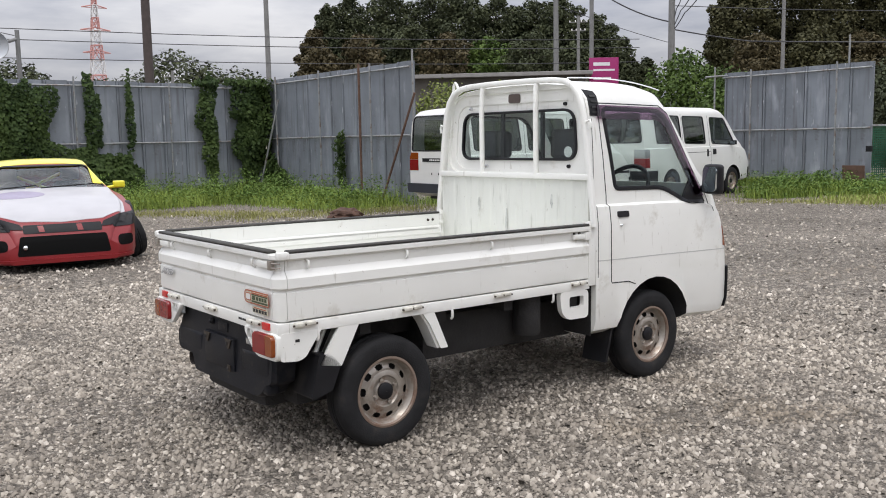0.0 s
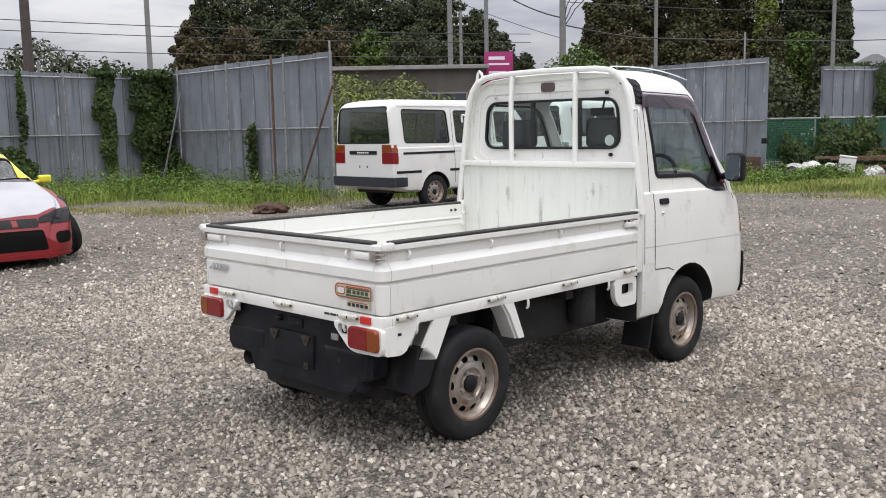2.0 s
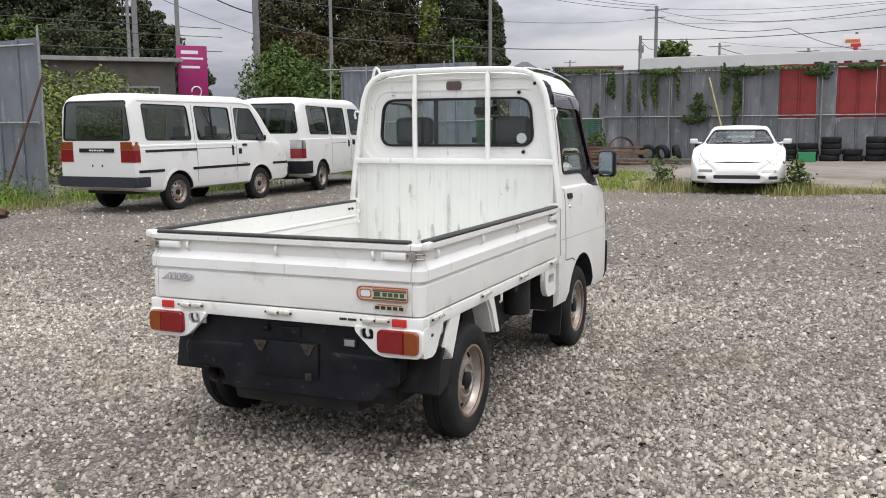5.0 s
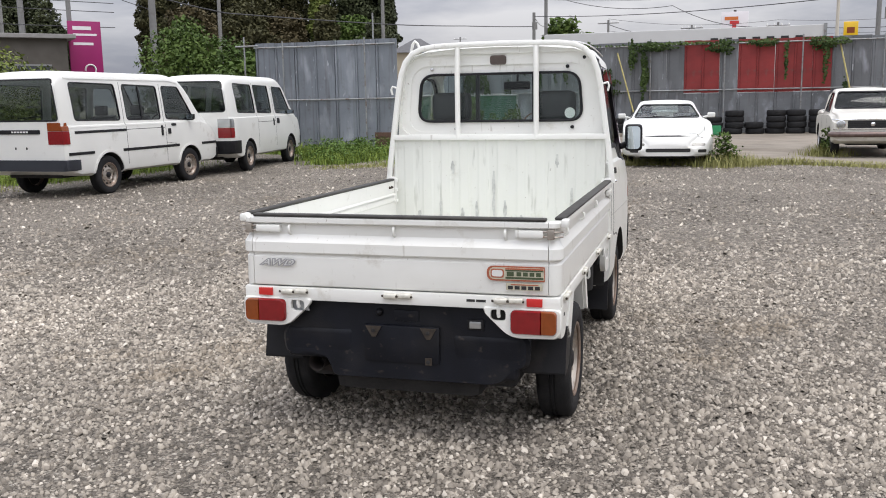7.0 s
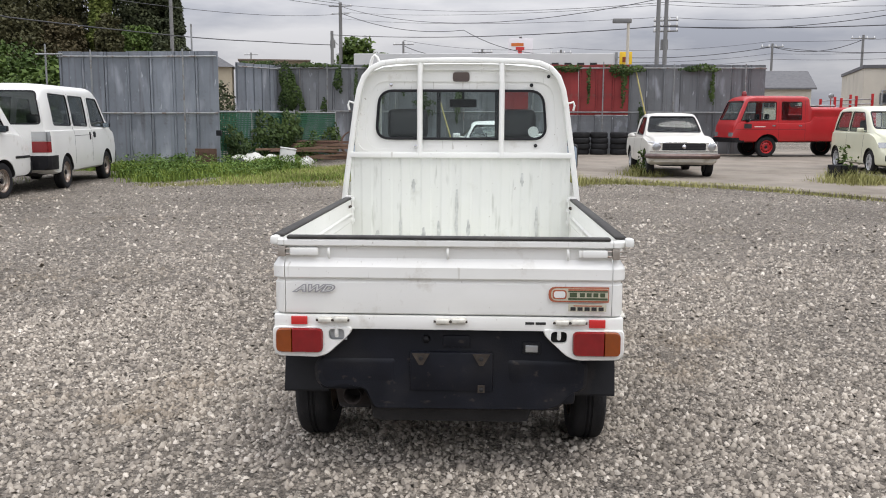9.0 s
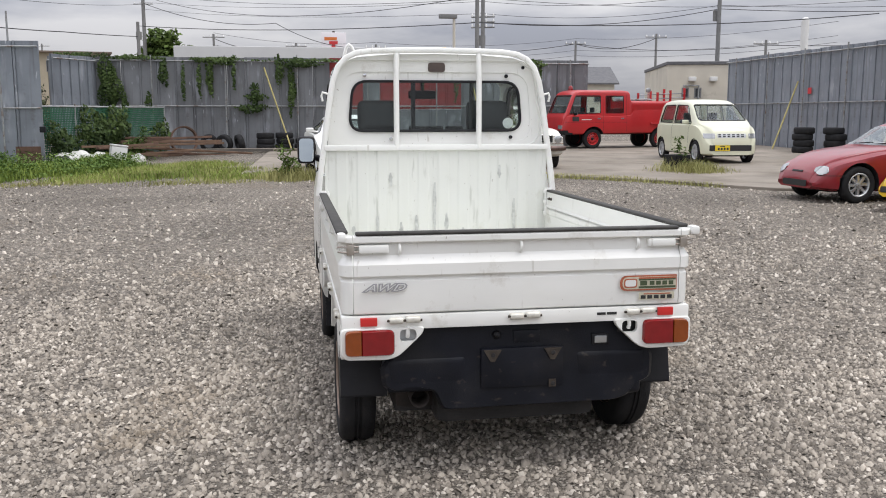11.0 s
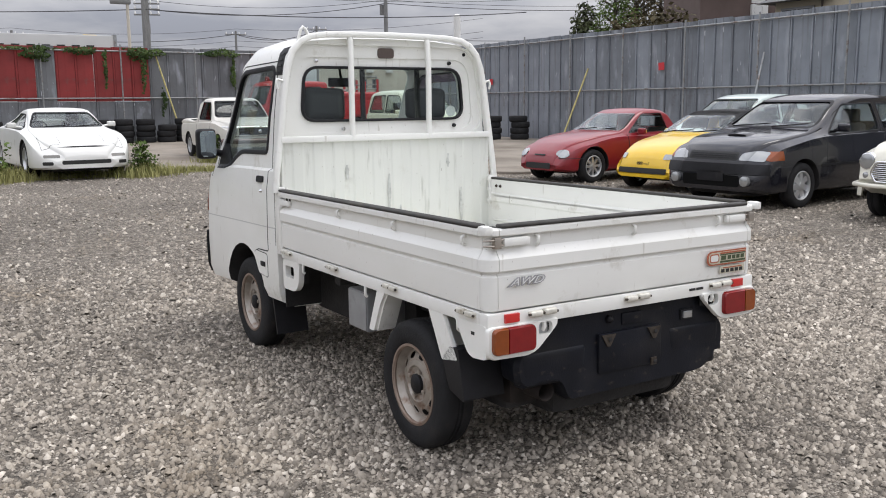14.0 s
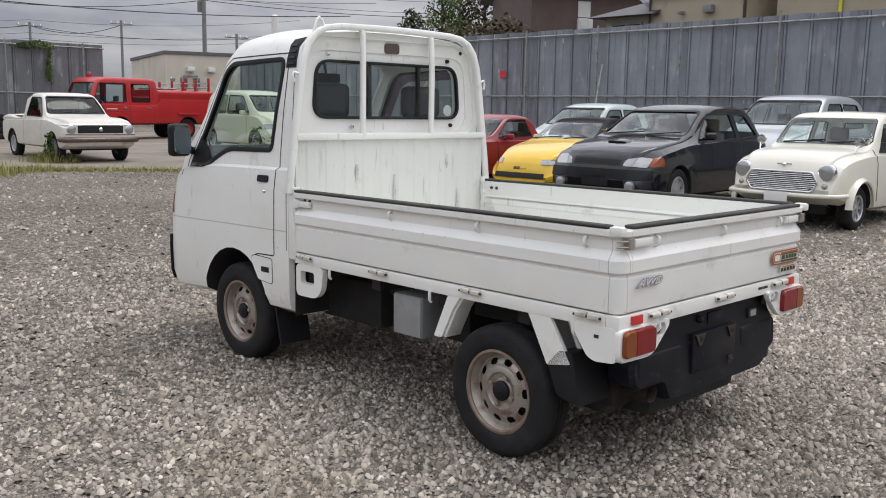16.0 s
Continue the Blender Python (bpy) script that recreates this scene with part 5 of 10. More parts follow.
# interior
for y, m_ in ((-0.33, "seat"), (0.33, "seat")):
    seat(truck, 1.745, y, 0.62, 0.58, m_, 0.40)
bm = B()
box(bm, 2.18, 2.50, -0.58, 0.58, 0.80, 1.03, 0.05)
box(bm, 2.02, 2.22, -0.50, -0.16, 0.98, 1.08, 0.04)
part("dashboard", bm, M["interior"], truck, smooth=50)
steering(truck, 2.06, -0.33, 1.09, 0.19)
bm = B()
box(bm, 2.02, 2.045, -0.09, 0.09, 1.50, 1.555, 0.012)
tube(bm, [(2.04, 0, 1.55), (2.07, 0, 1.64)], 0.008, 6)
part("rear_view_mirror", bm, M["trim"], truck, smooth=50)
# left side: fuel flap
H.patch("fuel_flap", "white_paint", [rounded([(1.575, 0.452), (1.70, 0.462), (1.765, 0.555), (1.745, 0.585), (1.575, 0.58)], 0.015)], side=1, out=0.003, deep=0.004)
H.patch("flap_seam", "seam", [grown(rounded([(1.575, 0.452), (1.70, 0.462), (1.765, 0.555), (1.745, 0.585), (1.575, 0.58)], 0.015), 0.004)], side=1, out=0.0012, deep=0.004)
add_box(cab, "fuel_cap", "trim", 1.60, 1.67, 0.685, 0.705, 0.505, 0.535, 0.008)
# aerial along the right roof edge
bm = B()
tube(bm, [(1.435, -0.45, 1.735), (1.43, -0.452, 1.756), (1.445, -0.455, 1.764)] + [(1.445 + 0.68 * k / 10, -0.455 - 0.010 * k, 1.764 + 0.028 * k / 10 - 0.085 * (k / 10) ** 2.4) for k in range(1, 11)], 0.004, 6)
part("aerial", bm, M["chrome"], cab, smooth=60)

# ---- parked vehicles: x ahead from the rear bumper, y to the left ----
SLAB = 0.05


def auto(name, label, category, x, y, heading, paint, L, top, belt, half, roof_half, low, axles, r, cavity, side, front, rear, tyre_w=0.165, style="steel", rim="steel_wheel", edge=0.1, crown=0.02, lift=0.0, roof_paint=None, seats=2, glass_mat="glass", group="", arch=0.045, seat_mat="seat", seal=0.012, seams=(), mirrors=True, mirror_mat=None, track=0.02):
    """A parked car: shell with cut windows and arches, panes, seals, seams, wheels and seats."""
    a = radians(heading)
    z = ground_z(x + math.cos(a) * L / 2, y + math.sin(a) * L / 2) + lift
    root = thing(name, label, category, pose(x, y, z, 0, 0, heading), group)
    xs = {0, 0.02, 0.06, 0.12, 0.2, L, L - 0.015, L - 0.05, L - 0.1, L - 0.17} | {0.1 * k for k in range(3, int(L * 10) - 2)} | {k[0] for k in top}
    xs = sorted(xs)
    xs = [v for i, v in enumerate(xs) if i == 0 or v - xs[i - 1] > 0.008]
    h = Hull(root, xs, top, belt, half, roof_half, low, crown, edge)
    W = max(k[1] for k in half)
    h.body([M[paint], M["chassis"]], cavity, side, front, rear, [(ax, r - 0.005, r + arch) for ax in axles])
    for s in (1, -1):
        for w in side:
            h.patch("side_window", glass_mat, [w], side=s, out=-0.010, deep=0.014)
        if seal:
            h.patch("window_seal", "trim", [grown(w, seal) for w in side], side=s, out=0.002, deep=0.02, hole=[grown(w, -0.008) for w in side])
        if seams:
            h.patch("door_seam", "seam", [line(q, 0.009) for q in seams], side=s, out=0.001, deep=0.004)
    mid = (cavity[0] + cavity[1]) / 2
    for w in front:
        h.patch("windscreen", glass_mat, [w], "x", 1, -0.010, 0.014, reach=mid)
        if seal:
            h.patch("screen_seal", "trim", [grown(w, seal)], "x", 1, 0.002, 0.02, hole=[grown(w, -0.012)], reach=mid)
    for w in rear:
        h.patch("rear_window", glass_mat, [w], "x", -1, -0.010, 0.014, reach=mid)
        if seal:
            h.patch("rear_seal", "trim", [grown(w, seal)], "x", -1, 0.002, 0.02, hole=[grown(w, -0.012)], reach=mid)
    for n, ax in enumerate(axles):
        for s in (-1, 1):
            add_wheel(root, ax, s * (W - tyre_w / 2 - track), r, tyre_w, style, rim, spin=31 * n + 17 * s)
    bm = B()
    box(bm, 0.25, L - 0.3, -W * 0.6, W * 0.6, pchip(low, L / 2) - 0.03, pchip(low, L / 2) + 0.1, 0.02)
    part("underbody", bm, M["chassis"], root, smooth=50)
    zb = pchip(belt, mid)
    xf = max(p[0] for p in side[-1]) if side else mid + 0.5
    for s in (1, -1):
        seat(root, xf - 1.0, s * W * 0.45, cavity[2], zb - cavity[2] + 0.02, seat_mat)
    bm = B()
    box(bm, xf - 0.42, xf - 0.05, -W * 0.72, W * 0.72, zb - 0.30, zb - 0.02, 0.04)
    part("dashboard", bm, M["interior"], root, smooth=50)
    steering(root, xf - 0.5, -W * 0.45, zb + 0.0, 0.17)
    if mirrors:
        for s in (1, -1):
            mirror_head(root, xf - 0.2, s * (W + 0.025), zb + 0.07, 0.07, 0.16, 0.10, mirror_mat or paint)
    return root, h


def rect_y(y0, y1, z0, z1, r=0.02):
    return [rect(y0, y1, z0, z1, r), rect(-y1, -y0, z0, z1, r)]


def wiper(root, x, y0, y1, z, dx=-0.06, dz=0.06):
    bm = B()
    tube(bm, [(x, y0, z), (x + dx * 0.4, lerp(y0, y1, 0.5), z + dz * 0.5), (x + dx, y1, z + dz)], 0.009, 6)
    part("wiper", bm, M["trim"], root, smooth=60)


# white van with black side strips
v, h = auto("van", "white van with black side strips on gravel", "van", 9.78, 13.27, -0.5, "van_white", 4.43,
            [(0, 1.78), (0.05, 1.87), (0.15, 1.93), (0.5, 1.955), (2.8, 1.955), (3.1, 1.92), (3.25, 1.87), (3.9, 1.22), (4.02, 1.13), (4.25, 1.05), (4.37, 0.92), (4.43, 0.72)],
            [(0, 1.12), (3.3, 1.12), (4.0, 1.05), (4.43, 0.66)], [(0, 0.80), (0.06, 0.835), (0.2, 0.845), (3.8, 0.845), (4.2, 0.82), (4.36, 0.76), (4.43, 0.68)],
            [(0, 0.72), (3.2, 0.725), (3.9, 0.76), (4.43, 0.62)], [(0, 0.42), (0.4, 0.33), (4.0, 0.33), (4.43, 0.38)], (1.0, 3.33), 0.315, (0.06, 3.95, 0.75),
            [rounded([(0.30, 1.20), (1.40, 1.18), (1.36, 1.76), (0.28, 1.78)], 0.06), rounded([(1.58, 1.18), (2.52, 1.17), (2.50, 1.74), (1.56, 1.76)], 0.06), rounded([(2.68, 1.17), (3.58, 1.13), (3.17, 1.73), (2.66, 1.74)], 0.06)],
            [rounded([(-0.66, 1.25), (0.66, 1.25), (0.60, 1.80), (-0.60, 1.80)], 0.07)], [rounded([(-0.73, 1.20), (0.73, 1.20), (0.65, 1.83), (-0.65, 1.83)], 0.06)],
            style="steel", edge=0.12, seams=[[(2.60, 1.78), (2.60, 0.75), (2.9, 0.72)], [(1.49, 1.80), (1.49, 0.45)], [(2.60, 0.75), (2.60, 0.42)], [(1.49, 1.02), (2.58, 1.02)]], tyre_w=0.175, mirror_mat="trim", glass_mat="privacy")
h.patch("tail_lamp", "lamp_red", [rect(-0.06, 0.005, 0.84, 1.04, 0.01)], side=0, out=0.008, deep=0.01, label="tall red tail lamp")
h.patch("tail_lamp", "lamp_red", rect_y(0.79, 0.85, 0.84, 1.04, 0.01), "x", -1, 0.008, 0.01)
h.patch("turn_lamp", "lamp_amber", [rect(-0.06, 0.005, 1.045, 1.17, 0.01)], side=0, out=0.008, deep=0.01)
h.patch("turn_lamp", "lamp_amber", rect_y(0.79, 0.85, 1.045, 1.17, 0.01), "x", -1, 0.008, 0.01)
h.patch("rear_bumper", "bumper_grey", [rect(-0.85, 0.85, 0.43, 0.60, 0.02)], "x", -1, 0.06, 0.01, label="dark grey bumper", reach=0.3)
h.patch("rear_bumper", "bumper_grey", [rect(-0.1, 0.20, 0.43, 0.60, 0.01)], side=0, out=0.03, deep=0.01)
h.patch("side_strip", "trim", [rect(0.06, 0.64, 0.665, 0.71), rect(1.36, 2.98, 0.665, 0.71), rect(3.72, 4.30, 0.665, 0.71), rect(0.22, 1.48, 0.995, 1.035)], side=0, out=0.006, deep=0.004)
h.patch("grille_strip", "trim", [rect(-0.38, 0.38, 1.00, 1.065, 0.01)], "x", -1, 0.012, 0.01, label="black strip with bars of writing")
h.patch("writing_bar", "plate", [rect(-0.16 + k * 0.055, -0.12 + k * 0.055, 1.02, 1.045) for k in range(6)], "x", -1, 0.014, 0.0)
h.patch("plate_hole", "black", [rect(-0.12, -0.09, 0.76, 0.80, 0.01), rect(0.09, 0.12, 0.76, 0.80, 0.01)], "x", -1, 0.002, 0.004)
h.patch("door_handle", "trim", [rect(2.46, 2.51, 0.88, 1.06, 0.015), rect(2.66, 2.74, 0.90, 1.0, 0.015), rect(2.78, 2.92, 1.04, 1.085, 0.015)], side=0, out=0.012, deep=0.004)
h.patch("window_bar", "trim", [rect(1.98, 2.01, 1.17, 1.76)], side=0, out=0.0, deep=0.02)
h.patch("headlamp", "lamp_clear", rect_y(0.42, 0.72, 0.72, 0.88), "x", 1, 0.006, 0.01)
h.patch("front_bumper", "trim", [rect(-0.8, 0.8, 0.38, 0.58)], "x", 1, 0.03, 0.01)
for ax in (1.0, 3.33):
    arc = [(ax + 0.40 * math.cos(math.pi * k / 12), 0.31 + 0.40 * math.sin(math.pi * k / 12)) for k in range(13)]
    h.patch("wheel_arch_lip", "van_white", [arc + [(ax + (x - ax) * 0.91, 0.31 + (z - 0.31) * 0.91) for x, z in reversed(arc)]], side=0, out=0.012, deep=0.01)
h.patch("body_crease", "van_white", [line([(0.05, 1.09), (2.6, 1.085), (3.7, 1.06)], 0.012)], side=0, out=0.004, deep=0.004)
h.patch("roof_gutter", "van_white", [line([(0.2, 1.845), (2.9, 1.845), (3.2, 1.80)], 0.016)], side=0, out=0.010, deep=0.004)
wiper(v, 0.045, 0.05, -0.35, 1.24, 0.01, 0.03)

# newer white van behind it
v, h = auto("van", "plain white van parked beside a sheet fence", "van", 14.25, 13.05, 8.5, "van_white", 4.69,
            [(0, 1.74), (0.05, 1.84), (0.2, 1.94), (0.6, 1.975), (3.0, 1.975), (3.3, 1.93), (3.42, 1.88), (4.15, 1.20), (4.3, 1.10), (4.52, 1.02), (4.64, 0.88), (4.69, 0.68)],
            [(0, 1.12), (3.5, 1.12), (4.2, 1.05), (4.69, 0.62)], [(0, 0.79), (0.08, 0.83), (0.25, 0.845), (4.0, 0.845), (4.4, 0.82), (4.6, 0.75), (4.69, 0.66)],
            [(0, 0.70), (3.4, 0.71), (4.1, 0.76), (4.69, 0.6)], [(0, 0.42), (0.4, 0.30), (4.2, 0.30), (4.69, 0.34)], (0.95, 3.66), 0.32, (0.06, 4.2, 0.75),
            [rounded([(0.42, 1.22), (1.42, 1.20), (1.40, 1.78), (0.40, 1.80)], 0.06), rounded([(1.55, 1.20), (2.45, 1.18), (2.43, 1.77), (1.53, 1.78)], 0.06), rounded([(2.72, 1.18), (3.82, 1.14), (3.38, 1.74), (2.70, 1.76)], 0.07)],
            [rounded([(-0.66, 1.25), (0.66, 1.25), (0.60, 1.82), (-0.60, 1.82)], 0.07)], [rounded([(-0.70, 1.24), (0.70, 1.24), (0.62, 1.84), (-0.62, 1.84)], 0.08)],
            style="steel", edge=0.15, seams=[[(2.62, 1.80), (2.62, 0.45)], [(1.48, 1.82), (1.48, 0.45)], [(1.48, 1.0), (2.6, 1.0)]], tyre_w=0.18, glass_mat="privacy", mirror_mat="trim")
h.patch("tail_lamp", "lamp_red", [rect(-0.06, 0.02, 0.72, 0.92, 0.01)], side=0, out=0.008, deep=0.01)
h.patch("tail_lamp", "lamp_red", rect_y(0.785, 0.85, 0.72, 0.92, 0.01), "x", -1, 0.008, 0.01)
h.patch("reverse_lamp", "lamp_clear", [rect(-0.06, 0.02, 0.925, 1.10, 0.01)], side=0, out=0.008, deep=0.01)
h.patch("reverse_lamp", "lamp_clear", rect_y(0.785, 0.85, 0.925, 1.10, 0.01), "x", -1, 0.008, 0.01)
h.patch("rear_bumper", "trim", [rect(-0.1, 0.36, 0.40, 0.66, 0.02)], side=0, out=0.025, deep=0.01)
h.patch("rear_bumper", "trim", [rect(-0.85, 0.85, 0.40, 0.66, 0.02)], "x", -1, 0.04, 0.01, reach=0.3)
h.patch("door_handle", "trim", [rect(2.44, 2.50, 0.90, 1.06, 0.015), rect(2.70, 2.84, 0.94, 1.06, 0.02)], side=0, out=0.012, deep=0.004)
h.patch("front_bumper", "trim", [rect(4.45, 4.75, 0.36, 0.60)], side=0, out=0.01, deep=0.01)
h.patch("writing_bar", "emblem", [rect(0.42, 0.62, 0.95, 0.99)], "x", -1, 0.003, 0.0)

# white sports car on the slab's edge
v, h = auto("sports_car", "white low sports car with a smooth nose", "car", 20.45, 4.25, 185, "van_white", 4.28,
            [(0, 0.66), (0.05, 0.76), (0.2, 0.83), (0.55, 0.88), (1.0, 0.98), (1.45, 1.12), (1.8, 1.185), (2.1, 1.205), (2.35, 1.185), (2.5, 1.14), (3.02, 0.86), (3.1, 0.83), (3.6, 0.74), (3.95, 0.63), (4.15, 0.53), (4.24, 0.44), (4.28, 0.36)],
            [(0, 0.60), (0.5, 0.80), (1.0, 0.84), (2.9, 0.80), (3.3, 0.76), (3.8, 0.62), (4.28, 0.30)], [(0, 0.70), (0.15, 0.80), (0.5, 0.86), (0.93, 0.88), (1.6, 0.865), (2.4, 0.855), (3.3, 0.88), (3.75, 0.87), (4.05, 0.79), (4.2, 0.66), (4.28, 0.5)],
            [(0, 0.62), (0.6, 0.68), (1.4, 0.58), (2.1, 0.56), (2.5, 0.60), (3.05, 0.70), (3.6, 0.72), (4.0, 0.62), (4.28, 0.36)], [(0, 0.26), (0.4, 0.16), (3.9, 0.14), (4.28, 0.16)], (0.93, 3.355), 0.315, (0.7, 3.0, 0.5),
            [rounded([(1.30, 0.86), (2.86, 0.83), (2.36, 1.10), (1.75, 1.12)], 0.06)], [rounded([(-0.66, 0.87), (0.66, 0.87), (0.50, 1.135), (-0.50, 1.135)], 0.06)], [rounded([(-0.52, 0.95), (0.52, 0.95), (0.44, 1.12), (-0.44, 1.12)], 0.05)],
            style="spoke5", rim="alloy", edge=0.09, tyre_w=0.225, lift=SLAB, seal=0.008)
h.patch("mouth", "black", [rect(-0.42, 0.42, 0.235, 0.305, 0.03)], "x", 1, 0.002, 0.01, label="dark air intake")
h.patch("air_duct", "black", rect_y(0.56, 0.72, 0.225, 0.285, 0.02), "x", 1, 0.002, 0.01)
h.patch("position_lamp", "lamp_smoke", rect_y(0.44, 0.70, 0.355, 0.405, 0.02), "x", 1, 0.004, 0.01)
h.patch("bonnet_seam", "seam", [[(-0.46, 0.535), (-0.2, 0.552), (0.2, 0.552), (0.46, 0.535), (0.2, 0.527), (-0.2, 0.527)]], "x", 1, 0.002, 0.004)
h.patch("lamp_lid_seam", "seam", [line([(3.72, y), (4.05, y)], 0.005) for y in (0.38, -0.38, 0.70, -0.70)] + [line([(4.05, -0.68), (4.07, -0.4)], 0.005), line([(4.05, 0.68), (4.07, 0.4)], 0.005)], "z", 0, 0.002, 0.004, reach=0.4)
wiper(v, 3.06, -0.45, 0.05, 0.875, -0.05, 0.03)
wiper(v, 3.06, 0.1, 0.6, 0.875, -0.05, 0.03)

# vintage pickup
v, h = auto("pickup_truck", "white vintage pickup with round headlamps on concrete", "truck", 21.95, 0.0, 179.5, "old_white", 3.9,
            [(0, 0.84), (0.03, 0.87), (1.36, 0.88), (1.40, 0.95), (1.44, 1.28), (1.50, 1.34), (1.7, 1.375), (2.0, 1.375), (2.18, 1.345), (2.28, 1.30), (2.70, 0.93), (2.78, 0.90), (3.3, 0.885), (3.7, 0.855), (3.84, 0.82), (3.9, 0.74)],
            [(0, 0.78), (2.7, 0.84), (3.9, 0.70)], [(0, 0.72), (0.1, 0.745), (3.5, 0.745), (3.8, 0.735), (3.9, 0.70)],
            [(0, 0.71), (1.36, 0.71), (1.5, 0.56), (2.2, 0.57), (2.7, 0.66), (3.9, 0.64)], [(0, 0.36), (0.3, 0.26), (3.6, 0.26), (3.9, 0.33)], (0.72, 3.25), 0.285, (1.46, 2.7, 0.6),
            [rounded([(1.56, 0.90), (2.56, 0.89), (2.22, 1.28), (1.60, 1.29)], 0.05)], [rounded([(-0.60, 0.96), (0.60, 0.96), (0.50, 1.31), (-0.50, 1.31)], 0.05)], [rounded([(-0.50, 0.98), (0.50, 0.98), (0.46, 1.28), (-0.46, 1.28)], 0.05)],
            style="spoke8", rim="alloy", edge=0.08, tyre_w=0.17, lift=SLAB, seams=[[(1.53, 1.30), (1.50, 0.9), (1.50, 0.36)], [(2.62, 0.88), (2.62, 0.40)]], mirrors=False, seat_mat="seat_brown", glass_mat="dark_glass")
# dark sheet across the bed stands in for its shaded inside
bm = B()
box(bm, 0.08, 1.32, -0.64, 0.64, 0.868, 0.892, 0.004)
part("bed_shade", bm, M["chassis"], v, "dark sheet for the shaded inside of the open bed", smooth=50)
h.patch("grille", "black", [rect(-0.46, 0.46, 0.585, 0.735, 0.01)], "x", 1, 0.004, 0.01, label="black grille with chrome edge")
h.patch("grille_frame", "chrome", [rect(-0.72, 0.72, 0.75, 0.768), rect(-0.72, 0.72, 0.555, 0.57)], "x", 1, 0.012, 0.01)
for k in range(4):
    h.patch("grille_bar", "trim", [rect(-0.45, 0.45, 0.605 + k * 0.033, 0.612 + k * 0.033)], "x", 1, 0.009, 0.0)
add_disc(v, "lamp_rim", "chrome", 3.885, 0.585, 0.655, 0.095, 0.02)
add_disc(v, "headlamp", "lamp_clear", 3.90, 0.585, 0.655, 0.078, 0.02)
add_disc(v, "grille_emblem", "chrome", 3.91, 0, 0.66, 0.045, 0.01, both=False)
bm = B()
tube(bm, [(3.72, -0.76, 0.46), (3.93, -0.72, 0.46), (3.985, -0.5, 0.46), (4.0, 0, 0.46), (3.985, 0.5, 0.46), (3.93, 0.72, 0.46), (3.72, 0.76, 0.46)], 0.055, 8)
part("front_bumper", bm, M["rust_chrome"], v, "brownish chrome bumper", smooth=60)
h.patch("valance", "old_white", [rect(-0.6, 0.6, 0.34, 0.40)], "x", 1, 0.01, 0.01)
wiper(v, 2.74, -0.45, 0.05, 0.96, -0.05, 0.05)
wiper(v, 2.74, 0.1, 0.55, 0.96, -0.05, 0.05)

# red fire engine with a crew cab
v, h = auto("fire_engine", "red fire engine with crew cab and hose rack", "fire engine", 29.10, -7.89, 100, "fire_red", 5.2,
            [(0, 1.72), (2.38, 1.72), (2.41, 1.75), (2.44, 1.8), (2.46, 2.02), (2.55, 2.08), (2.8, 2.10), (4.4, 2.10), (4.62, 2.05), (4.72, 1.98), (5.08, 1.22), (5.14, 1.12), (5.18, 0.95), (5.2, 0.75)],
            [(0, 1.4), (2.3, 1.4), (2.45, 1.2), (5.0, 1.18), (5.2, 0.7)], [(0, 0.86), (4.9, 0.86), (5.1, 0.83), (5.2, 0.76)],
            [(0, 0.85), (2.38, 0.85), (2.5, 0.76), (4.7, 0.76), (5.1, 0.79), (5.2, 0.72)], [(0, 0.55), (5.2, 0.50)], (1.15, 3.95), 0.36, (2.5, 5.05, 0.85),
            [rounded([(2.72, 1.28), (3.45, 1.28), (3.45, 1.90), (2.72, 1.90)], 0.05), rounded([(3.66, 1.28), (4.92, 1.24), (4.66, 1.90), (3.66, 1.90)], 0.05)],
            [rounded([(-0.70, 1.28), (0.70, 1.28), (0.66, 1.92), (-0.66, 1.92)], 0.06)], [rounded([(-0.6, 1.45), (0.6, 1.45), (0.6, 1.9), (-0.6, 1.9)], 0.05)],
            rim="fire_red", edge=0.1, tyre_w=0.2, lift=SLAB, seams=[[(3.56, 1.95), (3.56, 0.6)], [(2.60, 1.95), (2.60, 0.6)], [(2.6, 0.95), (5.1, 0.95)]], mirror_mat="trim", arch=0.08, track=0.06)
for s in (1, -1):
    add_box(v, "rear_fender", "fire_red", 0.70, 1.62, min(s * 0.84, s * 0.93), max(s * 0.84, s * 0.93), 0.86, 0.92, 0.02)
bm = B()
lathe(bm, [(0.09, 2.10), (0.09, 2.16), (0.075, 2.26), (0.03, 2.29), (0.001, 2.295)], 20, "z", (4.35, -0.3, 0))
part("beacon", bm, M["lamp_red"], v, "red warning beacon", smooth=50)
for x in (0.1, 0.7, 1.25):
    for s in (-1, 1):
        bm = B()
        box(bm, x - 0.04, x + 0.04, s * 0.7 - 0.03, s * 0.7 + 0.03, 1.70, 2.22 - 0.14 * x, 0.01)
        part("rack_post", bm, M["fire_red"], v, smooth=50)
for z in (1.86, 2.02):
    for s in (-1, 1):
        bm = B()
        tube(bm, [(0.05, s * 0.7, z), (1.28, s * 0.7, z - 0.05)], 0.02, 8)
        part("rack_rail", bm, M["pipe"], v, smooth=60)
bm = B()
for k in range(9):
    a = k * 0.7
    lathe(bm, [(0.16, -0.03), (0.19, 0.0), (0.16, 0.03), (0.13, 0), (0.16, -0.03)], 16, "z", (1.45 + 0.45 * (k % 3) * 0.8, -0.4 + 0.35 * (k // 3), 1.78))
part("hose_coil", bm, M["pipe"], v, "coiled pale hoses", smooth=60)
add_disc(v, "search_lamp", "lamp_clear", 1.5, 0.45, 2.12, 0.09, 0.05, both=False, axis="y")
bm = B()
tube(bm, [(1.5, 0.45, 1.70), (1.5, 0.45, 2.06)], 0.018, 8)
part("lamp_pole", bm, M["fire_red"], v, smooth=60)
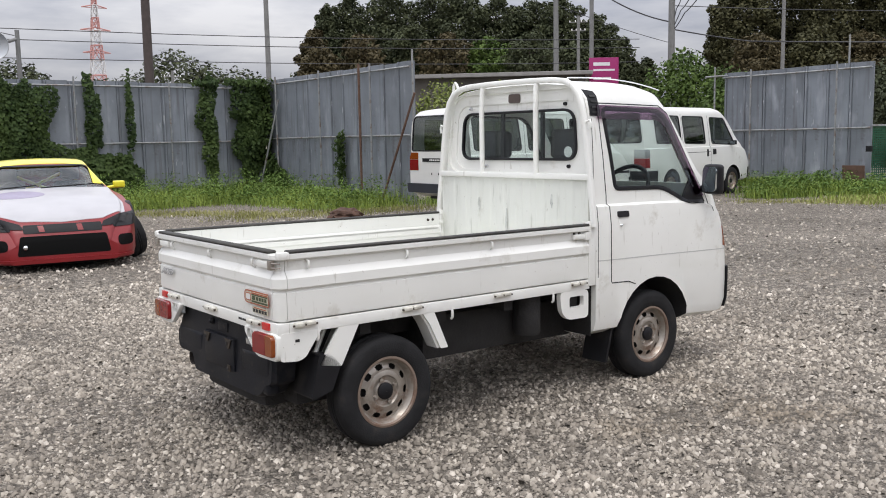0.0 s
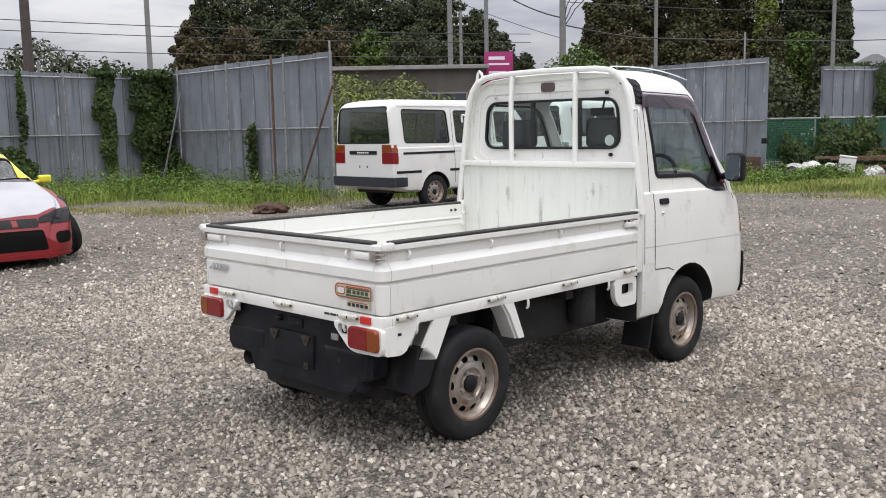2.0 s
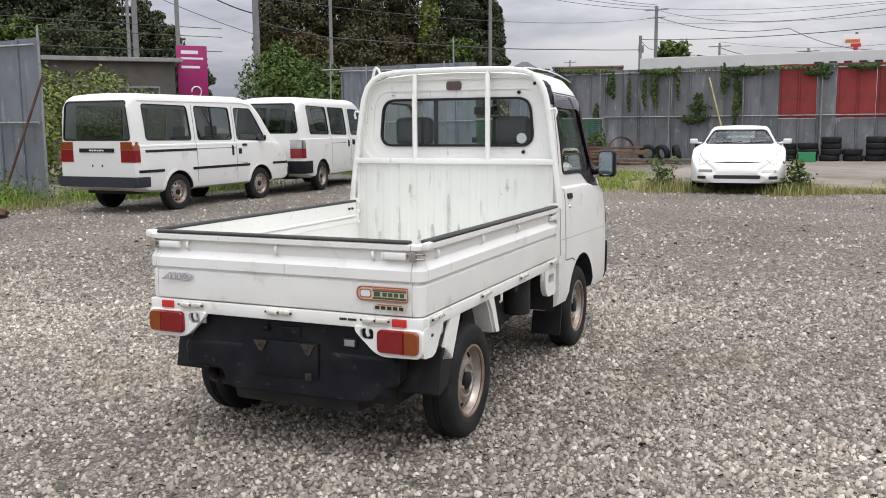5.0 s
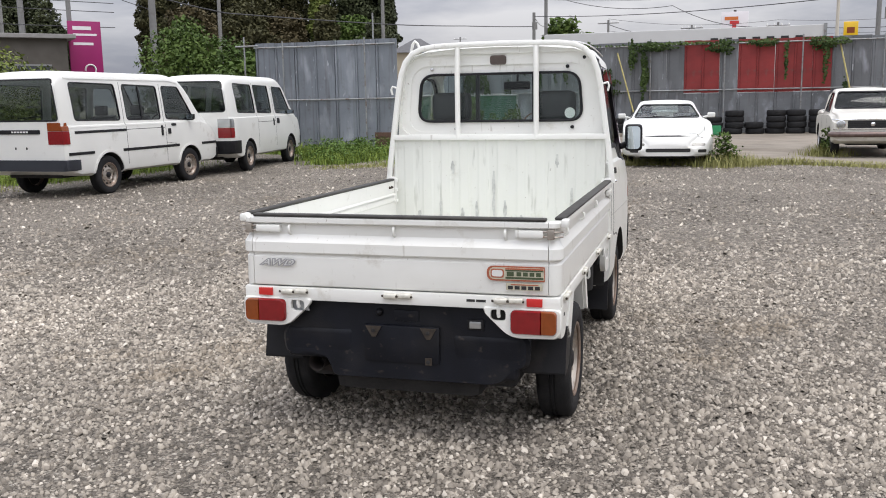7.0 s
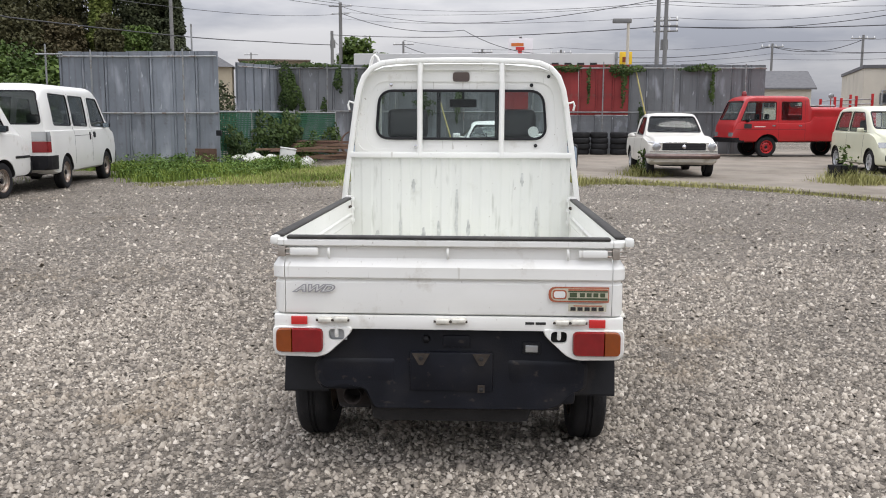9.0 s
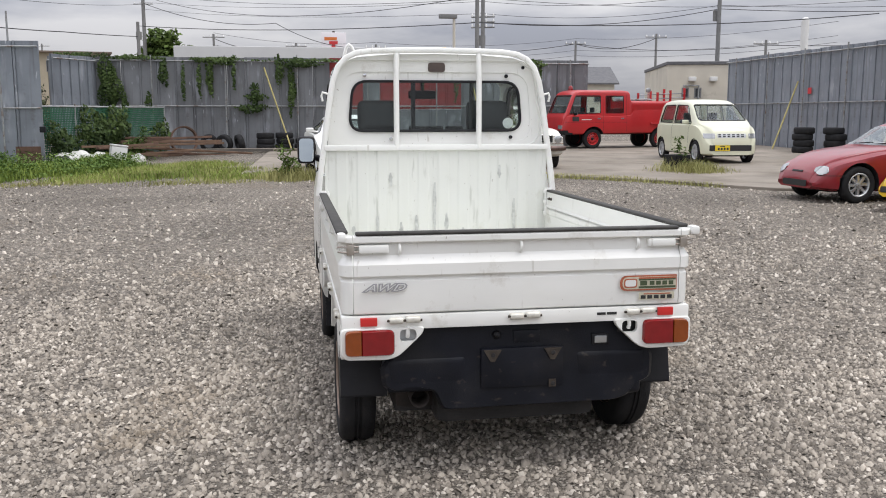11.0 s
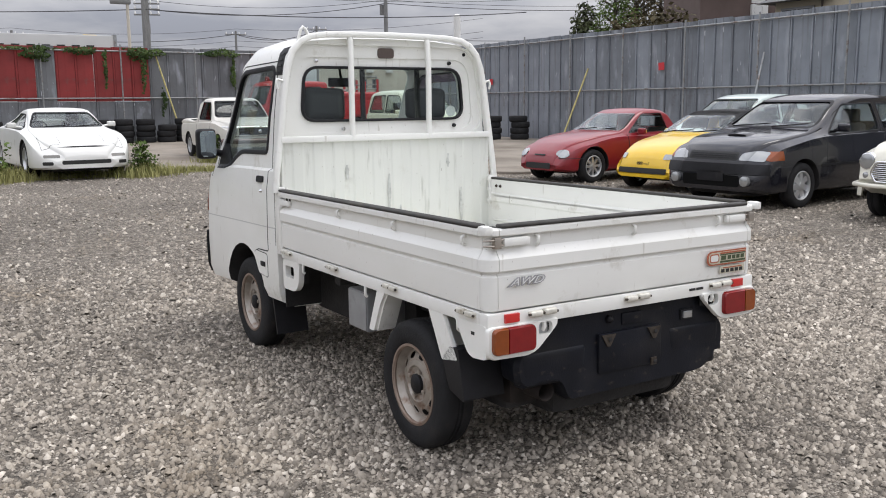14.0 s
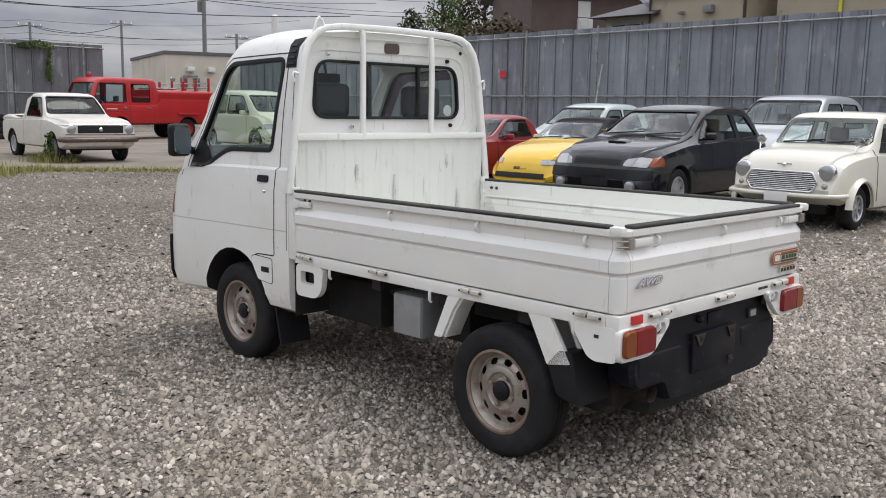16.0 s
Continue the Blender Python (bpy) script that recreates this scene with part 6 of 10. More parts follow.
h.patch("front_bumper", "trim", [rect(-0.85, 0.85, 0.50, 0.66)], "x", 1, 0.05, 0.01)
h.patch("headlamp", "lamp_clear", rect_y(0.45, 0.75, 0.70, 0.84), "x", 1, 0.006, 0.01)
h.patch("door_vent", "black", [rect(4.55, 4.82, 0.98, 1.14, 0.03)], side=0, out=0.004, deep=0.004)
h.patch("door_handle", "chrome", [rect(3.68, 3.80, 1.06, 1.10), rect(2.72, 2.84, 1.06, 1.10)], side=0, out=0.012, deep=0.004)
h.patch("writing_bar", "plate", [rect(4.05, 4.45, 1.03, 1.055)], side=0, out=0.003, deep=0.0)
v.scale = (0.915, 0.915, 0.915)

# pale kei wagon
v, h = auto("mini_wagon", "pale cream-green mini wagon with a yellow plate", "car", 22.5, -5.30, 178, "kei_green", 3.4,
            [(0, 1.05), (0.04, 1.28), (0.12, 1.42), (0.4, 1.515), (1.0, 1.545), (1.6, 1.54), (2.0, 1.505), (2.12, 1.47), (2.82, 1.02), (2.92, 0.96), (3.15, 0.89), (3.30, 0.80), (3.37, 0.66), (3.4, 0.5)],
            [(0, 0.92), (2.7, 0.92), (3.0, 0.86), (3.4, 0.45)], [(0, 0.66), (0.1, 0.71), (0.4, 0.735), (2.7, 0.735), (3.1, 0.71), (3.3, 0.64), (3.4, 0.52)],
            [(0, 0.58), (1.0, 0.60), (2.05, 0.59), (2.8, 0.66), (3.4, 0.48)], [(0, 0.30), (0.3, 0.2), (3.1, 0.19), (3.4, 0.2)], (0.5, 2.84), 0.275, (0.1, 2.8, 0.55),
            [rounded([(0.25, 0.97), (1.22, 0.96), (1.22, 1.42), (0.40, 1.41)], 0.06), rounded([(1.32, 0.96), (2.52, 0.95), (2.02, 1.40), (1.32, 1.42)], 0.06)],
            [rounded([(-0.61, 1.03), (0.61, 1.03), (0.53, 1.42), (-0.53, 1.42)], 0.06)], [rounded([(-0.55, 1.02), (0.55, 1.02), (0.50, 1.42), (-0.50, 1.42)], 0.06)],
            style="spoke5", rim="alloy", edge=0.12, tyre_w=0.15, lift=SLAB, seams=[[(1.27, 1.44), (1.27, 0.3)], [(2.45, 0.93), (2.40, 0.35)]])
h.patch("headlamp", "lamp_clear", rect_y(0.42, 0.66, 0.60, 0.72, 0.02), "x", 1, 0.005, 0.01)
h.patch("grille", "alloy", [rect(-0.36, 0.36, 0.62, 0.715, 0.01)], "x", 1, 0.004, 0.01)
h.patch("grille_bar", "black", [rect(-0.34 + k * 0.115, -0.27 + k * 0.115, 0.63 + j * 0.045, 0.66 + j * 0.045) for k in range(6) for j in range(2)], "x", 1, 0.006, 0.0)
h.patch("lower_intake", "black", [rect(-0.55, 0.50, 0.30, 0.44, 0.02)], "x", 1, 0.004, 0.01)
h.patch("number_plate", "plate_yellow", [rect(-0.50 + 0.08, -0.10 + 0.05, 0.305, 0.435, 0.005)], "x", 1, 0.02, 0.0, label="yellow plate with bars")
h.patch("writing_bar", "black", [rect(-0.36 + k * 0.075, -0.31 + k * 0.075, 0.325, 0.38) for k in range(4)] + [rect(-0.30, -0.18, 0.40, 0.42)], "x", 1, 0.023, 0.0)

# red two-seat coupe
v, h = auto("coupe", "small dark red coupe with round headlamps", "car", 11.47, -5.68, 94, "red", 3.3,
            [(0, 0.58), (0.05, 0.70), (0.3, 0.77), (0.58, 0.80), (0.66, 0.92), (0.78, 1.08), (0.95, 1.15), (1.15, 1.17), (1.38, 1.16), (1.5, 1.12), (1.98, 0.83), (2.06, 0.80), (2.4, 0.76), (2.8, 0.69), (3.05, 0.60), (3.19, 0.50), (3.26, 0.42), (3.3, 0.30)],
            [(0, 0.55), (0.5, 0.74), (2.0, 0.74), (2.7, 0.64), (3.1, 0.52), (3.3, 0.28)], [(0, 0.58), (0.15, 0.66), (0.6, 0.70), (2.0, 0.685), (2.66, 0.70), (3.0, 0.66), (3.2, 0.56), (3.3, 0.44)],
            [(0, 0.5), (0.58, 0.58), (0.8, 0.53), (1.4, 0.53), (2.0, 0.60), (2.6, 0.58), (3.3, 0.36)], [(0, 0.26), (0.3, 0.17), (3.0, 0.17), (3.3, 0.2)], (0.62, 2.68), 0.275, (0.72, 1.98, 0.45),
            [rounded([(0.90, 0.80), (1.86, 0.78), (1.46, 1.095), (0.98, 1.105)], 0.04)], [rounded([(-0.575, 0.825), (0.575, 0.825), (0.485, 1.10), (-0.485, 1.10)], 0.05)], [rounded([(-0.42, 0.86), (0.42, 0.86), (0.38, 1.06), (-0.38, 1.06)], 0.04)],
            style="spoke8", rim="alloy", edge=0.08, tyre_w=0.175, seams=[[(0.90, 0.80), (0.90, 0.35)], [(1.90, 0.76), (1.86, 0.3)]], group="cars parked along the fence", seal=0.008)
OVAL = [[(q * 0.475 + 0.115 * math.cos(a), 0.475 + q * 0.10 * math.cos(a) * -0.18 + 0.062 * math.sin(a)) for a in (2 * math.pi * k / 20 for k in range(20))] for q in (1, -1)]
h.patch("headlamp", "lamp_clear", OVAL, "x", 1, 0.006, 0.012, label="clear oval headlamp", reach=2.75)
h.patch("mouth", "black", [rect(-0.30, 0.30, 0.225, 0.32, 0.03)], "x", 1, 0.002, 0.01)
h.patch("plate_mount", "trim", [rect(-0.16, 0.16, 0.27, 0.30, 0.005)], "x", 1, 0.012, 0.0)
h.patch("nose_intake", "black", [rect(-0.13, 0.13, 0.435, 0.46, 0.01)], "x", 1, 0.002, 0.01)
h.patch("bumper_seam", "seam", [line([(2.9, 0.40), (3.3, 0.40)], 0.008)], side=0, out=0.001, deep=0.004)
wiper(v, 2.02, -0.4, 0.0, 0.835, -0.04, 0.03)
wiper(v, 2.02, 0.05, 0.45, 0.835, -0.04, 0.03)

# yellow roadster with a black soft top
v, h = auto("roadster", "small yellow roadster with a black soft top", "car", 9.45, -6.05, 95, "yellow", 3.3,
            [(0, 0.62), (0.05, 0.74), (0.3, 0.82), (0.75, 0.85), (0.84, 0.95), (0.98, 1.10), (1.12, 1.145), (1.35, 1.155), (1.58, 1.14), (1.7, 1.10), (2.26, 0.82), (2.34, 0.795), (2.7, 0.73), (3.02, 0.64), (3.18, 0.56), (3.26, 0.46), (3.3, 0.34)],
            [(0, 0.58), (0.7, 0.76), (2.2, 0.75), (2.8, 0.60), (3.3, 0.30)], [(0, 0.60), (0.2, 0.68), (0.6, 0.70), (2.2, 0.69), (2.8, 0.70), (3.08, 0.66), (3.23, 0.58), (3.3, 0.50)],
            [(0, 0.52), (0.75, 0.58), (1.0, 0.52), (1.6, 0.53), (2.2, 0.60), (2.8, 0.58), (3.3, 0.44)], [(0, 0.26), (0.3, 0.17), (3.0, 0.17), (3.3, 0.2)], (0.5, 2.78), 0.27, (0.95, 2.25, 0.45),
            [rounded([(1.10, 0.82), (2.10, 0.79), (1.65, 1.07), (1.16, 1.08)], 0.04)], [rounded([(-0.575, 0.845), (0.575, 0.845), (0.48, 1.085), (-0.48, 1.085)], 0.05)], [],
            style="spoke5", rim="alloy", edge=0.08, tyre_w=0.165, seams=[[(1.05, 0.80), (1.05, 0.35)], [(2.14, 0.76), (2.1, 0.3)]], group="cars parked along the fence", seal=0.008)
h.patch("soft_top_side", "soft_top", [[(0.74, 0.855), (1.08, 0.84), (1.14, 1.09), (1.66, 1.085), (2.11, 0.815), (2.30, 0.825), (1.74, 1.25), (0.9, 1.25)]], side=0, out=0.006, deep=0.004)
h.patch("soft_top", "soft_top", [[(0.80, -0.7), (1.745, -0.7), (1.745, 0.7), (0.80, 0.7)]], "z", 0, 0.008, 0.004, label="black canvas soft top", reach=0.87, hole=None)
h.patch("screen_header", "soft_top", [rect(1.60, 1.82, -0.7, 0.7)], "z", 0, 0.007, 0.004, reach=1.082)
h.patch("headlamp", "lamp_clear", rect_y(0.36, 0.62, 0.475, 0.55, 0.02), "x", 1, 0.005, 0.012)
h.patch("grille", "black", [rect(-0.455, 0.455, 0.262, 0.342, 0.02)], "x", 1, 0.003, 0.01)
h.patch("grille_bar", "yellow", [rect(-0.455, 0.455, 0.297, 0.309)] + [rect(-0.33 + 0.22 * k, -0.31 + 0.22 * k, 0.262, 0.342) for k in range(4)], "x", 1, 0.008, 0.0)
h.patch("plate_bracket", "black", [rect(-0.12, 0.12, 0.385, 0.43, 0.01)], "x", 1, 0.012, 0.0)
wiper(v, 2.30, -0.4, 0.05, 0.845, -0.04, 0.03)
wiper(v, 2.30, 0.1, 0.5, 0.845, -0.04, 0.03)

# dark hatchback with a bonnet scoop
v, h = auto("hatchback", "dark grey hatchback with bonnet scoop and silver wheels", "car", 7.55, -5.85, 95, "dark_paint", 3.74,
            [(0, 0.72), (0.03, 0.88), (0.12, 0.98), (0.28, 1.16), (0.5, 1.31), (0.75, 1.375), (1.2, 1.395), (1.6, 1.39), (1.86, 1.35), (1.98, 1.31), (2.62, 0.97), (2.72, 0.935), (3.1, 0.88), (3.42, 0.82), (3.58, 0.755), (3.67, 0.67), (3.72, 0.55), (3.74, 0.42)],
            [(0, 0.72), (0.4, 0.90), (2.6, 0.87), (3.1, 0.80), (3.5, 0.70), (3.74, 0.40)], [(0, 0.70), (0.12, 0.76), (0.5, 0.805), (2.6, 0.812), (3.2, 0.805), (3.5, 0.785), (3.66, 0.73), (3.74, 0.63)],
            [(0, 0.62), (0.6, 0.60), (1.2, 0.60), (1.9, 0.60), (2.6, 0.70), (3.2, 0.68), (3.74, 0.46)], [(0, 0.30), (0.3, 0.19), (3.4, 0.18), (3.74, 0.22)], (0.66, 2.96), 0.285, (0.2, 2.6, 0.5),
            [rounded([(0.48, 0.96), (1.12, 0.92), (1.12, 1.27), (0.72, 1.26)], 0.05), rounded([(1.22, 0.92), (2.42, 0.89), (1.90, 1.26), (1.22, 1.28)], 0.05)],
            [rounded([(-0.65, 0.98), (0.65, 0.98), (0.54, 1.31), (-0.54, 1.31)], 0.06)], [rounded([(-0.55, 1.0), (0.55, 1.0), (0.50, 1.28), (-0.50, 1.28)], 0.05)],
            style="cap", rim="alloy", edge=0.1, tyre_w=0.175, seams=[[(1.17, 1.30), (1.17, 0.9), (1.12, 0.4)], [(2.50, 0.88), (2.46, 0.35)]], group="cars parked along the fence")
HL = [rounded([(q * 0.385, 0.60), (q * 0.70, 0.585), (q * 0.71, 0.70), (q * 0.56, 0.715), (q * 0.42, 0.685)], 0.03) for q in (1, -1)]
h.patch("headlamp", "lamp_clear", HL, "x", 1, 0.006, 0.012, label="clear headlamp")
h.patch("turn_lamp", "lamp_amber", [rounded([(3.36, 0.60), (3.60, 0.595), (3.60, 0.70), (3.38, 0.715)], 0.015)], side=0, out=0.005, deep=0.012)
h.patch("grille", "black", [rect(-0.37, 0.37, 0.595, 0.70, 0.03)], "x", 1, 0.003, 0.012)
h.patch("grille_bar", "trim", [rect(-0.34, 0.34, 0.62 + k * 0.024, 0.627 + k * 0.024) for k in range(3)], "x", 1, 0.008, 0.0)
h.patch("lower_intake", "painted_void", [rect(-0.43, 0.43, 0.27, 0.41, 0.03)], "x", 1, 0.003, 0.012)
h.patch("bumper_skin", "trim", [[(-0.76, 0.43), (0.76, 0.43), (0.76, 0.555), (-0.76, 0.555)]], "x", 1, 0.012, 0.01, label="dull black bumper", reach=3.3)
h.patch("plate_mount", "trim", [rect(-0.20, 0.20, 0.33, 0.47, 0.02)], "x", 1, 0.012, 0.0)
add_disc(v, "fog_lamp", "lamp_clear", 3.755, 0.53, 0.35, 0.065, 0.03)
h.patch("bumper_seam", "seam", [line([(3.24, 0.52), (3.74, 0.515)], 0.008)], side=0, out=0.001, deep=0.004)
bm = B()
loft(bm, [[(3.00, y, 0.88), (3.24, y, 0.84), (3.24, y, 0.84 + hh), (3.14, y, 0.868 + hh), (3.00, y, 0.888)] for y, hh in ((-0.17, 0.006), (-0.13, 0.052), (0, 0.062), (0.13, 0.052), (0.17, 0.006))])
sc = part("bonnet_scoop", bm, M["dark_paint"], v, "raised bonnet scoop", smooth=50)
add_box(sc, "scoop_mouth", "painted_void", 3.20, 3.246, -0.125, 0.125, 0.858, 0.886, 0.0)
h.patch("side_strip", "trim", [rect(1.0, 2.6, 0.50, 0.53)], side=0, out=0.006, deep=0.004)
add_box(v, "rear_spoiler", "dark_paint", 0.28, 0.52, -0.52, 0.52, 1.345, 1.37, 0.01)
wiper(v, 2.66, -0.5, 0.05, 0.985, -0.05, 0.04)
wiper(v, 2.66, 0.1, 0.6, 0.985, -0.05, 0.04)

# classic small car in white
v, h = auto("classic_car", "white classic small car with chrome grille and round lamps", "car", 4.97, -5.67, 91, "cream", 3.05,
            [(0, 0.66), (0.03, 0.80), (0.12, 0.92), (0.35, 1.18), (0.5, 1.275), (0.7, 1.315), (1.2, 1.33), (1.55, 1.32), (1.70, 1.285), (1.78, 1.24), (2.10, 0.95), (2.18, 0.91), (2.5, 0.885), (2.8, 0.84), (2.94, 0.76), (3.02, 0.62), (3.05, 0.46)],
            [(0, 0.66), (0.3, 0.84), (2.1, 0.84), (2.6, 0.80), (2.9, 0.70), (3.05, 0.42)], [(0, 0.58), (0.15, 0.66), (0.5, 0.69), (2.3, 0.70), (2.75, 0.68), (2.95, 0.63), (3.05, 0.565)],
            [(0, 0.52), (0.6, 0.56), (1.6, 0.57), (2.1, 0.62), (2.6, 0.56), (2.95, 0.50), (3.05, 0.44)], [(0, 0.30), (0.3, 0.2), (2.6, 0.22), (2.85, 0.31), (3.05, 0.37)], (0.45, 2.49), 0.25, (0.3, 2.08, 0.5),
            [rounded([(0.55, 0.88), (0.98, 0.87), (0.98, 1.22), (0.66, 1.21)], 0.04), rounded([(1.06, 0.87), (1.96, 0.86), (1.70, 1.20), (1.06, 1.22)], 0.04)],
            [rounded([(-0.60, 0.95), (0.60, 0.95), (0.535, 1.265), (-0.535, 1.265)], 0.06)], [rounded([(-0.48, 0.97), (0.48, 0.97), (0.45, 1.20), (-0.45, 1.20)], 0.05)],
            style="mini", rim="alloy", edge=0.09, tyre_w=0.165, seams=[[(1.02, 1.24), (1.0, 0.3)], [(2.08, 0.90), (2.04, 0.3)]], group="cars parked along the fence", mirrors=False, seat_mat="seat_brown")
GR = rounded([(-0.36, 0.44), (0.36, 0.44), (0.42, 0.53), (0.36, 0.645), (-0.36, 0.645), (-0.42, 0.53)], 0.03)
h.patch("grille", "black", [GR], "x", 1, 0.004, 0.006)
bm = B()
tube(bm, [(3.062 - 0.09 * y * y, y, z) for y, z in grown(GR, 0.008)], 0.014, 8, True)
part("grille_frame", bm, M["chrome"], v, "chrome grille surround", smooth=60)
for k in range(9):
    z = 0.455 + k * 0.0215
    w = 0.415 - abs(z - 0.53) * 0.62
    bm = B()
    tube(bm, [(3.062 - 0.09 * y * y, y, z) for y in (-w, -w * 0.66, -w * 0.33, 0, w * 0.33, w * 0.66, w)], 0.0062, 6)
    part("grille_bar", bm, M["chrome"], v, smooth=60)
for s in (1, -1):
    add_disc(v, "lamp_rim", "chrome", 2.965, s * 0.505, 0.655, 0.100, 0.045, both=False)
    add_disc(v, "headlamp", "lamp_clear", 3.0, s * 0.505, 0.655, 0.085, 0.02, both=False)
    add_disc(v, "side_lamp", "lamp_clear", 3.015, s * 0.50, 0.50, 0.035, 0.02, both=False)
    bm = B()
    lathe(bm, [(0.001, -0.05), (0.035, -0.045), (0.062, 0.0), (0.058, 0.012), (0.001, 0.015)], 20, "x", (2.40, s * 0.60, 0.99))
    tube(bm, [(2.43, s * 0.60, 0.95), (2.47, s * 0.58, 0.87)], 0.010, 6)
    part("wing_mirror", bm, M["chrome"], v, "round chrome wing mirror", smooth=60)
    for ax in (0.45, 2.49):
        bm = B()
        pts = [(ax + 0.315 * math.cos(math.pi * k / 14), s * 0.70, 0.245 + 0.315 * math.sin(math.pi * k / 14)) for k in range(15)]
        rings = [[Vector(p) + Vector(((p[0] - ax) * u, s * w, (p[2] - 0.245) * u)) for u, w in ((0, -0.03), (-0.06, 0.035), (0.0, 0.045), (0.10, 0.0), (0.10, -0.03))] for p in pts]
        loft(bm, rings)
        part("wheel_flare", bm, M["cream"], v, smooth=50)
bm = B()
tube(bm, [(2.86, -0.70, 0.40), (3.02, -0.64, 0.395), (3.09, -0.4, 0.39), (3.11, 0, 0.39), (3.09, 0.4, 0.39), (3.02, 0.64, 0.395), (2.86, 0.70, 0.40)], 0.026, 10)
part("front_bumper", bm, M["cream"], v, smooth=60)
add_box(v, "number_plate", "plate", 3.13, 3.142, -0.15, 0.13, 0.29, 0.42, 0.004, "pale plate bracket with bars")
add_disc(v, "badge", "chrome", 3.0, 0, 0.725, 0.024, 0.006, both=False)
for s in (1, -1):
    add_box(v, "badge_wing", "chrome", 2.985, 2.995, min(s * 0.02, s * 0.09), max(s * 0.02, s * 0.09), 0.728, 0.742, 0.002)
bm = B()
tube(bm, [(1.55, 0, 1.345), (1.50, 0, 1.40)], 0.008, 6)
part("aerial", bm, M["trim"], v)
wiper(v, 2.13, -0.45, 0.05, 0.965, -0.04, 0.04)
wiper(v, 2.13, 0.1, 0.55, 0.965, -0.04, 0.04)

# two more cars close to the fence
auto("small_car", "pale mint small car half hidden behind others", "car", 12.6, -10.1, 97, "pale_mint", 3.4,
     [(0, 0.9), (0.1, 1.1), (0.4, 1.33), (0.8, 1.40), (1.4, 1.40), (1.75, 1.35), (2.5, 0.95), (2.65, 0.90), (3.2, 0.75), (3.35, 0.6), (3.4, 0.45)],
     [(0, 0.85), (2.4, 0.85), (3.0, 0.72), (3.4, 0.42)], [(0, 0.66), (0.3, 0.73), (2.6, 0.735), (3.2, 0.66), (3.4, 0.54)], [(0, 0.6), (0.8, 0.57), (1.8, 0.57), (2.5, 0.66), (3.4, 0.45)], [(0, 0.28), (0.3, 0.2), (3.4, 0.22)], (0.55, 2.85), 0.275, (0.2, 2.5, 0.5),
     [rounded([(0.5, 0.92), (1.2, 0.9), (1.2, 1.28), (0.65, 1.27)], 0.05), rounded([(1.3, 0.9), (2.25, 0.88), (1.75, 1.27), (1.3, 1.28)], 0.05)], [rounded([(-0.6, 0.97), (0.6, 0.97), (0.52, 1.31), (-0.52, 1.31)], 0.06)], [rounded([(-0.5, 0.98), (0.5, 0.98), (0.48, 1.28), (-0.48, 1.28)], 0.06)], group="cars parked along the fence")
auto("estate_car", "silver estate car with dark windows behind others", "car", 7.9, -10.35, 95, "silver", 3.9,
     [(0, 1.0), (0.1, 1.25), (0.4, 1.52), (0.8, 1.60), (1.5, 1.61), (2.0, 1.57), (2.8, 1.08), (2.95, 1.02), (3.5, 0.9), (3.8, 0.72), (3.9, 0.5)],
     [(0, 0.98), (2.7, 0.98), (3.3, 0.85), (3.9, 0.48)], [(0, 0.74), (0.3, 0.82), (3.0, 0.83), (3.6, 0.77), (3.9, 0.6)], [(0, 0.66), (0.8, 0.64), (2.0, 0.64), (2.8, 0.74), (3.9, 0.55)], [(0, 0.32), (0.3, 0.22), (3.9, 0.26)], (0.7, 3.15), 0.31, (0.2, 2.75, 0.55),
     [rounded([(0.45, 1.05), (1.35, 1.03), (1.35, 1.46), (0.62, 1.45)], 0.05), rounded([(1.45, 1.03), (2.55, 1.01), (2.0, 1.45), (1.45, 1.46)], 0.05)], [rounded([(-0.68, 1.1), (0.68, 1.1), (0.58, 1.51), (-0.58, 1.51)], 0.06)], [rounded([(-0.6, 1.1), (0.6, 1.1), (0.55, 1.47), (-0.55, 1.47)], 0.06)], group="cars parked along the fence")

# drift car in red, white and yellow
SW = rounded([(1.25, 0.90), (2.90, 0.87), (2.32, 1.19), (1.60, 1.21)], 0.06)
v, h = auto("race_car", "red drift car with white bonnet and yellow cabin", "car", 3.36, 15.43, 262, "race_red", 4.45,
            [(0, 0.70), (0.05, 0.85), (0.3, 0.92), (0.7, 0.93), (1.15, 1.12), (1.5, 1.23), (1.9, 1.265), (2.25, 1.25), (2.4, 1.21), (3.05, 0.90), (3.14, 0.87), (3.6, 0.79), (4.0, 0.70), (4.25, 0.60), (4.38, 0.48), (4.45, 0.34)],
            [(0, 0.66), (0.6, 0.85), (3.0, 0.82), (3.6, 0.72), (4.1, 0.60), (4.45, 0.30)], [(0, 0.78), (0.3, 0.86), (1.0, 0.90), (2.2, 0.86), (3.5, 0.90), (4.0, 0.87), (4.25, 0.80), (4.38, 0.70), (4.45, 0.60)],
            [(0, 0.66), (0.7, 0.66), (1.4, 0.58), (2.3, 0.58), (3.05, 0.74), (3.6, 0.76), (4.1, 0.70), (4.45, 0.52)], [(0, 0.26), (0.3, 0.16), (4.1, 0.11), (4.45, 0.11)], (0.98, 3.50), 0.315, (0.8, 3.0, 0.5),
            [SW], [rounded([(-0.70, 0.905), (0.70, 0.905), (0.54, 1.20), (-0.54, 1.20)], 0.06)], [rounded([(-0.52, 0.99), (0.52, 0.99), (0.46, 1.18), (-0.46, 1.18)], 0.05)],
            style="race", rim="trim", edge=0.1, tyre_w=0.23, mirror_mat="race_yellow", seal=0.006, track=-0.07)
for o in v.children:
    if o.name.startswith("wheel") and o.matrix_basis.translation.x > 2:
        o.matrix_basis = o.matrix_basis @ pose(0, 0, 0, 0, 0, 24)
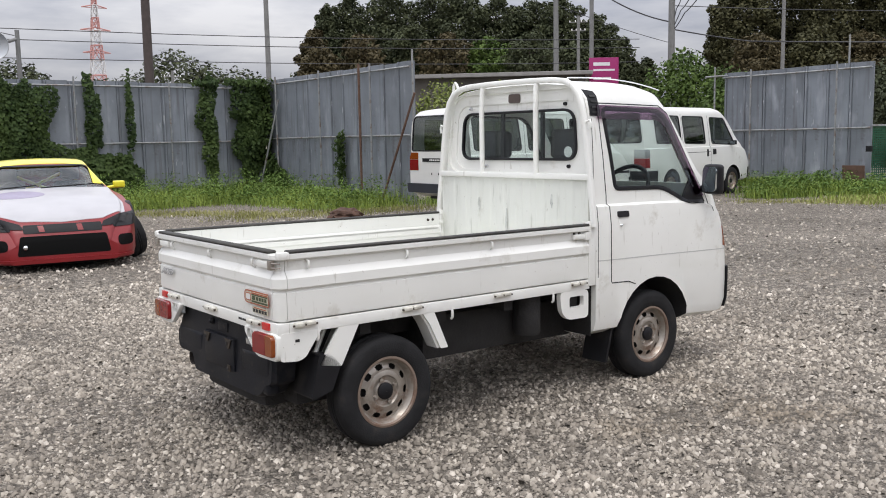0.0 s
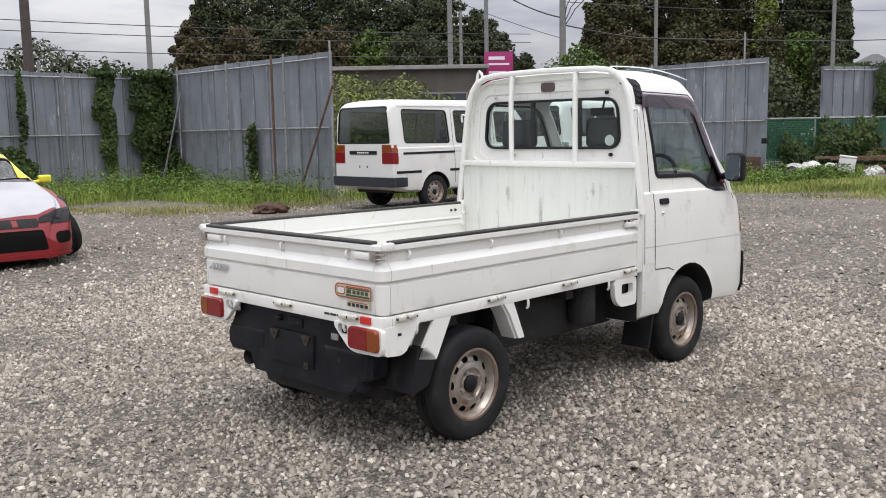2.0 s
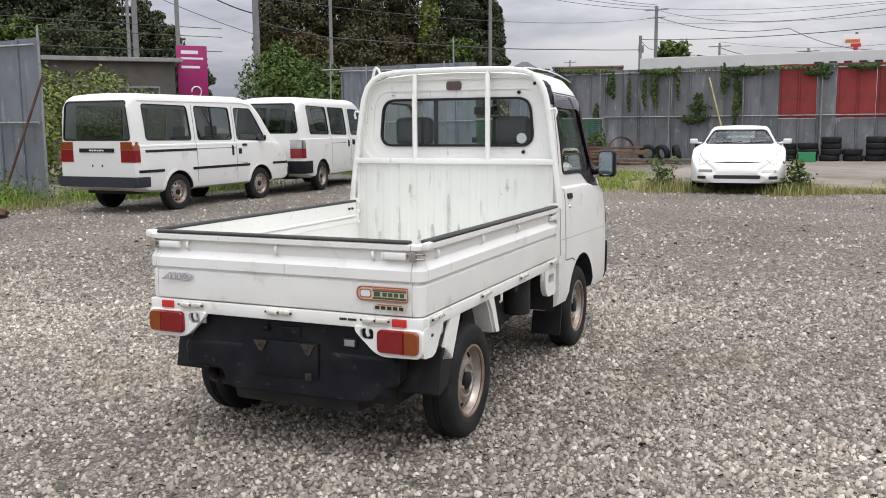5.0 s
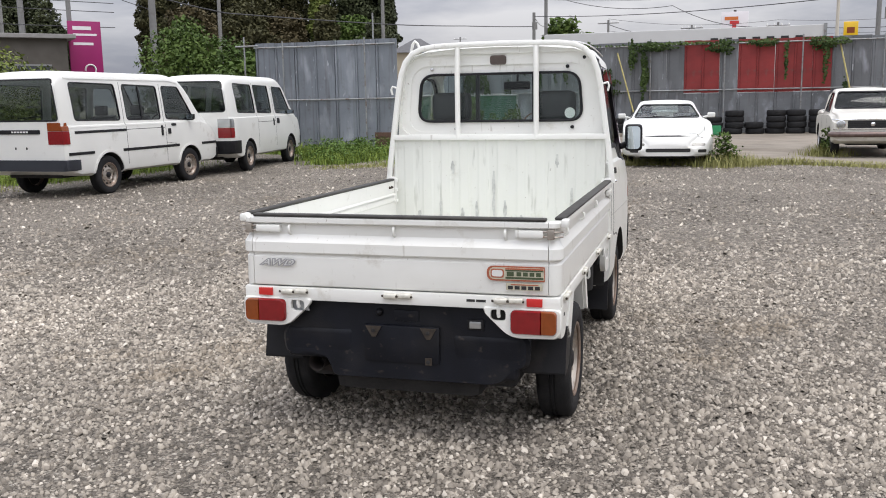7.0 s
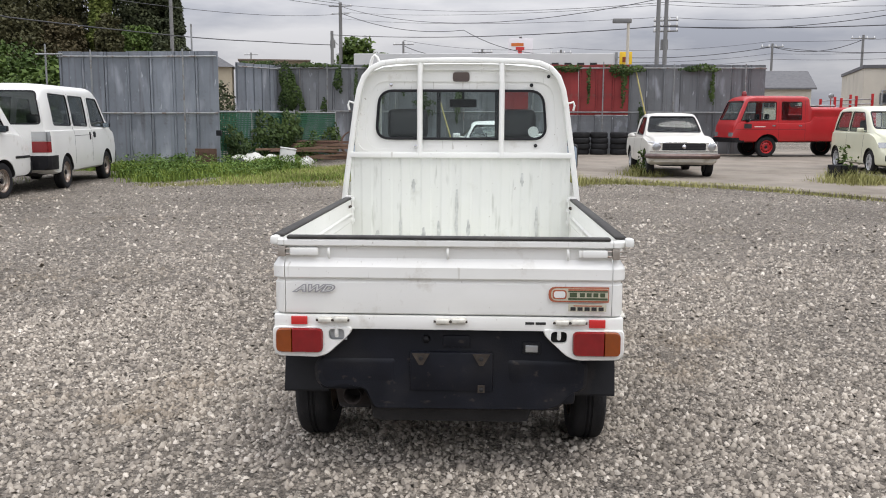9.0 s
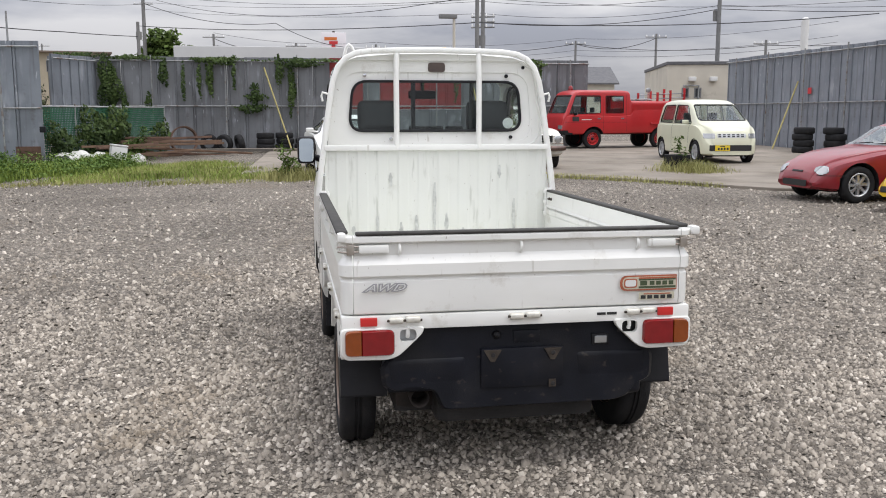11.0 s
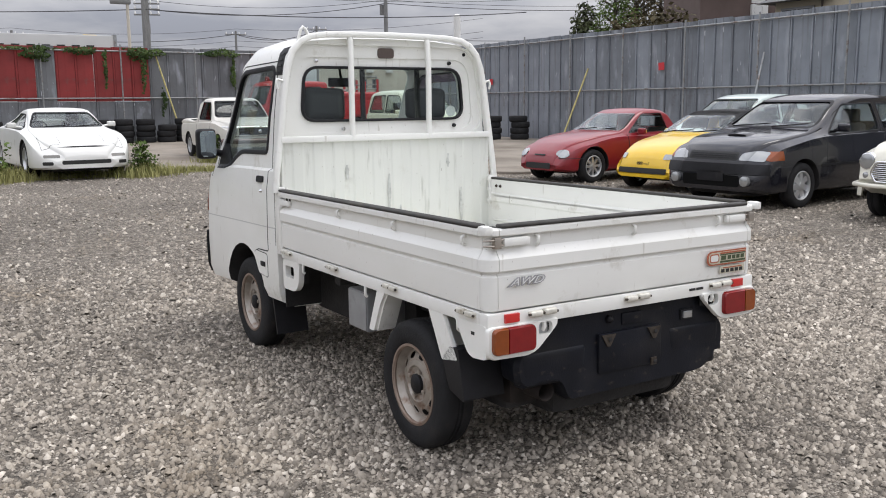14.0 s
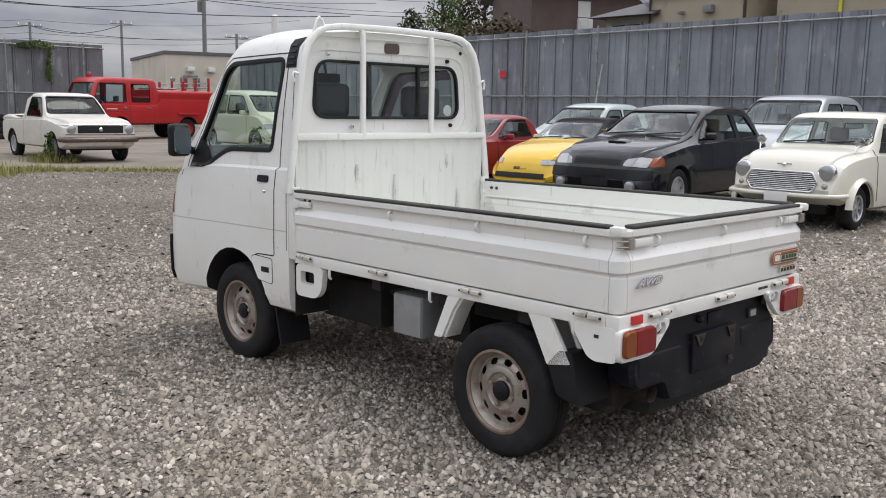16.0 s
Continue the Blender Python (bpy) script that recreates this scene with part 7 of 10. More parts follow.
h.patch("yellow_cabin", "race_yellow", [[(0.65, 0.90), (1.22, 0.895), (1.56, 1.212), (1.61, 1.224), (2.31, 1.205), (2.37, 1.18), (2.92, 0.880), (3.02, 0.885), (2.42, 1.30), (1.2, 1.32), (0.7, 1.0)]], side=0, out=0.003, deep=0.004, label="yellow painted cabin")
h.patch("roof_panel", "race_yellow", [rect(1.20, 2.43, -0.62, 0.62)], "z", 0, 0.004, 0.004, reach=1.1)
h.patch("bonnet", "hood_grey", [rounded([(3.05, -0.74), (3.7, -0.79), (4.08, -0.75), (4.28, -0.46), (4.32, 0), (4.28, 0.46), (4.08, 0.75), (3.7, 0.79), (3.05, 0.74)], 0.03)], "z", 0, 0.004, 0.004, label="plain white bonnet", reach=0.45)
h.patch("bonnet_patch", "patch_mauve", [[(3.33 + 0.20 * math.cos(a), -0.40 + 0.32 * math.sin(a)) for a in (2 * math.pi * k / 24 for k in range(24))]], "z", 0, 0.006, 0.0, label="faded mauve oval patch", reach=0.45)
h.patch("headlamp", "trim", [rounded([(3.98, 0.50), (4.36, 0.48), (4.30, 0.56), (4.05, 0.63)], 0.02)], side=0, out=0.008, deep=0.01, label="blacked-out headlamp")
h.patch("headlamp", "trim", [[(s * a, b) for a, b in ((0.42, 0.50), (0.88, 0.525), (0.86, 0.64), (0.64, 0.62), (0.46, 0.56))] for s in (1, -1)], "x", 1, 0.008, 0.01, reach=3.9)
h.patch("nose_panel", "trim", [rect(-0.43, 0.43, 0.455, 0.55, 0.02)], "x", 1, 0.004, 0.01)
h.patch("nose_stripe", "race_red", [[(a, 0.47), (a + 0.06, 0.47), (a + 0.045, 0.54), (a - 0.015, 0.54)] for a in (-0.26, 0.16)], "x", 1, 0.008, 0.004, label="red painted stripe")
h.patch("mouth", "painted_void", [rounded([(-0.47, 0.425), (0.47, 0.425), (0.51, 0.20), (-0.51, 0.20)], 0.03)], "x", 1, 0.003, 0.012)
h.patch("side_duct", "painted_void", rect_y(0.60, 0.80, 0.26, 0.39, 0.06), "x", 1, 0.003, 0.012)
for ax in (0.98, 3.50):
    arc = [(ax + 0.43 * math.cos(math.pi * k / 12), 0.31 + 0.43 * math.sin(math.pi * k / 12)) for k in range(13)]
    h.patch("wheel_flare", "trim", [arc + [(ax + (x - ax) * 0.8, 0.31 + (z - 0.31) * 0.8) for x, z in reversed(arc)]], side=0, out=0.03, deep=0.01, label="black bolted wheel flare")
h.patch("splitter", "race_red", [rect(-0.80, 0.80, 0.11, 0.16, 0.01)], "x", 1, 0.03, 0.01)
add_disc(v, "tow_hook", "chrome", 4.44, -0.42, 0.30, 0.03, 0.02, both=False)
bm = B()
for y0, y1 in ((0.55, -0.55), (-0.55, 0.55)):
    tube(bm, [(1.3, y0, 1.15), (1.25, y1 * 0.8, 0.7)], 0.022, 8)
tube(bm, [(1.32, -0.55, 0.7), (1.32, -0.52, 1.16), (1.32, 0.52, 1.16), (1.32, 0.55, 0.7)], 0.022, 8)
part("roll_cage", bm, M["race_yellow"], v, "tubular roll cage", smooth=60)
wiper(v, 3.10, -0.1, 0.55, 0.925, -0.05, 0.03)
wiper(v, 3.10, -0.65, -0.15, 0.925, -0.05, 0.03)

# ---- helpers for stuff of many small faces ----
def mesh_arrays(name, verts, faces, mat, smooth=False):
    """A mesh from arrays of places and of equal-sided faces."""
    me = bpy.data.meshes.new(name)
    n, k = faces.shape
    me.vertices.add(len(verts))
    me.vertices.foreach_set("co", np.ascontiguousarray(verts, dtype=np.float32).ravel())
    me.loops.add(n * k)
    me.loops.foreach_set("vertex_index", faces.astype(np.int32).ravel())
    me.polygons.add(n)
    me.polygons.foreach_set("loop_start", np.arange(0, n * k, k, dtype=np.int32))
    if smooth:
        me.polygons.foreach_set("use_smooth", np.ones(n, dtype=bool))
    me.update(calc_edges=True)
    me.materials.append(mat)
    return me


def unit(a):
    return a / np.maximum(np.linalg.norm(a, axis=-1, keepdims=True), 1e-9)


def leaf_quads(rng, centres, out, size, jitter=0.8, aspect=0.6):
    """A folded diamond leaf at each centre, turned about its outward way."""
    n = len(centres)
    nrm = unit(out + rng.normal(0, jitter, (n, 3)))
    a = unit(np.cross(nrm, rng.normal(0, 1, (n, 3))))
    b = np.cross(nrm, a)
    s = size * rng.uniform(0.6, 1.4, (n, 1))
    verts = np.stack([centres - a * s, centres + b * s * aspect + nrm * s * 0.15, centres + a * s, centres - b * s * aspect + nrm * s * 0.15], 1).reshape(-1, 3)
    return verts, np.arange(4 * n).reshape(n, 4)


def lobes_points(rng, lobes, n, shell=0.35):
    """Points in the outer shell of ellipsoid lobes (x, y, z, rx, ry, rz), with their outward ways."""
    lobes = np.array(lobes, float)
    vol = (lobes[:, 3] * lobes[:, 4] * lobes[:, 5]) ** 0.67
    pick = rng.choice(len(lobes), n, p=vol / vol.sum())
    d = unit(rng.normal(0, 1, (n, 3)))
    r = 1 - shell * rng.random((n, 1)) ** 1.5 + rng.normal(0, 0.05, (n, 1))
    L = lobes[pick]
    return L[:, :3] + d * r * L[:, 3:], unit(d / L[:, 3:])


def foliage_material(name, dark, light, rough=0.6):
    """Leaves whose tone changes from leaf to leaf and from clump to clump."""
    mat = bpy.data.materials.new(name)
    mat.use_nodes = True
    nt = mat.node_tree
    n, l = nt.nodes.new, nt.links.new
    bsdf = nt.nodes["Principled BSDF"]
    bsdf.inputs["Roughness"].default_value = rough
    bsdf.inputs["Specular IOR Level"].default_value = 0.12
    geo, co, noise_, mix, add = n("ShaderNodeNewGeometry"), n("ShaderNodeTexCoord"), n("ShaderNodeTexNoise"), n("ShaderNodeMix"), n("ShaderNodeMath")
    noise_.inputs["Scale"].default_value, noise_.inputs["Detail"].default_value = 0.7, 3
    l(co.outputs["Object"], noise_.inputs["Vector"])
    add.operation = "MULTIPLY_ADD"
    l(geo.outputs["Random Per Island"], add.inputs[0])
    add.inputs[1].default_value = 0.4
    sub = n("ShaderNodeMapRange")
    sub.inputs["From Min"].default_value, sub.inputs["From Max"].default_value = 0.35, 0.65
    sub.inputs["To Min"].default_value, sub.inputs["To Max"].default_value = -0.1, 0.5
    l(noise_.outputs["Fac"], sub.inputs["Value"])
    l(sub.outputs["Result"], add.inputs[2])
    add.use_clamp = True
    mix.data_type = "RGBA"
    l(add.outputs[0], mix.inputs["Factor"])
    mix.inputs["A"].default_value, mix.inputs["B"].default_value = (*dark, 1), (*light, 1)
    l(mix.outputs["Result"], bsdf.inputs["Base Color"])
    return mat


# dark, olive and brown tones are raised to carry distance haze in the colour
M["leaf_dark"] = foliage_material("dark_foliage", (0.044, 0.053, 0.030), (0.090, 0.102, 0.050))
M["leaf_olive"] = foliage_material("olive_foliage", (0.050, 0.050, 0.026), (0.102, 0.098, 0.046))
M["leaf_mid"] = foliage_material("green_foliage", (0.040, 0.070, 0.018), (0.14, 0.20, 0.05))
M["leaf_light"] = foliage_material("light_foliage", (0.08, 0.11, 0.025), (0.25, 0.28, 0.08))
M["leaf_brown"] = foliage_material("brownish_foliage", (0.056, 0.048, 0.026), (0.118, 0.096, 0.050))
M["ivy"] = foliage_material("ivy_leaves", (0.022, 0.040, 0.013), (0.085, 0.125, 0.036))
M["weed_green"] = foliage_material("weed_leaves", (0.060, 0.110, 0.024), (0.19, 0.28, 0.070))
M["grass"] = foliage_material("grass_blades", (0.11, 0.165, 0.030), (0.34, 0.42, 0.095))
M["dry_grass"] = foliage_material("dry_grass", (0.17, 0.175, 0.055), (0.43, 0.41, 0.18))
M["bark"] = material("bark", (0.06, 0.048, 0.038), 0.9, vary=0.3, scale=6, bump=0.5, bump_scale=20)
M["concrete_pole"] = material("concrete_pole", (0.19, 0.19, 0.185), 0.8, vary=0.1, scale=4, dirt=(0.15, 0.14, 0.13), dirt_amount=0.1)
M["brown_pole"] = material("brown_pole", (0.065, 0.05, 0.045), 0.7, vary=0.2, scale=5)
M["cable"] = material("cable", (0.04, 0.04, 0.043), 0.6)


def tree(name, label, x, y, height, spread, leaf, count, seed, base=0.0, slim=1.0, size=0.22, low=0.35, z0=None):
    """A tree with a tapered trunk, limbs and a ragged crown of many small leaf clumps."""
    rng = np.random.default_rng(seed)
    rnd = random.Random(seed)
    root = thing(name, label, "tree", pose(x, y, 0 if z0 is None else z0))
    bm = B()
    h = height
    bend = rnd.uniform(-0.03, 0.03) * h
    tube(bm, [(0, 0, -0.2), (bend * 0.3, 0, h * 0.3), (bend * 0.7, bend * 0.3, h * 0.6), (bend, bend * 0.5, h * 0.92)], [0.026 * h, 0.02 * h, 0.012 * h, 0.004 * h], 8)
    lobes = []
    n = 30
    for k in range(n):
        f = low + (1 - low) * (k + 0.5) / n
        a = k * 2.4 + rnd.uniform(-0.4, 0.4)
        env = math.sin(math.pi * min(1, (1 - f) / (1 - low) * 0.85 + 0.12)) ** 0.7
        r = spread * env * rnd.uniform(0.40, 0.88)
        cx, cy, cz = bend * f + math.cos(a) * r, math.sin(a) * r, h * f
        s = spread * rnd.uniform(0.20, 0.42) * (0.55 + 0.5 * env)
        lobes.append((cx, cy, cz, s, s, s * 0.72 * slim))
        tube(bm, [(bend * f * 0.8, 0, cz - 0.35 * r - 0.1), (cx * 0.6, cy * 0.6, cz - 0.1 * r), (cx, cy, cz)], [0.009 * h, 0.006 * h, 0.002 * h], 5)
    for k in range(7):
        f = low + (0.92 - low) * (k + 0.5) / 7
        r = spread * 0.80 * math.sin(math.pi * min(1, (1 - f) / (1 - low) * 0.85 + 0.12)) ** 0.7
        lobes.append((bend * f, 0, h * f, r, r, h * 0.10))
    lobes.append((bend, 0, h * 0.95, spread * 0.25, spread * 0.25, h * 0.07))
    part("trunk", bm, M["bark"], root, smooth=60)
    p, o = lobes_points(rng, lobes, count, 0.5)
    v, f = leaf_quads(rng, p, o * 0.8 + np.array([0, 0, 0.4]), size, 0.7)
    crown = new("crown", mesh_arrays("crown", v, f, M[leaf]))
    crown.parent = root
    return root


def bush(name, label, lobes, leaf, count, seed, size=0.09, category="bush", z0=0.0, stems=True):
    rng = np.random.default_rng(seed)
    cx, cy = lobes[0][0], lobes[0][1]
    root = thing(name, label, category, pose(cx, cy, z0))
    rel = [(a - cx, b - cy, c, d, e, f) for a, b, c, d, e, f in lobes]
    if stems:
        bm = B()
        for a, b, c, d, e, f in rel:
            tube(bm, [(a, b, -0.1), (a * 1.02, b, c)], [0.05, 0.015], 5)
        part("stem", bm, M["bark"], root, smooth=60)
    p, o = lobes_points(rng, rel, count, 0.45)
    keep = p[:, 2] > 0.02
    v, f = leaf_quads(rng, p[keep], o[keep] * 0.8 + np.array([0, 0, 0.4]), size, 0.8)
    ob = new("leaves", mesh_arrays("leaves", v, f, M[leaf]))
    ob.parent = root
    return root


# ---- woods behind the fences ----
WOODS = [(53.4, 96.0, 14.3, 2.3, "leaf_brown"),
         (55.9, 97.3, 17.6, 2.4, "leaf_dark"),
         (59.9, 97.8, 19.4, 3.4, "leaf_dark"),
         (61.1, 92.7, 19.0, 4.0, "leaf_dark"),
         (66.2, 92.1, 18.9, 4.3, "leaf_dark"),
         (67.4, 86.6, 19.7, 4.3, "leaf_dark"),
         (72.5, 85.5, 18.4, 4.2, "leaf_dark"),
         (77.3, 84.4, 18.0, 4.2, "leaf_dark"),
         (77.6, 79.1, 18.0, 3.6, "leaf_dark"),
         (82.0, 78.0, 15.8, 3.1, "leaf_dark"),
         (81.3, 73.4, 12.7, 2.5, "leaf_dark"),
         (84.9, 72.9, 10.5, 2.1, "leaf_dark"),
         (49.8, 88.9, 11.5, 2.9, "leaf_brown"),
         (55.4, 88.3, 13.0, 3.6, "leaf_brown"),
         (60.9, 87.5, 14.3, 4.0, "leaf_dark"),
         (62.0, 82.2, 13.0, 3.9, "leaf_brown"),
         (67.2, 81.1, 12.8, 4.0, "leaf_mid"),
         (68.6, 75.0, 12.7, 3.8, "leaf_dark"),
         (68.3, 78.5, 11.0, 3.3, "leaf_mid"),
         (75.1, 75.3, 11.9, 3.3, "leaf_dark"),
         (88.4, 64.5, 16.7, 2.3, "leaf_olive"),
         (92.0, 63.4, 20.2, 3.9, "leaf_olive"),
         (96.4, 61.0, 22.6, 4.2, "leaf_olive"),
         (95.5, 55.5, 21.2, 4.0, "leaf_olive"),
         (99.5, 53.1, 18.8, 3.3, "leaf_olive"),
         (97.8, 48.5, 18.8, 1.6, "leaf_light"),
         (101.4, 46.3, 21.0, 3.4, "leaf_dark"),
         (104.7, 44.6, 20.0, 2.9, "leaf_dark"),
         (102.0, 41.7, 15.6, 1.5, "leaf_dark"),
         (84.7, 57.4, 11.7, 3.7, "leaf_brown"),
         (89.8, 53.8, 12.5, 3.8, "leaf_olive"),
         (94.0, 51.0, 11.7, 3.4, "leaf_brown"),
         (92.8, 45.3, 11.9, 1.9, "leaf_olive"),
         (96.3, 43.6, 10.8, 3.3, "leaf_mid"),
         (94.0, 39.6, 10.4, 2.2, "leaf_dark")]
TREE_KINDS = {"leaf_dark": "tall dark evergreen tree beyond the fence", "leaf_olive": "tall olive-brown evergreen tree beyond the fence", "leaf_brown": "shorter brownish tree among evergreens", "leaf_mid": "shorter green tree among evergreens", "leaf_light": "narrow yellow-green tree among evergreens"}
for k, (x, y, h, s, leaf) in enumerate(WOODS):
    tree("tree", TREE_KINDS[leaf], x, y, h, s, leaf, 19000 if h > 14 else 10000, 100 + k, low=0.10, size=0.185)
tree("tree", "round green tree beside a utility pole", 98.5, 20.0, 9.9, 2.7, "leaf_mid", 2600, 140, size=0.30, low=0.3)
tree("tree", "low round green tree beyond the yard", 97.6, 17.2, 8.2, 2.0, "leaf_mid", 1500, 141, size=0.30, low=0.3)
tree("tree", "tufted pine tree behind the fence", 30.9, -21.0, 6.6, 1.3, "leaf_mid", 3000, 151, size=0.065, low=0.35)
tree("tree", "tufted pine tree behind the fence", 32.4, -23.7, 7.2, 1.3, "leaf_brown", 2600, 152, size=0.065, low=0.35)
tree("tree", "thin browning tree beside a house", 31.6, -24.6, 8.2, 1.7, "leaf_brown", 1700, 153, size=0.09, low=0.3)
tree("tree", "dark clipped garden tree", 34.1, -21.8, 6.0, 1.0, "leaf_dark", 2200, 154, size=0.10, low=0.3)
bush("hedge", "brownish hedge behind the fence", [(21.8, -14.6, 2.4, 1.6, 0.9, 1.9), (20.6, -14.4, 2.5, 1.4, 0.9, 1.8), (23.2, -14.8, 2.5, 1.2, 0.9, 1.7)], "leaf_brown", 5000, 160)
bush("bush", "dense green bushes beside the street sign", [(27.0, 22.0, 2.0, 1.3, 1.2, 2.1), (26.6, 20.8, 2.1, 1.4, 1.3, 2.0), (26.8, 19.6, 1.9, 1.4, 1.2, 1.9), (27.2, 18.4, 1.7, 1.3, 1.2, 1.7), (27.8, 17.2, 1.6, 1.2, 1.2, 1.5), (27.0, 21.2, 3.7, 0.8, 0.7, 0.8)], "leaf_mid", 17000, 161, 0.075)
bush("bush", "yellow-green weeds beside the shed", [(16.2, 20.8, 0.8, 1.2, 1.1, 1.8), (17.4, 20.6, 0.6, 1.0, 1.0, 1.3), (15.2, 22.0, 0.8, 1.2, 1.2, 1.6), (18.8, 22.2, 1.8, 1.2, 1.1, 1.4), (17.6, 23.2, 1.9, 1.2, 1.0, 1.4), (19.8, 21.4, 1.4, 1.1, 1.0, 1.2)], "leaf_light", 14000, 162, 0.06)
bush("bush", "dark bush behind the short fence", [(24.6, 17.0, 1.5, 1.3, 1.2, 1.6), (23.9, 15.9, 1.4, 0.9, 0.9, 1.5), (25.2, 18.2, 1.3, 1.1, 1.1, 1.5)], "leaf_mid", 8000, 163, 0.10)

bush("bush", "dark overgrown shrubs between two fences", [(32.6, 16.2, 1.6, 0.9, 0.9, 1.9), (33.8, 17.4, 1.9, 1.1, 1.1, 2.2), (33.0, 14.8, 1.2, 0.7, 0.7, 1.5), (35.0, 18.8, 1.8, 1.2, 1.1, 2.2)], "leaf_dark", 9000, 164, 0.085)


def far_woods():
    rng = np.random.default_rng(7)
    lobes = [(8 + 2.9 * k + rng.normal(0, 0.8), 118 - 0.7 * k + rng.normal(0, 2), rng.uniform(3.5, 6.2), 4.2, 4, rng.uniform(3.2, 5.5)) for k in range(26)]
    lobes += [(24, 115, 8.0, 4.5, 4, 3.4), (40.5, 108, 8.5, 4.0, 4, 4.2), (44, 106, 7.5, 3.2, 3, 3.6), (56, 100, 7.5, 4, 4, 3.5)]
    p, o = lobes_points(rng, lobes, 56000, 0.4)
    v, f = leaf_quads(rng, p, o + np.array([0, 0, 0.5]), 0.26, 0.7)
    ob = new("far_woods", mesh_arrays("far_woods", v, f, M["leaf_dark"]))
    tagged(ob, "low green woods in the distance", "trees", kind="stuff")


far_woods()


# ---- grass, weeds and ivy ----
def blades(name, label, spots, count, height, seed, mat, wide=0.009, category="grass"):
    """Bent grass blades over round or long spots (x0, y0, x1, y1, radius, height factor)."""
    rng = np.random.default_rng(seed)
    spots = np.array(spots, float)
    area = spots[:, 4] * (np.hypot(spots[:, 2] - spots[:, 0], spots[:, 3] - spots[:, 1]) + spots[:, 4])
    pick = rng.choice(len(spots), count, p=area / area.sum())
    S = spots[pick]
    t = rng.random((count, 1))
    off = rng.normal(0, 0.5, (count, 2)) * S[:, 4:5]
    xy = S[:, :2] * (1 - t) + S[:, 2:4] * t + off
    z = 0.0045 * (xy[:, 0] - 2.2) - 0.004 * (xy[:, 1] - 4.2) - 0.01
    fall = np.exp(-(off ** 2).sum(1) / (S[:, 4] ** 2) * 0.8)
    h = height * S[:, 5] * rng.uniform(0.35, 1.2, count) * (0.45 + 0.75 * fall)
    a = rng.uniform(0, 2 * np.pi, count)
    lean = rng.uniform(0.1, 0.7, count) * h
    w = wide * rng.uniform(0.7, 1.5, count)
    base = np.column_stack([xy, z])
    d = np.column_stack([np.cos(a), np.sin(a), np.zeros(count)])
    s = np.column_stack([-np.sin(a), np.cos(a), np.zeros(count)])
    up = np.array([0, 0, 1.0])
    m1 = base + up * (h * 0.55)[:, None] + d * (lean * 0.3)[:, None]
    m2 = base + up * (h * 0.95)[:, None] + d * lean[:, None]
    W = w[:, None]
    verts = np.stack([base - s * W, base + s * W, m1 + s * W * 0.8, m1 - s * W * 0.8, m2 + s * W * 0.1, m2 - s * W * 0.1], 1).reshape(-1, 3)
    i = np.arange(count)[:, None] * 6
    faces = np.concatenate([i + np.array([[0, 1, 2, 3]]), i + np.array([[3, 2, 4, 5]])])
    ob = new(name, mesh_arrays(name, verts, faces, M[mat]))
    return tagged(ob, label, category, kind="stuff")


def weeds(name, label, spots, count, seed, size=0.05, mat="leaf_mid", height=0.35):
    """Broad-leaved weeds: leaves along short upright stems over the spots."""
    rng = np.random.default_rng(seed)
    spots = np.array(spots, float)
    area = spots[:, 4] * (np.hypot(spots[:, 2] - spots[:, 0], spots[:, 3] - spots[:, 1]) + spots[:, 4])
    pick = rng.choice(len(spots), count, p=area / area.sum())
    S = spots[pick]
    t = rng.random((count, 1))
    xy = S[:, :2] * (1 - t) + S[:, 2:4] * t + rng.normal(0, 0.45, (count, 2)) * S[:, 4:5]
    cl = np.floor(xy * 3.3)
    clump = np.modf(np.abs(np.sin(cl[:, 0] * 12.9898 + cl[:, 1] * 78.233) * 43758.5453))[0]
    h = height * S[:, 5] * (0.25 + clump) * rng.random(count) ** 0.7
    z = 0.0045 * (xy[:, 0] - 2.2) - 0.004 * (xy[:, 1] - 4.2) + h
    p = np.column_stack([xy, z])
    v, f = leaf_quads(rng, p, np.tile([0, 0, 0.9], (count, 1)), size, 0.6, 0.45)
    return tagged(new(name, mesh_arrays(name, v, f, M[mat])), label, "weeds", kind="stuff")


VERGE = [(1, 22.2, 11.2, 22.4, 1.5, 1.5), (4.5, 20.8, 11.0, 21.0, 1.0, 1.2), (10.6, 22, 10.7, 16.2, 0.8, 1.3), (9.6, 20.5, 9.9, 16.2, 0.9, 0.9), (11.8, 16.0, 16.5, 15.0, 0.9, 1.0), (12.0, 15.3, 15.0, 14.8, 0.7, 0.9)]
VERGE_B = [(18.2, 12.4, 20.8, 11.9, 0.45, 1.0), (17.0, 11.4, 20.6, 10.6, 0.6, 0.9), (18.5, 10.0, 21.5, 9.4, 0.7, 0.8), (20.3, 11.6, 20.9, 15.0, 0.35, 1.0), (22, 10.5, 24, 10.0, 0.5, 1.0)]
MEADOW = [(17.0, 9.6, 19.5, 6.3, 0.9, 0.7), (18.5, 9.0, 22.0, 7.4, 1.0, 0.8), (17.0, 7.0, 18.0, 5.4, 0.6, 0.7)]
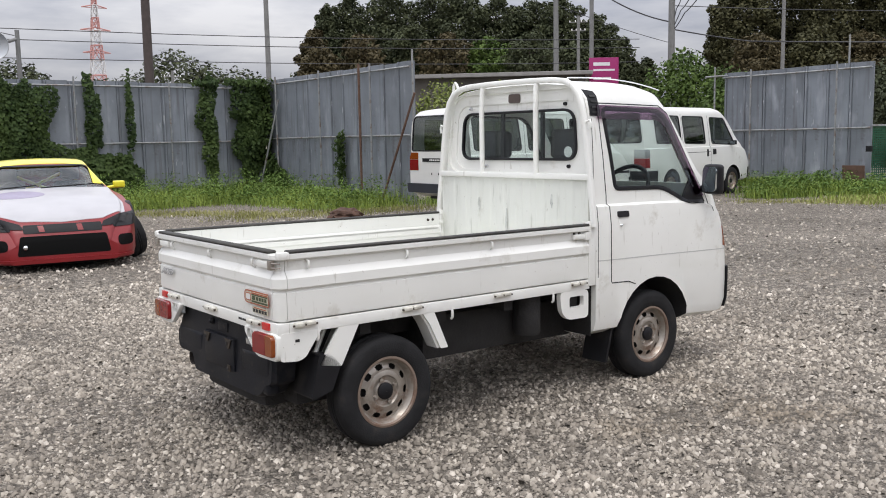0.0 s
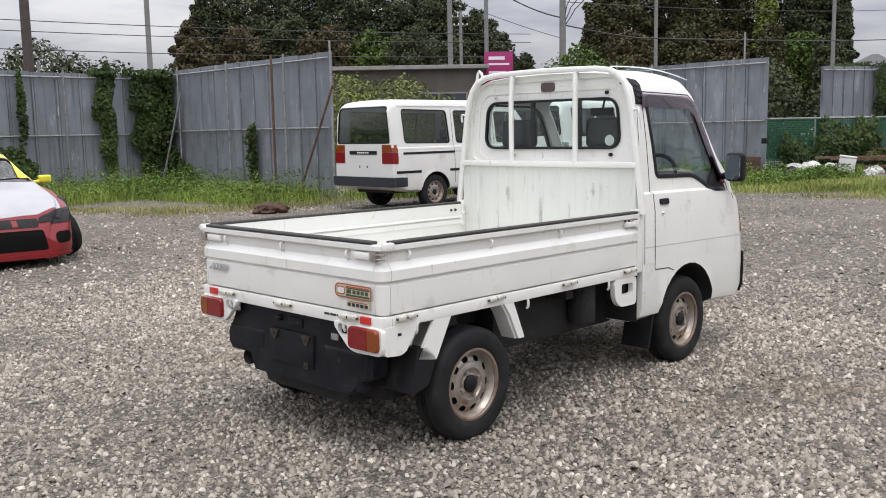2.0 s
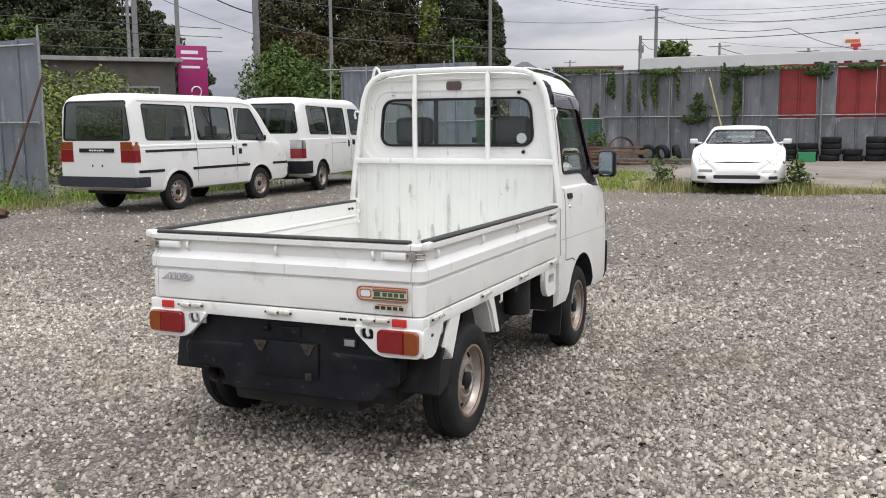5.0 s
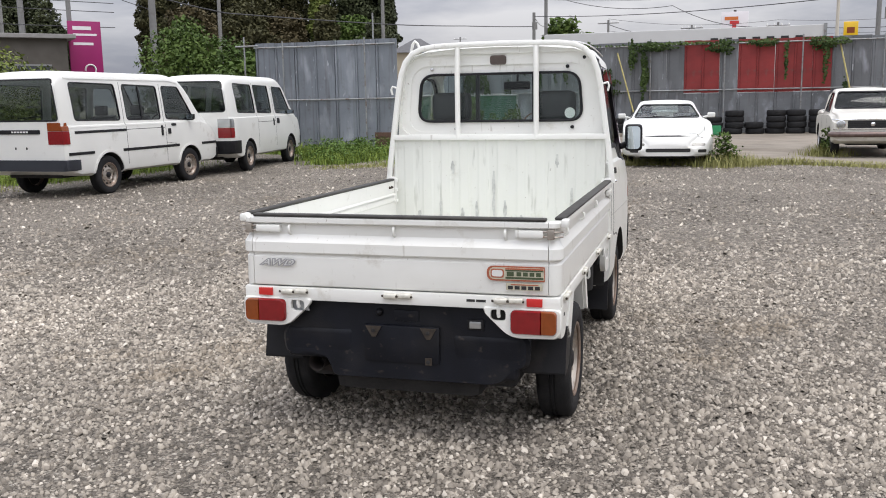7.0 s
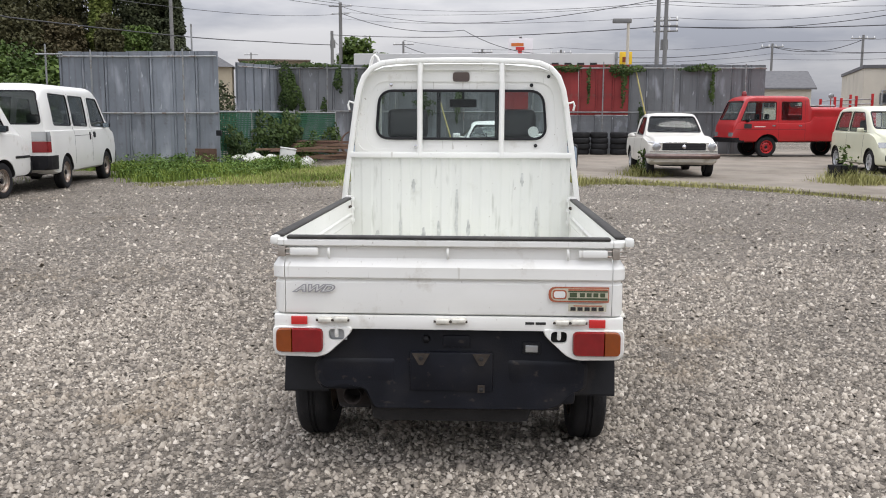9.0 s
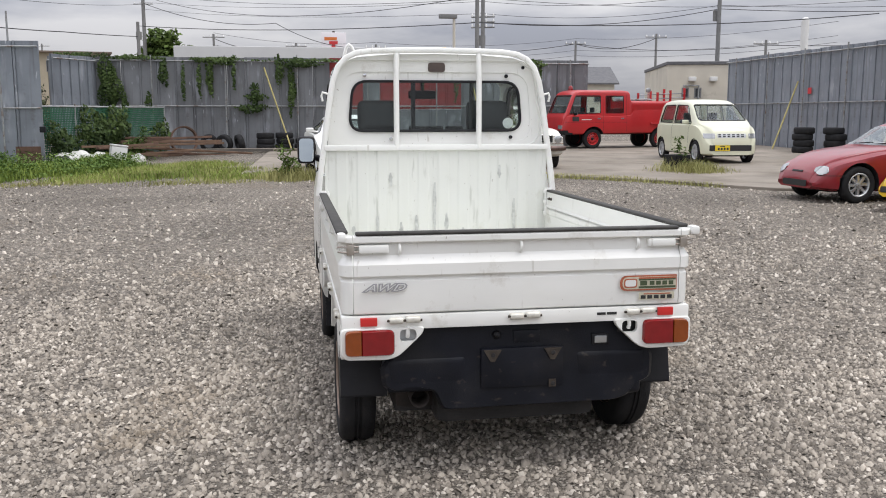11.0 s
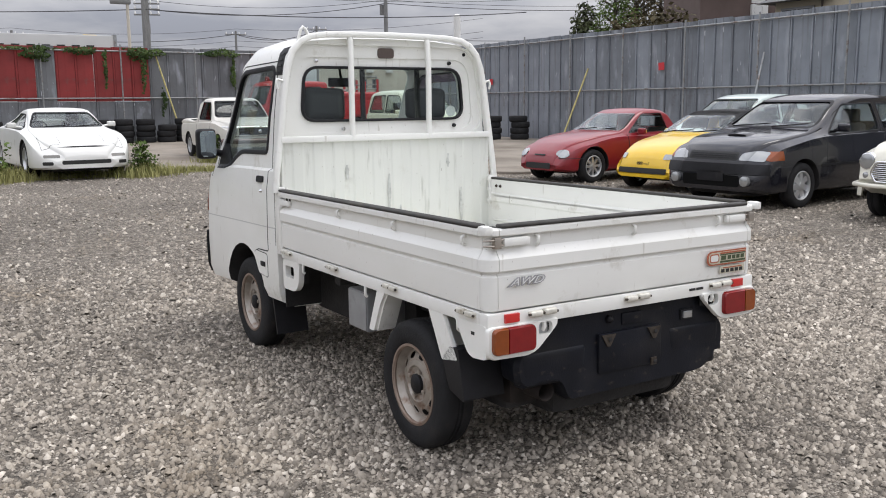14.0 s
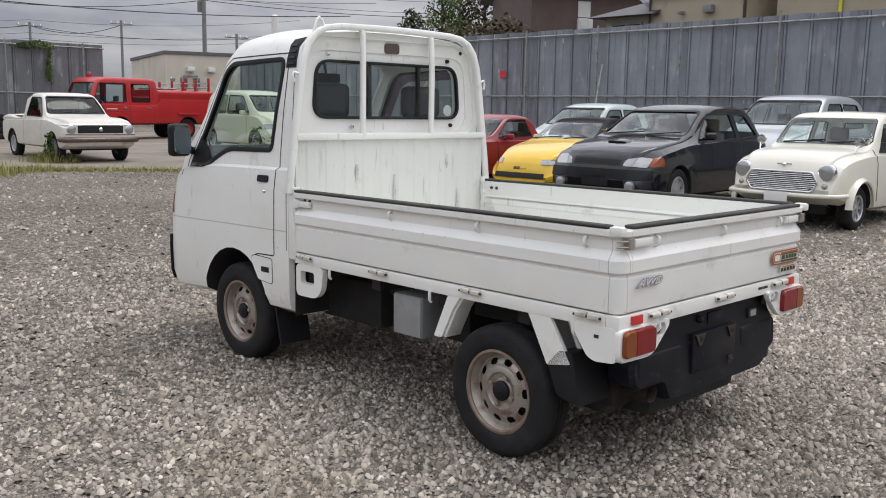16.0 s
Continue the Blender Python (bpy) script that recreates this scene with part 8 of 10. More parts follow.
EDGE = [(17.0, 5.6, 17.0, 2.6, 0.22, 0.8), (16.9, 2.8, 17.2, 1.4, 0.2, 0.8), (17.2, 1.5, 16.2, -0.2, 0.2, 0.6), (16.2, -0.2, 15.0, -1.4, 0.15, 0.6), (18.6, 0.7, 18.9, 0.9, 0.25, 1.6), (14.9, -1.4, 13.5, -2.3, 0.12, 0.5), (16.6, 5.5, 16.9, 5.0, 0.3, 1.6), (16.5, 3.0, 16.7, 2.6, 0.3, 1.5), (16.9, -2.9, 17.3, -3.2, 0.3, 1.8), (16.4, -3.1, 17.0, -3.6, 0.3, 1.4)]
blades("grass", "tall green grass along the foot of the fence", VERGE, 30000, 0.26, 11, "grass", 0.006)
blades("grass", "green grass strip beside the vans", VERGE_B, 13000, 0.26, 12, "grass")
blades("grass", "short yellow-green grass beyond the gravel", MEADOW, 12000, 0.16, 13, "grass", 0.007)
blades("grass", "dry yellow grass among the green", MEADOW, 9000, 0.17, 16, "dry_grass", 0.006)
blades("grass", "sparse dry grass along the slab's edge", [(a, b, c, d, r * 1.9, h) for a, b, c, d, r, h in EDGE], 12000, 0.17, 14, "dry_grass", 0.006)
blades("grass", "thin dry grass at the gravel's rim", [(7.0, 16.2, 11.0, 15.2, 0.9, 0.6), (6.2, 19.0, 8.0, 16.6, 0.8, 0.6), (15.8, 11.0, 16.8, 8.8, 0.5, 0.6), (16.0, 8.0, 16.3, 6.4, 0.5, 0.6)], 6500, 0.14, 15, "dry_grass", 0.006)
weeds("weeds", "leafy weeds along the fence", VERGE, 30000, 21, 0.032, "weed_green", 0.44)
weeds("weeds", "leafy weeds beside the vans", VERGE_B[:4], 12000, 22, 0.034, "weed_green", 0.4)
weeds("weeds", "tall weeds at the slab's edge", [(16.6, 5.5, 16.8, 5.2, 0.18, 1.8), (16.5, 3.0, 16.7, 2.7, 0.2, 1.3), (18.7, 0.75, 18.8, 0.85, 0.16, 1.3), (17.0, -3.0, 17.2, -3.1, 0.2, 1.5), (24.9, 10.0, 25.4, 9.6, 0.25, 2.4)], 2600, 23, 0.045, "leaf_mid", 0.42)


def ivy(name, label, start, end, patches, face, count, seed, size=0.055):
    """Ivy on a fence: patches (along, height, half width, half height) on the line from start to end, standing off by face."""
    rng = np.random.default_rng(seed)
    a, b = np.array(start, float), np.array(end, float)
    d = unit((b - a)[None])[0]
    nrm = np.array([d[1], -d[0]]) * face
    P = np.array(patches, float)
    area = P[:, 2] * P[:, 3]
    pick = rng.choice(len(P), count, p=area / area.sum())
    Q = P[pick]
    r, th = np.sqrt(rng.random(count)), rng.uniform(0, 2 * np.pi, count)
    edge = 1 + 0.25 * np.sin(3 * th + Q[:, 0]) + 0.15 * np.sin(7 * th + Q[:, 1])
    u, v = Q[:, 0] + r * np.cos(th) * Q[:, 2] * edge, Q[:, 1] + r * np.sin(th) * Q[:, 3] * edge
    deep = 0.10 + 0.28 * rng.random(count) * np.clip(1.15 - r, 0.1, 1) + 0.05 * np.sin(u * 5) * np.cos(v * 4)
    keep = (v > 0.0) & (v < 3.35)
    xy = a + u[:, None] * d + nrm * deep[:, None]
    p = np.column_stack([xy, v])[keep]
    q, f = leaf_quads(rng, p, np.tile([nrm[0], nrm[1], 0.45], (len(p), 1)), size, 0.45, 0.75)
    return tagged(new(name, mesh_arrays(name, q, f, M["ivy"])), label, "ivy", kind="stuff")


# along the long fence, from its far corner back
ivy("ivy", "thick dark ivy climbing the sheet fence", (11.4, 23.6), (-9, 23.5), [(6.4, 1.9, 0.75, 1.2), (5.2, 0.85, 1.1, 0.6), (7.3, 1.7, 0.9, 1.5), (4.6, 0.7, 0.8, 0.5), (3.95, 0.6, 0.4, 0.5), (4.72, 2.0, 0.20, 1.15), (3.78, 2.1, 0.10, 1.0), (8.3, 1.2, 0.8, 1.2), (1.68, 2.2, 0.27, 0.95), (1.62, 1.1, 0.20, 0.7), (1.66, 3.02, 0.36, 0.14), (0.58, 2.3, 0.42, 0.75), (0.5, 1.2, 0.40, 1.0), (0.2, 2.1, 0.30, 1.0), (0.62, 3.02, 0.5, 0.16)], -1, 27000, 31, 0.048)
ivy("ivy", "small ivy column on the sheet fence", (11.5, 23.6), (11.5, 16.35), [(4.35, 0.8, 0.14, 0.75), (4.3, 1.3, 0.10, 0.3), (0.5, 0.6, 0.35, 0.6), (1.1, 0.35, 0.3, 0.4), (0.25, 1.6, 0.3, 1.4), (0.3, 2.9, 0.35, 0.3)], 1, 4200, 32, 0.045)
ivy("ivy", "straggling ivy over the far fence", (30.2, 13.4), (30.2, -5.0), [(1.9, 2.3, 0.35, 0.9), (2.4, 1.6, 0.15, 0.5), (5.2, 2.6, 0.12, 0.6), (5.5, 3.1, 0.7, 0.10), (7.5, 2.8, 0.14, 0.5), (8.2, 3.05, 0.6, 0.16), (7.9, 2.2, 0.12, 0.8), (10.4, 3.0, 0.4, 0.22), (11.7, 3.1, 0.5, 0.12), (13.6, 3.05, 0.6, 0.18), (13.6, 2.5, 0.10, 0.6), (14.2, 1.5, 0.08, 0.4), (16.2, 3.1, 0.6, 0.12), (16.6, 2.4, 0.08, 0.5), (6.7, 1.9, 0.35, 0.12), (12.4, 2.6, 0.06, 0.6), (9, 3.15, 2.5, 0.04),
     (0.81, 2.49, 0.31, 0.7), (0.83, 3.22, 0.56, 0.17), (2.0, 2.67, 0.08, 0.49), (2.1, 1.95, 0.14, 0.21), (3.7, 2.76, 0.14, 0.49), (2.77, 3.21, 0.84, 0.08), (1.24, 3.28, 0.42, 0.11), (3.18, 1.76, 0.11, 0.28), (4.32, 2.39, 0.06, 0.63), (4.85, 2.52, 0.06, 0.56), (6.56, 1.54, 0.56, 0.13), (5.99, 2.81, 0.06, 0.56), (6.66, 2.0, 0.14, 0.42), (5.34, 3.17, 0.7, 0.07)], 1, 8200, 33, 0.042)

# ---- poles, cables and buildings beyond the yard ----
def pole(name, label, x, y, top, r=0.14, mat="concrete_pole", arms=(), category="utility pole", z0=0.0, bits=False):
    root = thing(name, label, category, pose(x, y, z0))
    bm = B()
    tube(bm, [(0, 0, -0.3), (0, 0, top)], [r, r * 0.72], 12)
    part("post", bm, M[mat], root, smooth=60)
    for z, half, ang in arms:
        bm = B()
        c, s = math.cos(radians(ang)), math.sin(radians(ang))
        tube(bm, [(-c * half, -s * half, z), (c * half, s * half, z)], 0.05, 6)
        a = part("crossarm", bm, M["concrete_pole"], root, smooth=60)
        for k in (-0.9, -0.3, 0.3, 0.9):
            bm = B()
            lathe(bm, [(0.05, z), (0.06, z + 0.08), (0.03, z + 0.2), (0.001, z + 0.21)], 8, "z", (c * half * k, s * half * k, 0))
            part("insulator", bm, M["plate"], a, smooth=60)
    if bits:
        bm = B()
        lathe(bm, [(0.001, top * bits - 0.5), (0.22, top * bits - 0.48), (0.22, top * bits + 0.1), (0.001, top * bits + 0.12)], 12, "z", (0.3, 0, 0))
        part("transformer", bm, M["concrete_pole"], root, smooth=50)
    return root


def cable(points, r=0.018, sag=0.0, seg=14):
    """A hanging cable through its fixing points."""
    pts = []
    for a, b in zip(points, points[1:]):
        for k in range(seg):
            t = k / seg
            p = Vector(a).lerp(Vector(b), t)
            p.z -= sag * 4 * t * (1 - t)
            pts.append(p)
    pts.append(Vector(points[-1]))
    bm = B()
    tube(bm, pts, r, 5)
    ob = part("cable", bm, M["cable"], None, smooth=60)
    return tagged(ob, "thin black overhead power cable", "cable", "overhead cables")


pole("utility_pole", "dark brown steel pole behind the ivy fence", 12.21, 35.0, 11.0, 0.20, "brown_pole")
pole("utility_pole", "slim grey pole behind the fence corner", 24.7, 50.1, 15.0, 0.17)
pole("utility_pole", "grey concrete pole before the dark trees", 29.4, 30.4, 11, 0.14)
pole("utility_pole", "far concrete pole before the dark trees", 64.3, 63.4, 13.0, 0.20, arms=((12.4, 0.9, -45), (11.6, 0.7, -45)))
LOOP_POLE = (32.26, 26.15)
pole("utility_pole", "concrete pole with cable loops", *LOOP_POLE, 11.5, 0.17)
pole("utility_pole", "weathered grey pole before olive trees", 75.7, 48.6, 18.0, 0.20)
pole("utility_pole", "tall concrete pole beside dark trees", 88.2, 36.9, 18.0, 0.22)
pole("utility_pole", "concrete pole with crossarms beyond the yard", 97.0, 21.5, 13.6, 0.24, arms=((13.2, 1.3, 80), (12.4, 1.0, 80)))
pole("utility_pole", "low concrete pole with a junction box", 72.2, 17.8, 8.3, 0.17, bits=0.9)
pole("utility_pole", "tall slim steel pole beyond the fence", 47.57, -4.16, 12, 0.13)
pole("utility_pole", "utility pole with crossarms and transformer", 52.4, -5.4, 8.6, 0.15, arms=((8.3, 1.0, 70), (7.0, 0.7, 70), (6.7, 0.7, 70), (6.4, 0.7, 70)), bits=0.68)
pole("utility_pole", "tall pole with transformer beyond the cars", 48.1, -18.2, 11, 0.14, bits=0.64)
for x, y, top in ((86, 13.5, 8.6), (88, 6.0, 8.0), (86, -1.5, 7.8), (84, -20.5, 8.2), (66, -30.5, 7.0), (128, 40.0, 10.5), (80, -27, 8.6)):
    pole("utility_pole", "distant utility pole with a crossarm", x, y, top, 0.14, arms=((top - 0.3, 1.0, 85),))
pole("utility_pole", "short pole rising above the far woods", 33.0, 88.0, 8.6, 0.18, arms=((8.0, 0.9, 0),))
pole("fence_post", "thin pipe post with bracket above the fence", 11.42, 16.25, 3.35, 0.03, "pipe", category="post")
pole("fence_post", "thin galvanised pipe post on the short fence", 21.35, 11.9, 3.75, 0.03, "pipe", category="post")
pole("fence_post", "pipe post beside the short fence", 21.3, 15.75, 3.25, 0.03, "pipe", category="post")
bm = B()
tube(bm, [(21.1, 15.9, 2.98), (21.1, 15.2, 2.98)], 0.024, 8)
tagged(part("pipe_rail", bm, M["pipe"], None, smooth=60), "loose pipe beside the short fence", "pipe")
for a, b, mat, lab in (((11.0, 23.2, 0.0), (11.4, 22.6, 2.57), "pipe", "grey pipe leaning on the sheet fence"), ((11.15, 17.2, 0.0), (11.36, 16.1, 2.42), "rust", "rusty pipe propping the fence's end"), ((29.0, 5.5, 0.1), (30.05, 6.4, 2.9), "yellow_pipe", "yellowed pipe leaning on the far fence"), ((29.2, -1.2, 0.1), (30.05, -0.6, 3.0), "yellow_pipe", "yellowed pipe leaning on the far fence"), ((26.0, -9.9, 0.1), (26.6, -11.05, 2.4), "yellow_pipe", "yellowed pipe leaning on the fence"), ((20.2, -9.7, 0.1), (20.6, -11.05, 2.35), "yellow_pipe", "yellowed pipe leaning on the fence"), ((13.6, -10.0, 0.6), (14.1, -11.05, 2.5), "pipe", "grey pipe leaning on the fence")):
    if mat not in M:
        M["yellow_pipe"] = material("yellow_pipe", (0.42, 0.36, 0.14), 0.6, vary=0.25, scale=4)
    bm = B()
    tube(bm, [a, b], 0.026, 8)
    tagged(part("leaning_pipe", bm, M[mat], None, smooth=60), lab, "pipe")
bm = B()
tube(bm, [(11.32, 18.3, -0.1), (11.32, 18.3, 3.2)], 0.03, 8)
tagged(part("rusty_post", bm, M["rust"], None, smooth=60), "rusty upright pipe before the fence", "post")

for z in (5.65, 5.27, 4.62):
    cable([(-26, 38.2, z + 0.1), (12.2, 35.0, z), (33.0, 28.6, z + 0.2)], 0.016, 0.12)
cable([(-10, 31, 9.0), (6.3, 29.4, 4.7)], 0.012, 0.3)
LX, LY = LOOP_POLE
cable([(LX, LY, 6.0), (36.6, 25.2, 5.6), (51.0, 22.2, 6.0), (60.3, 20.3, 6.5), (72.2, 17.8, 7.2)], 0.03, 0.03)
cable([(LX, LY, 7.0), (97.0, 21.5, 12.4)], 0.018, 0.8)
cable([(LX, LY, 6.3), (29.4, 30.4, 9.5)], 0.03, 0.5)
cable([(LX, LY, 5.4), (29.4, 30.4, 7.4)], 0.014, 0.1)
for k in range(3):
    d = 0.45 + 0.42 * k
    cable([(LX + 0.25 * d, LY - 0.95 * d, 7.3), (LX + 0.12 * d, LY - 0.45 * d, 6.85 - 0.1 * k), (LX, LY, 6.1 - 0.12 * k)], 0.022, 0.05)
bm = B()
tube(bm, [(LX, LY, 7.35), (LX + 0.36, LY - 1.38, 7.35)], 0.06, 6)
tagged(part("crossarm", bm, M["concrete_pole"], None, smooth=60), "grey steel arm on the loop pole", "crossarm")
cable([(97.0, 21.5, 13.2), (52.4, -5.4, 8.3)], 0.022, 1.6)
cable([(97.0, 21.5, 12.5), (92, 8.0, 10.2), (86, -1.5, 7.5)], 0.03, 0.8)
cable([(86, 13.5, 8.2), (88, 6, 7.7), (86, -1.5, 7.5), (84, -20.5, 7.9), (80, -27, 8.2)], 0.03, 0.7)
cable([(52.4, -5.4, 8.3), (48.1, -18.2, 9.0), (40, -40, 9.5)], 0.022, 0.5)
cable([(52.4, -5.4, 6.7), (48.1, -18.2, 7.2), (40, -40, 7.6)], 0.02, 0.5)
cable([(84, -20.5, 7.9), (66, -30.5, 6.6), (50, -48, 7)], 0.025, 0.5)
for dz in (0.0, 0.7, 1.3):
    cable([(88.2, 36.9, 15.6 + dz), (97.0, 21.5, 13.2 + 0.4 * dz)], 0.026, 0.5)
cable([(97.0, 21.5, 13.4), (64, -8, 9.5), (60, -40, 9.8)], 0.018, 0.7)
for dz in (-0.5, -1.2):
    cable([(97.0, 21.5, 13.1 + dz), (52.4, -5.4, 8.4 + dz), (48.1, -18.2, 8.6 + dz), (40, -40, 9.0 + dz)], 0.013, 0.45)
for dz in (0.5, -0.6, -1.1):
    cable([(86, 13.5, 8.2 + dz), (86, -1.5, 7.5 + dz), (84, -20.5, 7.9 + dz), (66, -36.5, 8.0 + dz)], 0.015, 0.5)
cable([(97.0, 21.5, 9.2), (72.2, 17.8, 8.0), (47.57, -4.16, 6.2), (42, -24, 6.4)], 0.025, 0.35)

# red and white lattice pylon far away; distance haze is put into its red
M["pylon_hazed_red"] = material("pylon_hazed_red", (0.50, 0.26, 0.24), 0.7)
M["pylon_white"] = material("pylon_white", (0.6, 0.6, 0.6), 0.7)
py = thing("pylon", "distant red and white lattice pylon", "pylon", pose(113, 384, 0))


def lattice(z0, z1, w0, w1, mat):
    bm = B()
    c = [(1, 1), (-1, 1), (-1, -1), (1, -1)]
    for k in range(4):
        a, b = c[k], c[(k + 1) % 4]
        tube(bm, [(a[0] * w0, a[1] * w0, z0), (a[0] * w1, a[1] * w1, z1)], 0.2, 5)
        tube(bm, [(a[0] * w0, a[1] * w0, z0), (b[0] * w1, b[1] * w1, z1)], 0.18, 4)
        tube(bm, [(b[0] * w0, b[1] * w0, z0), (a[0] * w1, a[1] * w1, z1)], 0.18, 4)
        tube(bm, [(a[0] * w1, a[1] * w1, z1), (b[0] * w1, b[1] * w1, z1)], 0.2, 4)
    part("lattice_stage", bm, M[mat], py)


zz = [0, 9, 17, 24, 30, 36, 42, 48, 53, 58, 61]
for k in range(10):
    lattice(zz[k], zz[k + 1], lerp(4.2, 0.7, zz[k] / 61), lerp(4.2, 0.7, zz[k + 1] / 61), "pylon_hazed_red" if k % 2 else "pylon_white")
for z, w in ((57, 5.0), (48, 6.0), (39, 5.5)):
    bm = B()
    tube(bm, [(-w, 0, z), (0, 0, z + 1.2), (w, 0, z)], 0.25, 5)
    tube(bm, [(-w, 0, z), (w, 0, z)], 0.2, 5)
    part("pylon_arm", bm, M["pylon_hazed_red"], py)

# roadside mirror
rm = pole("traffic_mirror", "round traffic mirror on a grey post", 6.35, 29.3, 4.85, 0.09, "concrete_pole", category="mirror")
bm = B()
tube(bm, [(0, 0, 4.6), (-0.55, -0.2, 4.4)], 0.05, 8)
part("arm", bm, M["concrete_pole"], rm, smooth=60)
bm = B()
lathe(bm, [(0.42, -0.02), (0.44, 0.03), (0.3, 0.10), (0.001, 0.14)], 24, "y", (-0.75, -0.35, 4.35))
part("mirror_disc", bm, M["silver"], rm, smooth=60)

# magenta street sign
M["magenta"] = material("magenta", (0.30, 0.012, 0.12), 0.45, vary=0.05, scale=2)
M["sign_white"] = material("sign_white", (0.75, 0.72, 0.74), 0.5)
sg = thing("street_sign", "tall magenta street sign with white bars and arrow", "sign", pose(28.9, 27.0, 0, 0, 0, -38))
bm = B()
box(bm, -0.62, 0.62, -0.06, 0.06, 2.3, 4.72, 0.02)
part("board", bm, M["magenta"], sg, smooth=50)
bm = B()
tube(bm, [(-0.5, 0.12, -0.2), (-0.5, 0.12, 9)], 0.09, 10)
part("post", bm, M["concrete_pole"], sg, smooth=60)
for x0, x1, z0, z1 in ((-0.45, 0.25, 4.38, 4.52), (-0.45, 0.45, 4.16, 4.24), (-0.45, 0.30, 3.80, 3.90)):
    bm = B()
    box(bm, x0, x1, -0.066, -0.058, z0, z1)
    part("writing_bar", bm, M["sign_white"], sg)
bm = B()
pts = [(0.12 + 0.2 * math.cos(a), -0.07, 2.85 + 0.2 * math.sin(a)) for a in (math.pi * (-0.25 + 1.3 * k / 12) for k in range(13))]
tube(bm, [(0.26, -0.07, 2.5), *pts], 0.035, 6)
tube(bm, [(-0.06, -0.07, 2.72), (-0.08, -0.07, 2.45)], 0.035, 6)
part("arrow", bm, M["sign_white"], sg, smooth=60)


def building(name, label, x, y, yaw, L, D, H, wall, roof, kind="flat", eave=0.3, pitch=0.35, windows=(), category="house", roof_h=None):
    """A plain building: walls, roof with eaves, and windows (along, sill, width, height) on its front, which looks along -y of its own."""
    root = thing(name, label, category, pose(x, y, 0, 0, 0, yaw))
    bm = B()
    box(bm, 0, L, 0, D, -0.3, H)
    part("wall", bm, M[wall], root)
    bm = B()
    if kind == "flat":
        box(bm, -eave, L + eave, -eave, D + eave, H, H + 0.16, 0.02)
    elif kind == "gable":
        r = roof_h or D * pitch
        prism(bm, [(-eave, H - 0.05), (D / 2, H + r), (D + eave, H - 0.05), (D + eave, H + 0.08), (D / 2, H + r + 0.14), (-eave, H + 0.08)], -eave, L + eave, "x")
    else:
        r = roof_h or D * pitch
        a = [(-eave, -eave, H), (L + eave, -eave, H), (L + eave, D + eave, H), (-eave, D + eave, H)]
        b = [(D / 2, D / 2 - 0.1, H + r), (L - D / 2, D / 2 - 0.1, H + r), (L - D / 2, D / 2 + 0.1, H + r), (D / 2, D / 2 + 0.1, H + r)]
        loft(bm, [a, b])
    part("roof", bm, M[roof], root)
    if kind == "gable":
        r = roof_h or D * pitch
        for s in (0, 1):
            bm = prism(B(), [(0, H), (D, H), (D / 2, H + r - 0.02)], s * (L - 0.1), s * (L - 0.1) + 0.1, "x")
            part("gable_wall", bm, M[wall], root)
    for u, z, w, h in windows:
        bm = B()
        box(bm, u, u + w, -0.05, 0.02, z, z + h, 0.01)
        f = part("window", bm, M["window_frame"], root)
        bm = B()
        n = 2 if w > 0.7 else 1
        for k in range(n):
            box(bm, u + 0.06 + k * (w - 0.06) / n, u + (k + 1) * (w - 0.06) / n, -0.062, -0.045, z + 0.06, z + h - 0.06)
        part("pane", bm, M["window_pane"], f)
    return root


M["window_frame"] = material("window_frame", (0.22, 0.22, 0.22), 0.5)
M["window_pane"] = material("window_pane", (0.035, 0.04, 0.045), 0.08, spec=0.8)
M["wall_beige"] = material("wall_beige", (0.40, 0.35, 0.26), 0.85, vary=0.06, scale=1.5, dirt=(0.25, 0.22, 0.17), dirt_amount=0.08)
M["wall_brown"] = material("wall_brown", (0.115, 0.082, 0.072), 0.8, vary=0.12, scale=2)
M["wall_cream"] = material("wall_cream", (0.55, 0.51, 0.43), 0.8, vary=0.08, scale=1.0, dirt=(0.30, 0.26, 0.20), dirt_amount=0.1, dirt_scale=1.2)
M["wall_white"] = material("wall_white", (0.66, 0.66, 0.64), 0.6, vary=0.05, scale=1)
M["wall_shed"] = material("wall_shed", (0.10, 0.09, 0.078), 0.85, vary=0.2, scale=1.5)
M["roof_grey"] = material("roof_grey", (0.12, 0.12, 0.125), 0.8, vary=0.15, scale=4)
M["roof_brown"] = material("roof_brown", (0.16, 0.125, 0.10), 0.8, vary=0.15, scale=4)
M["roof_pale"] = material("roof_pale", (0.26, 0.25, 0.24), 0.8, vary=0.15, scale=3)

building("shed", "low grey shed with a flat roof", 22.2, 31.6, -43, 7.2, 4, 3.95, "wall_shed", "roof_pale", "flat", 0.3, windows=((4.2, 1.2, 2.4, 1.8),), category="shed")
building("house", "beige flat-roofed house beyond the fence", 94.2, 31.4, -76, 6.4, 6, 7.3, "wall_beige", "roof_brown", "flat", 0.6, windows=((0.8, 5.4, 1.2, 1.1), (3.4, 5.4, 1.6, 1.1)))
building("house", "grey hip-roofed house beyond the fence", 92.4, 37.4, -76, 5.0, 4.4, 6.6, "wall_beige", "roof_grey", "hip", 0.4, roof_h=1.6)
building("house", "cream house with grey roof far off", 67.5, -14.5, -95, 4.2, 5.5, 3.6, "wall_cream", "roof_grey", "gable", 0.3, roof_h=1.3, windows=((0.8, 2.2, 0.9, 0.8), (2.6, 2.2, 0.7, 0.8)))
building("house", "dark roofed house far beyond the fence", 90, 8.5, -90, 6, 6, 4.5, "wall_cream", "roof_grey", "hip", 0.4, roof_h=2.0)
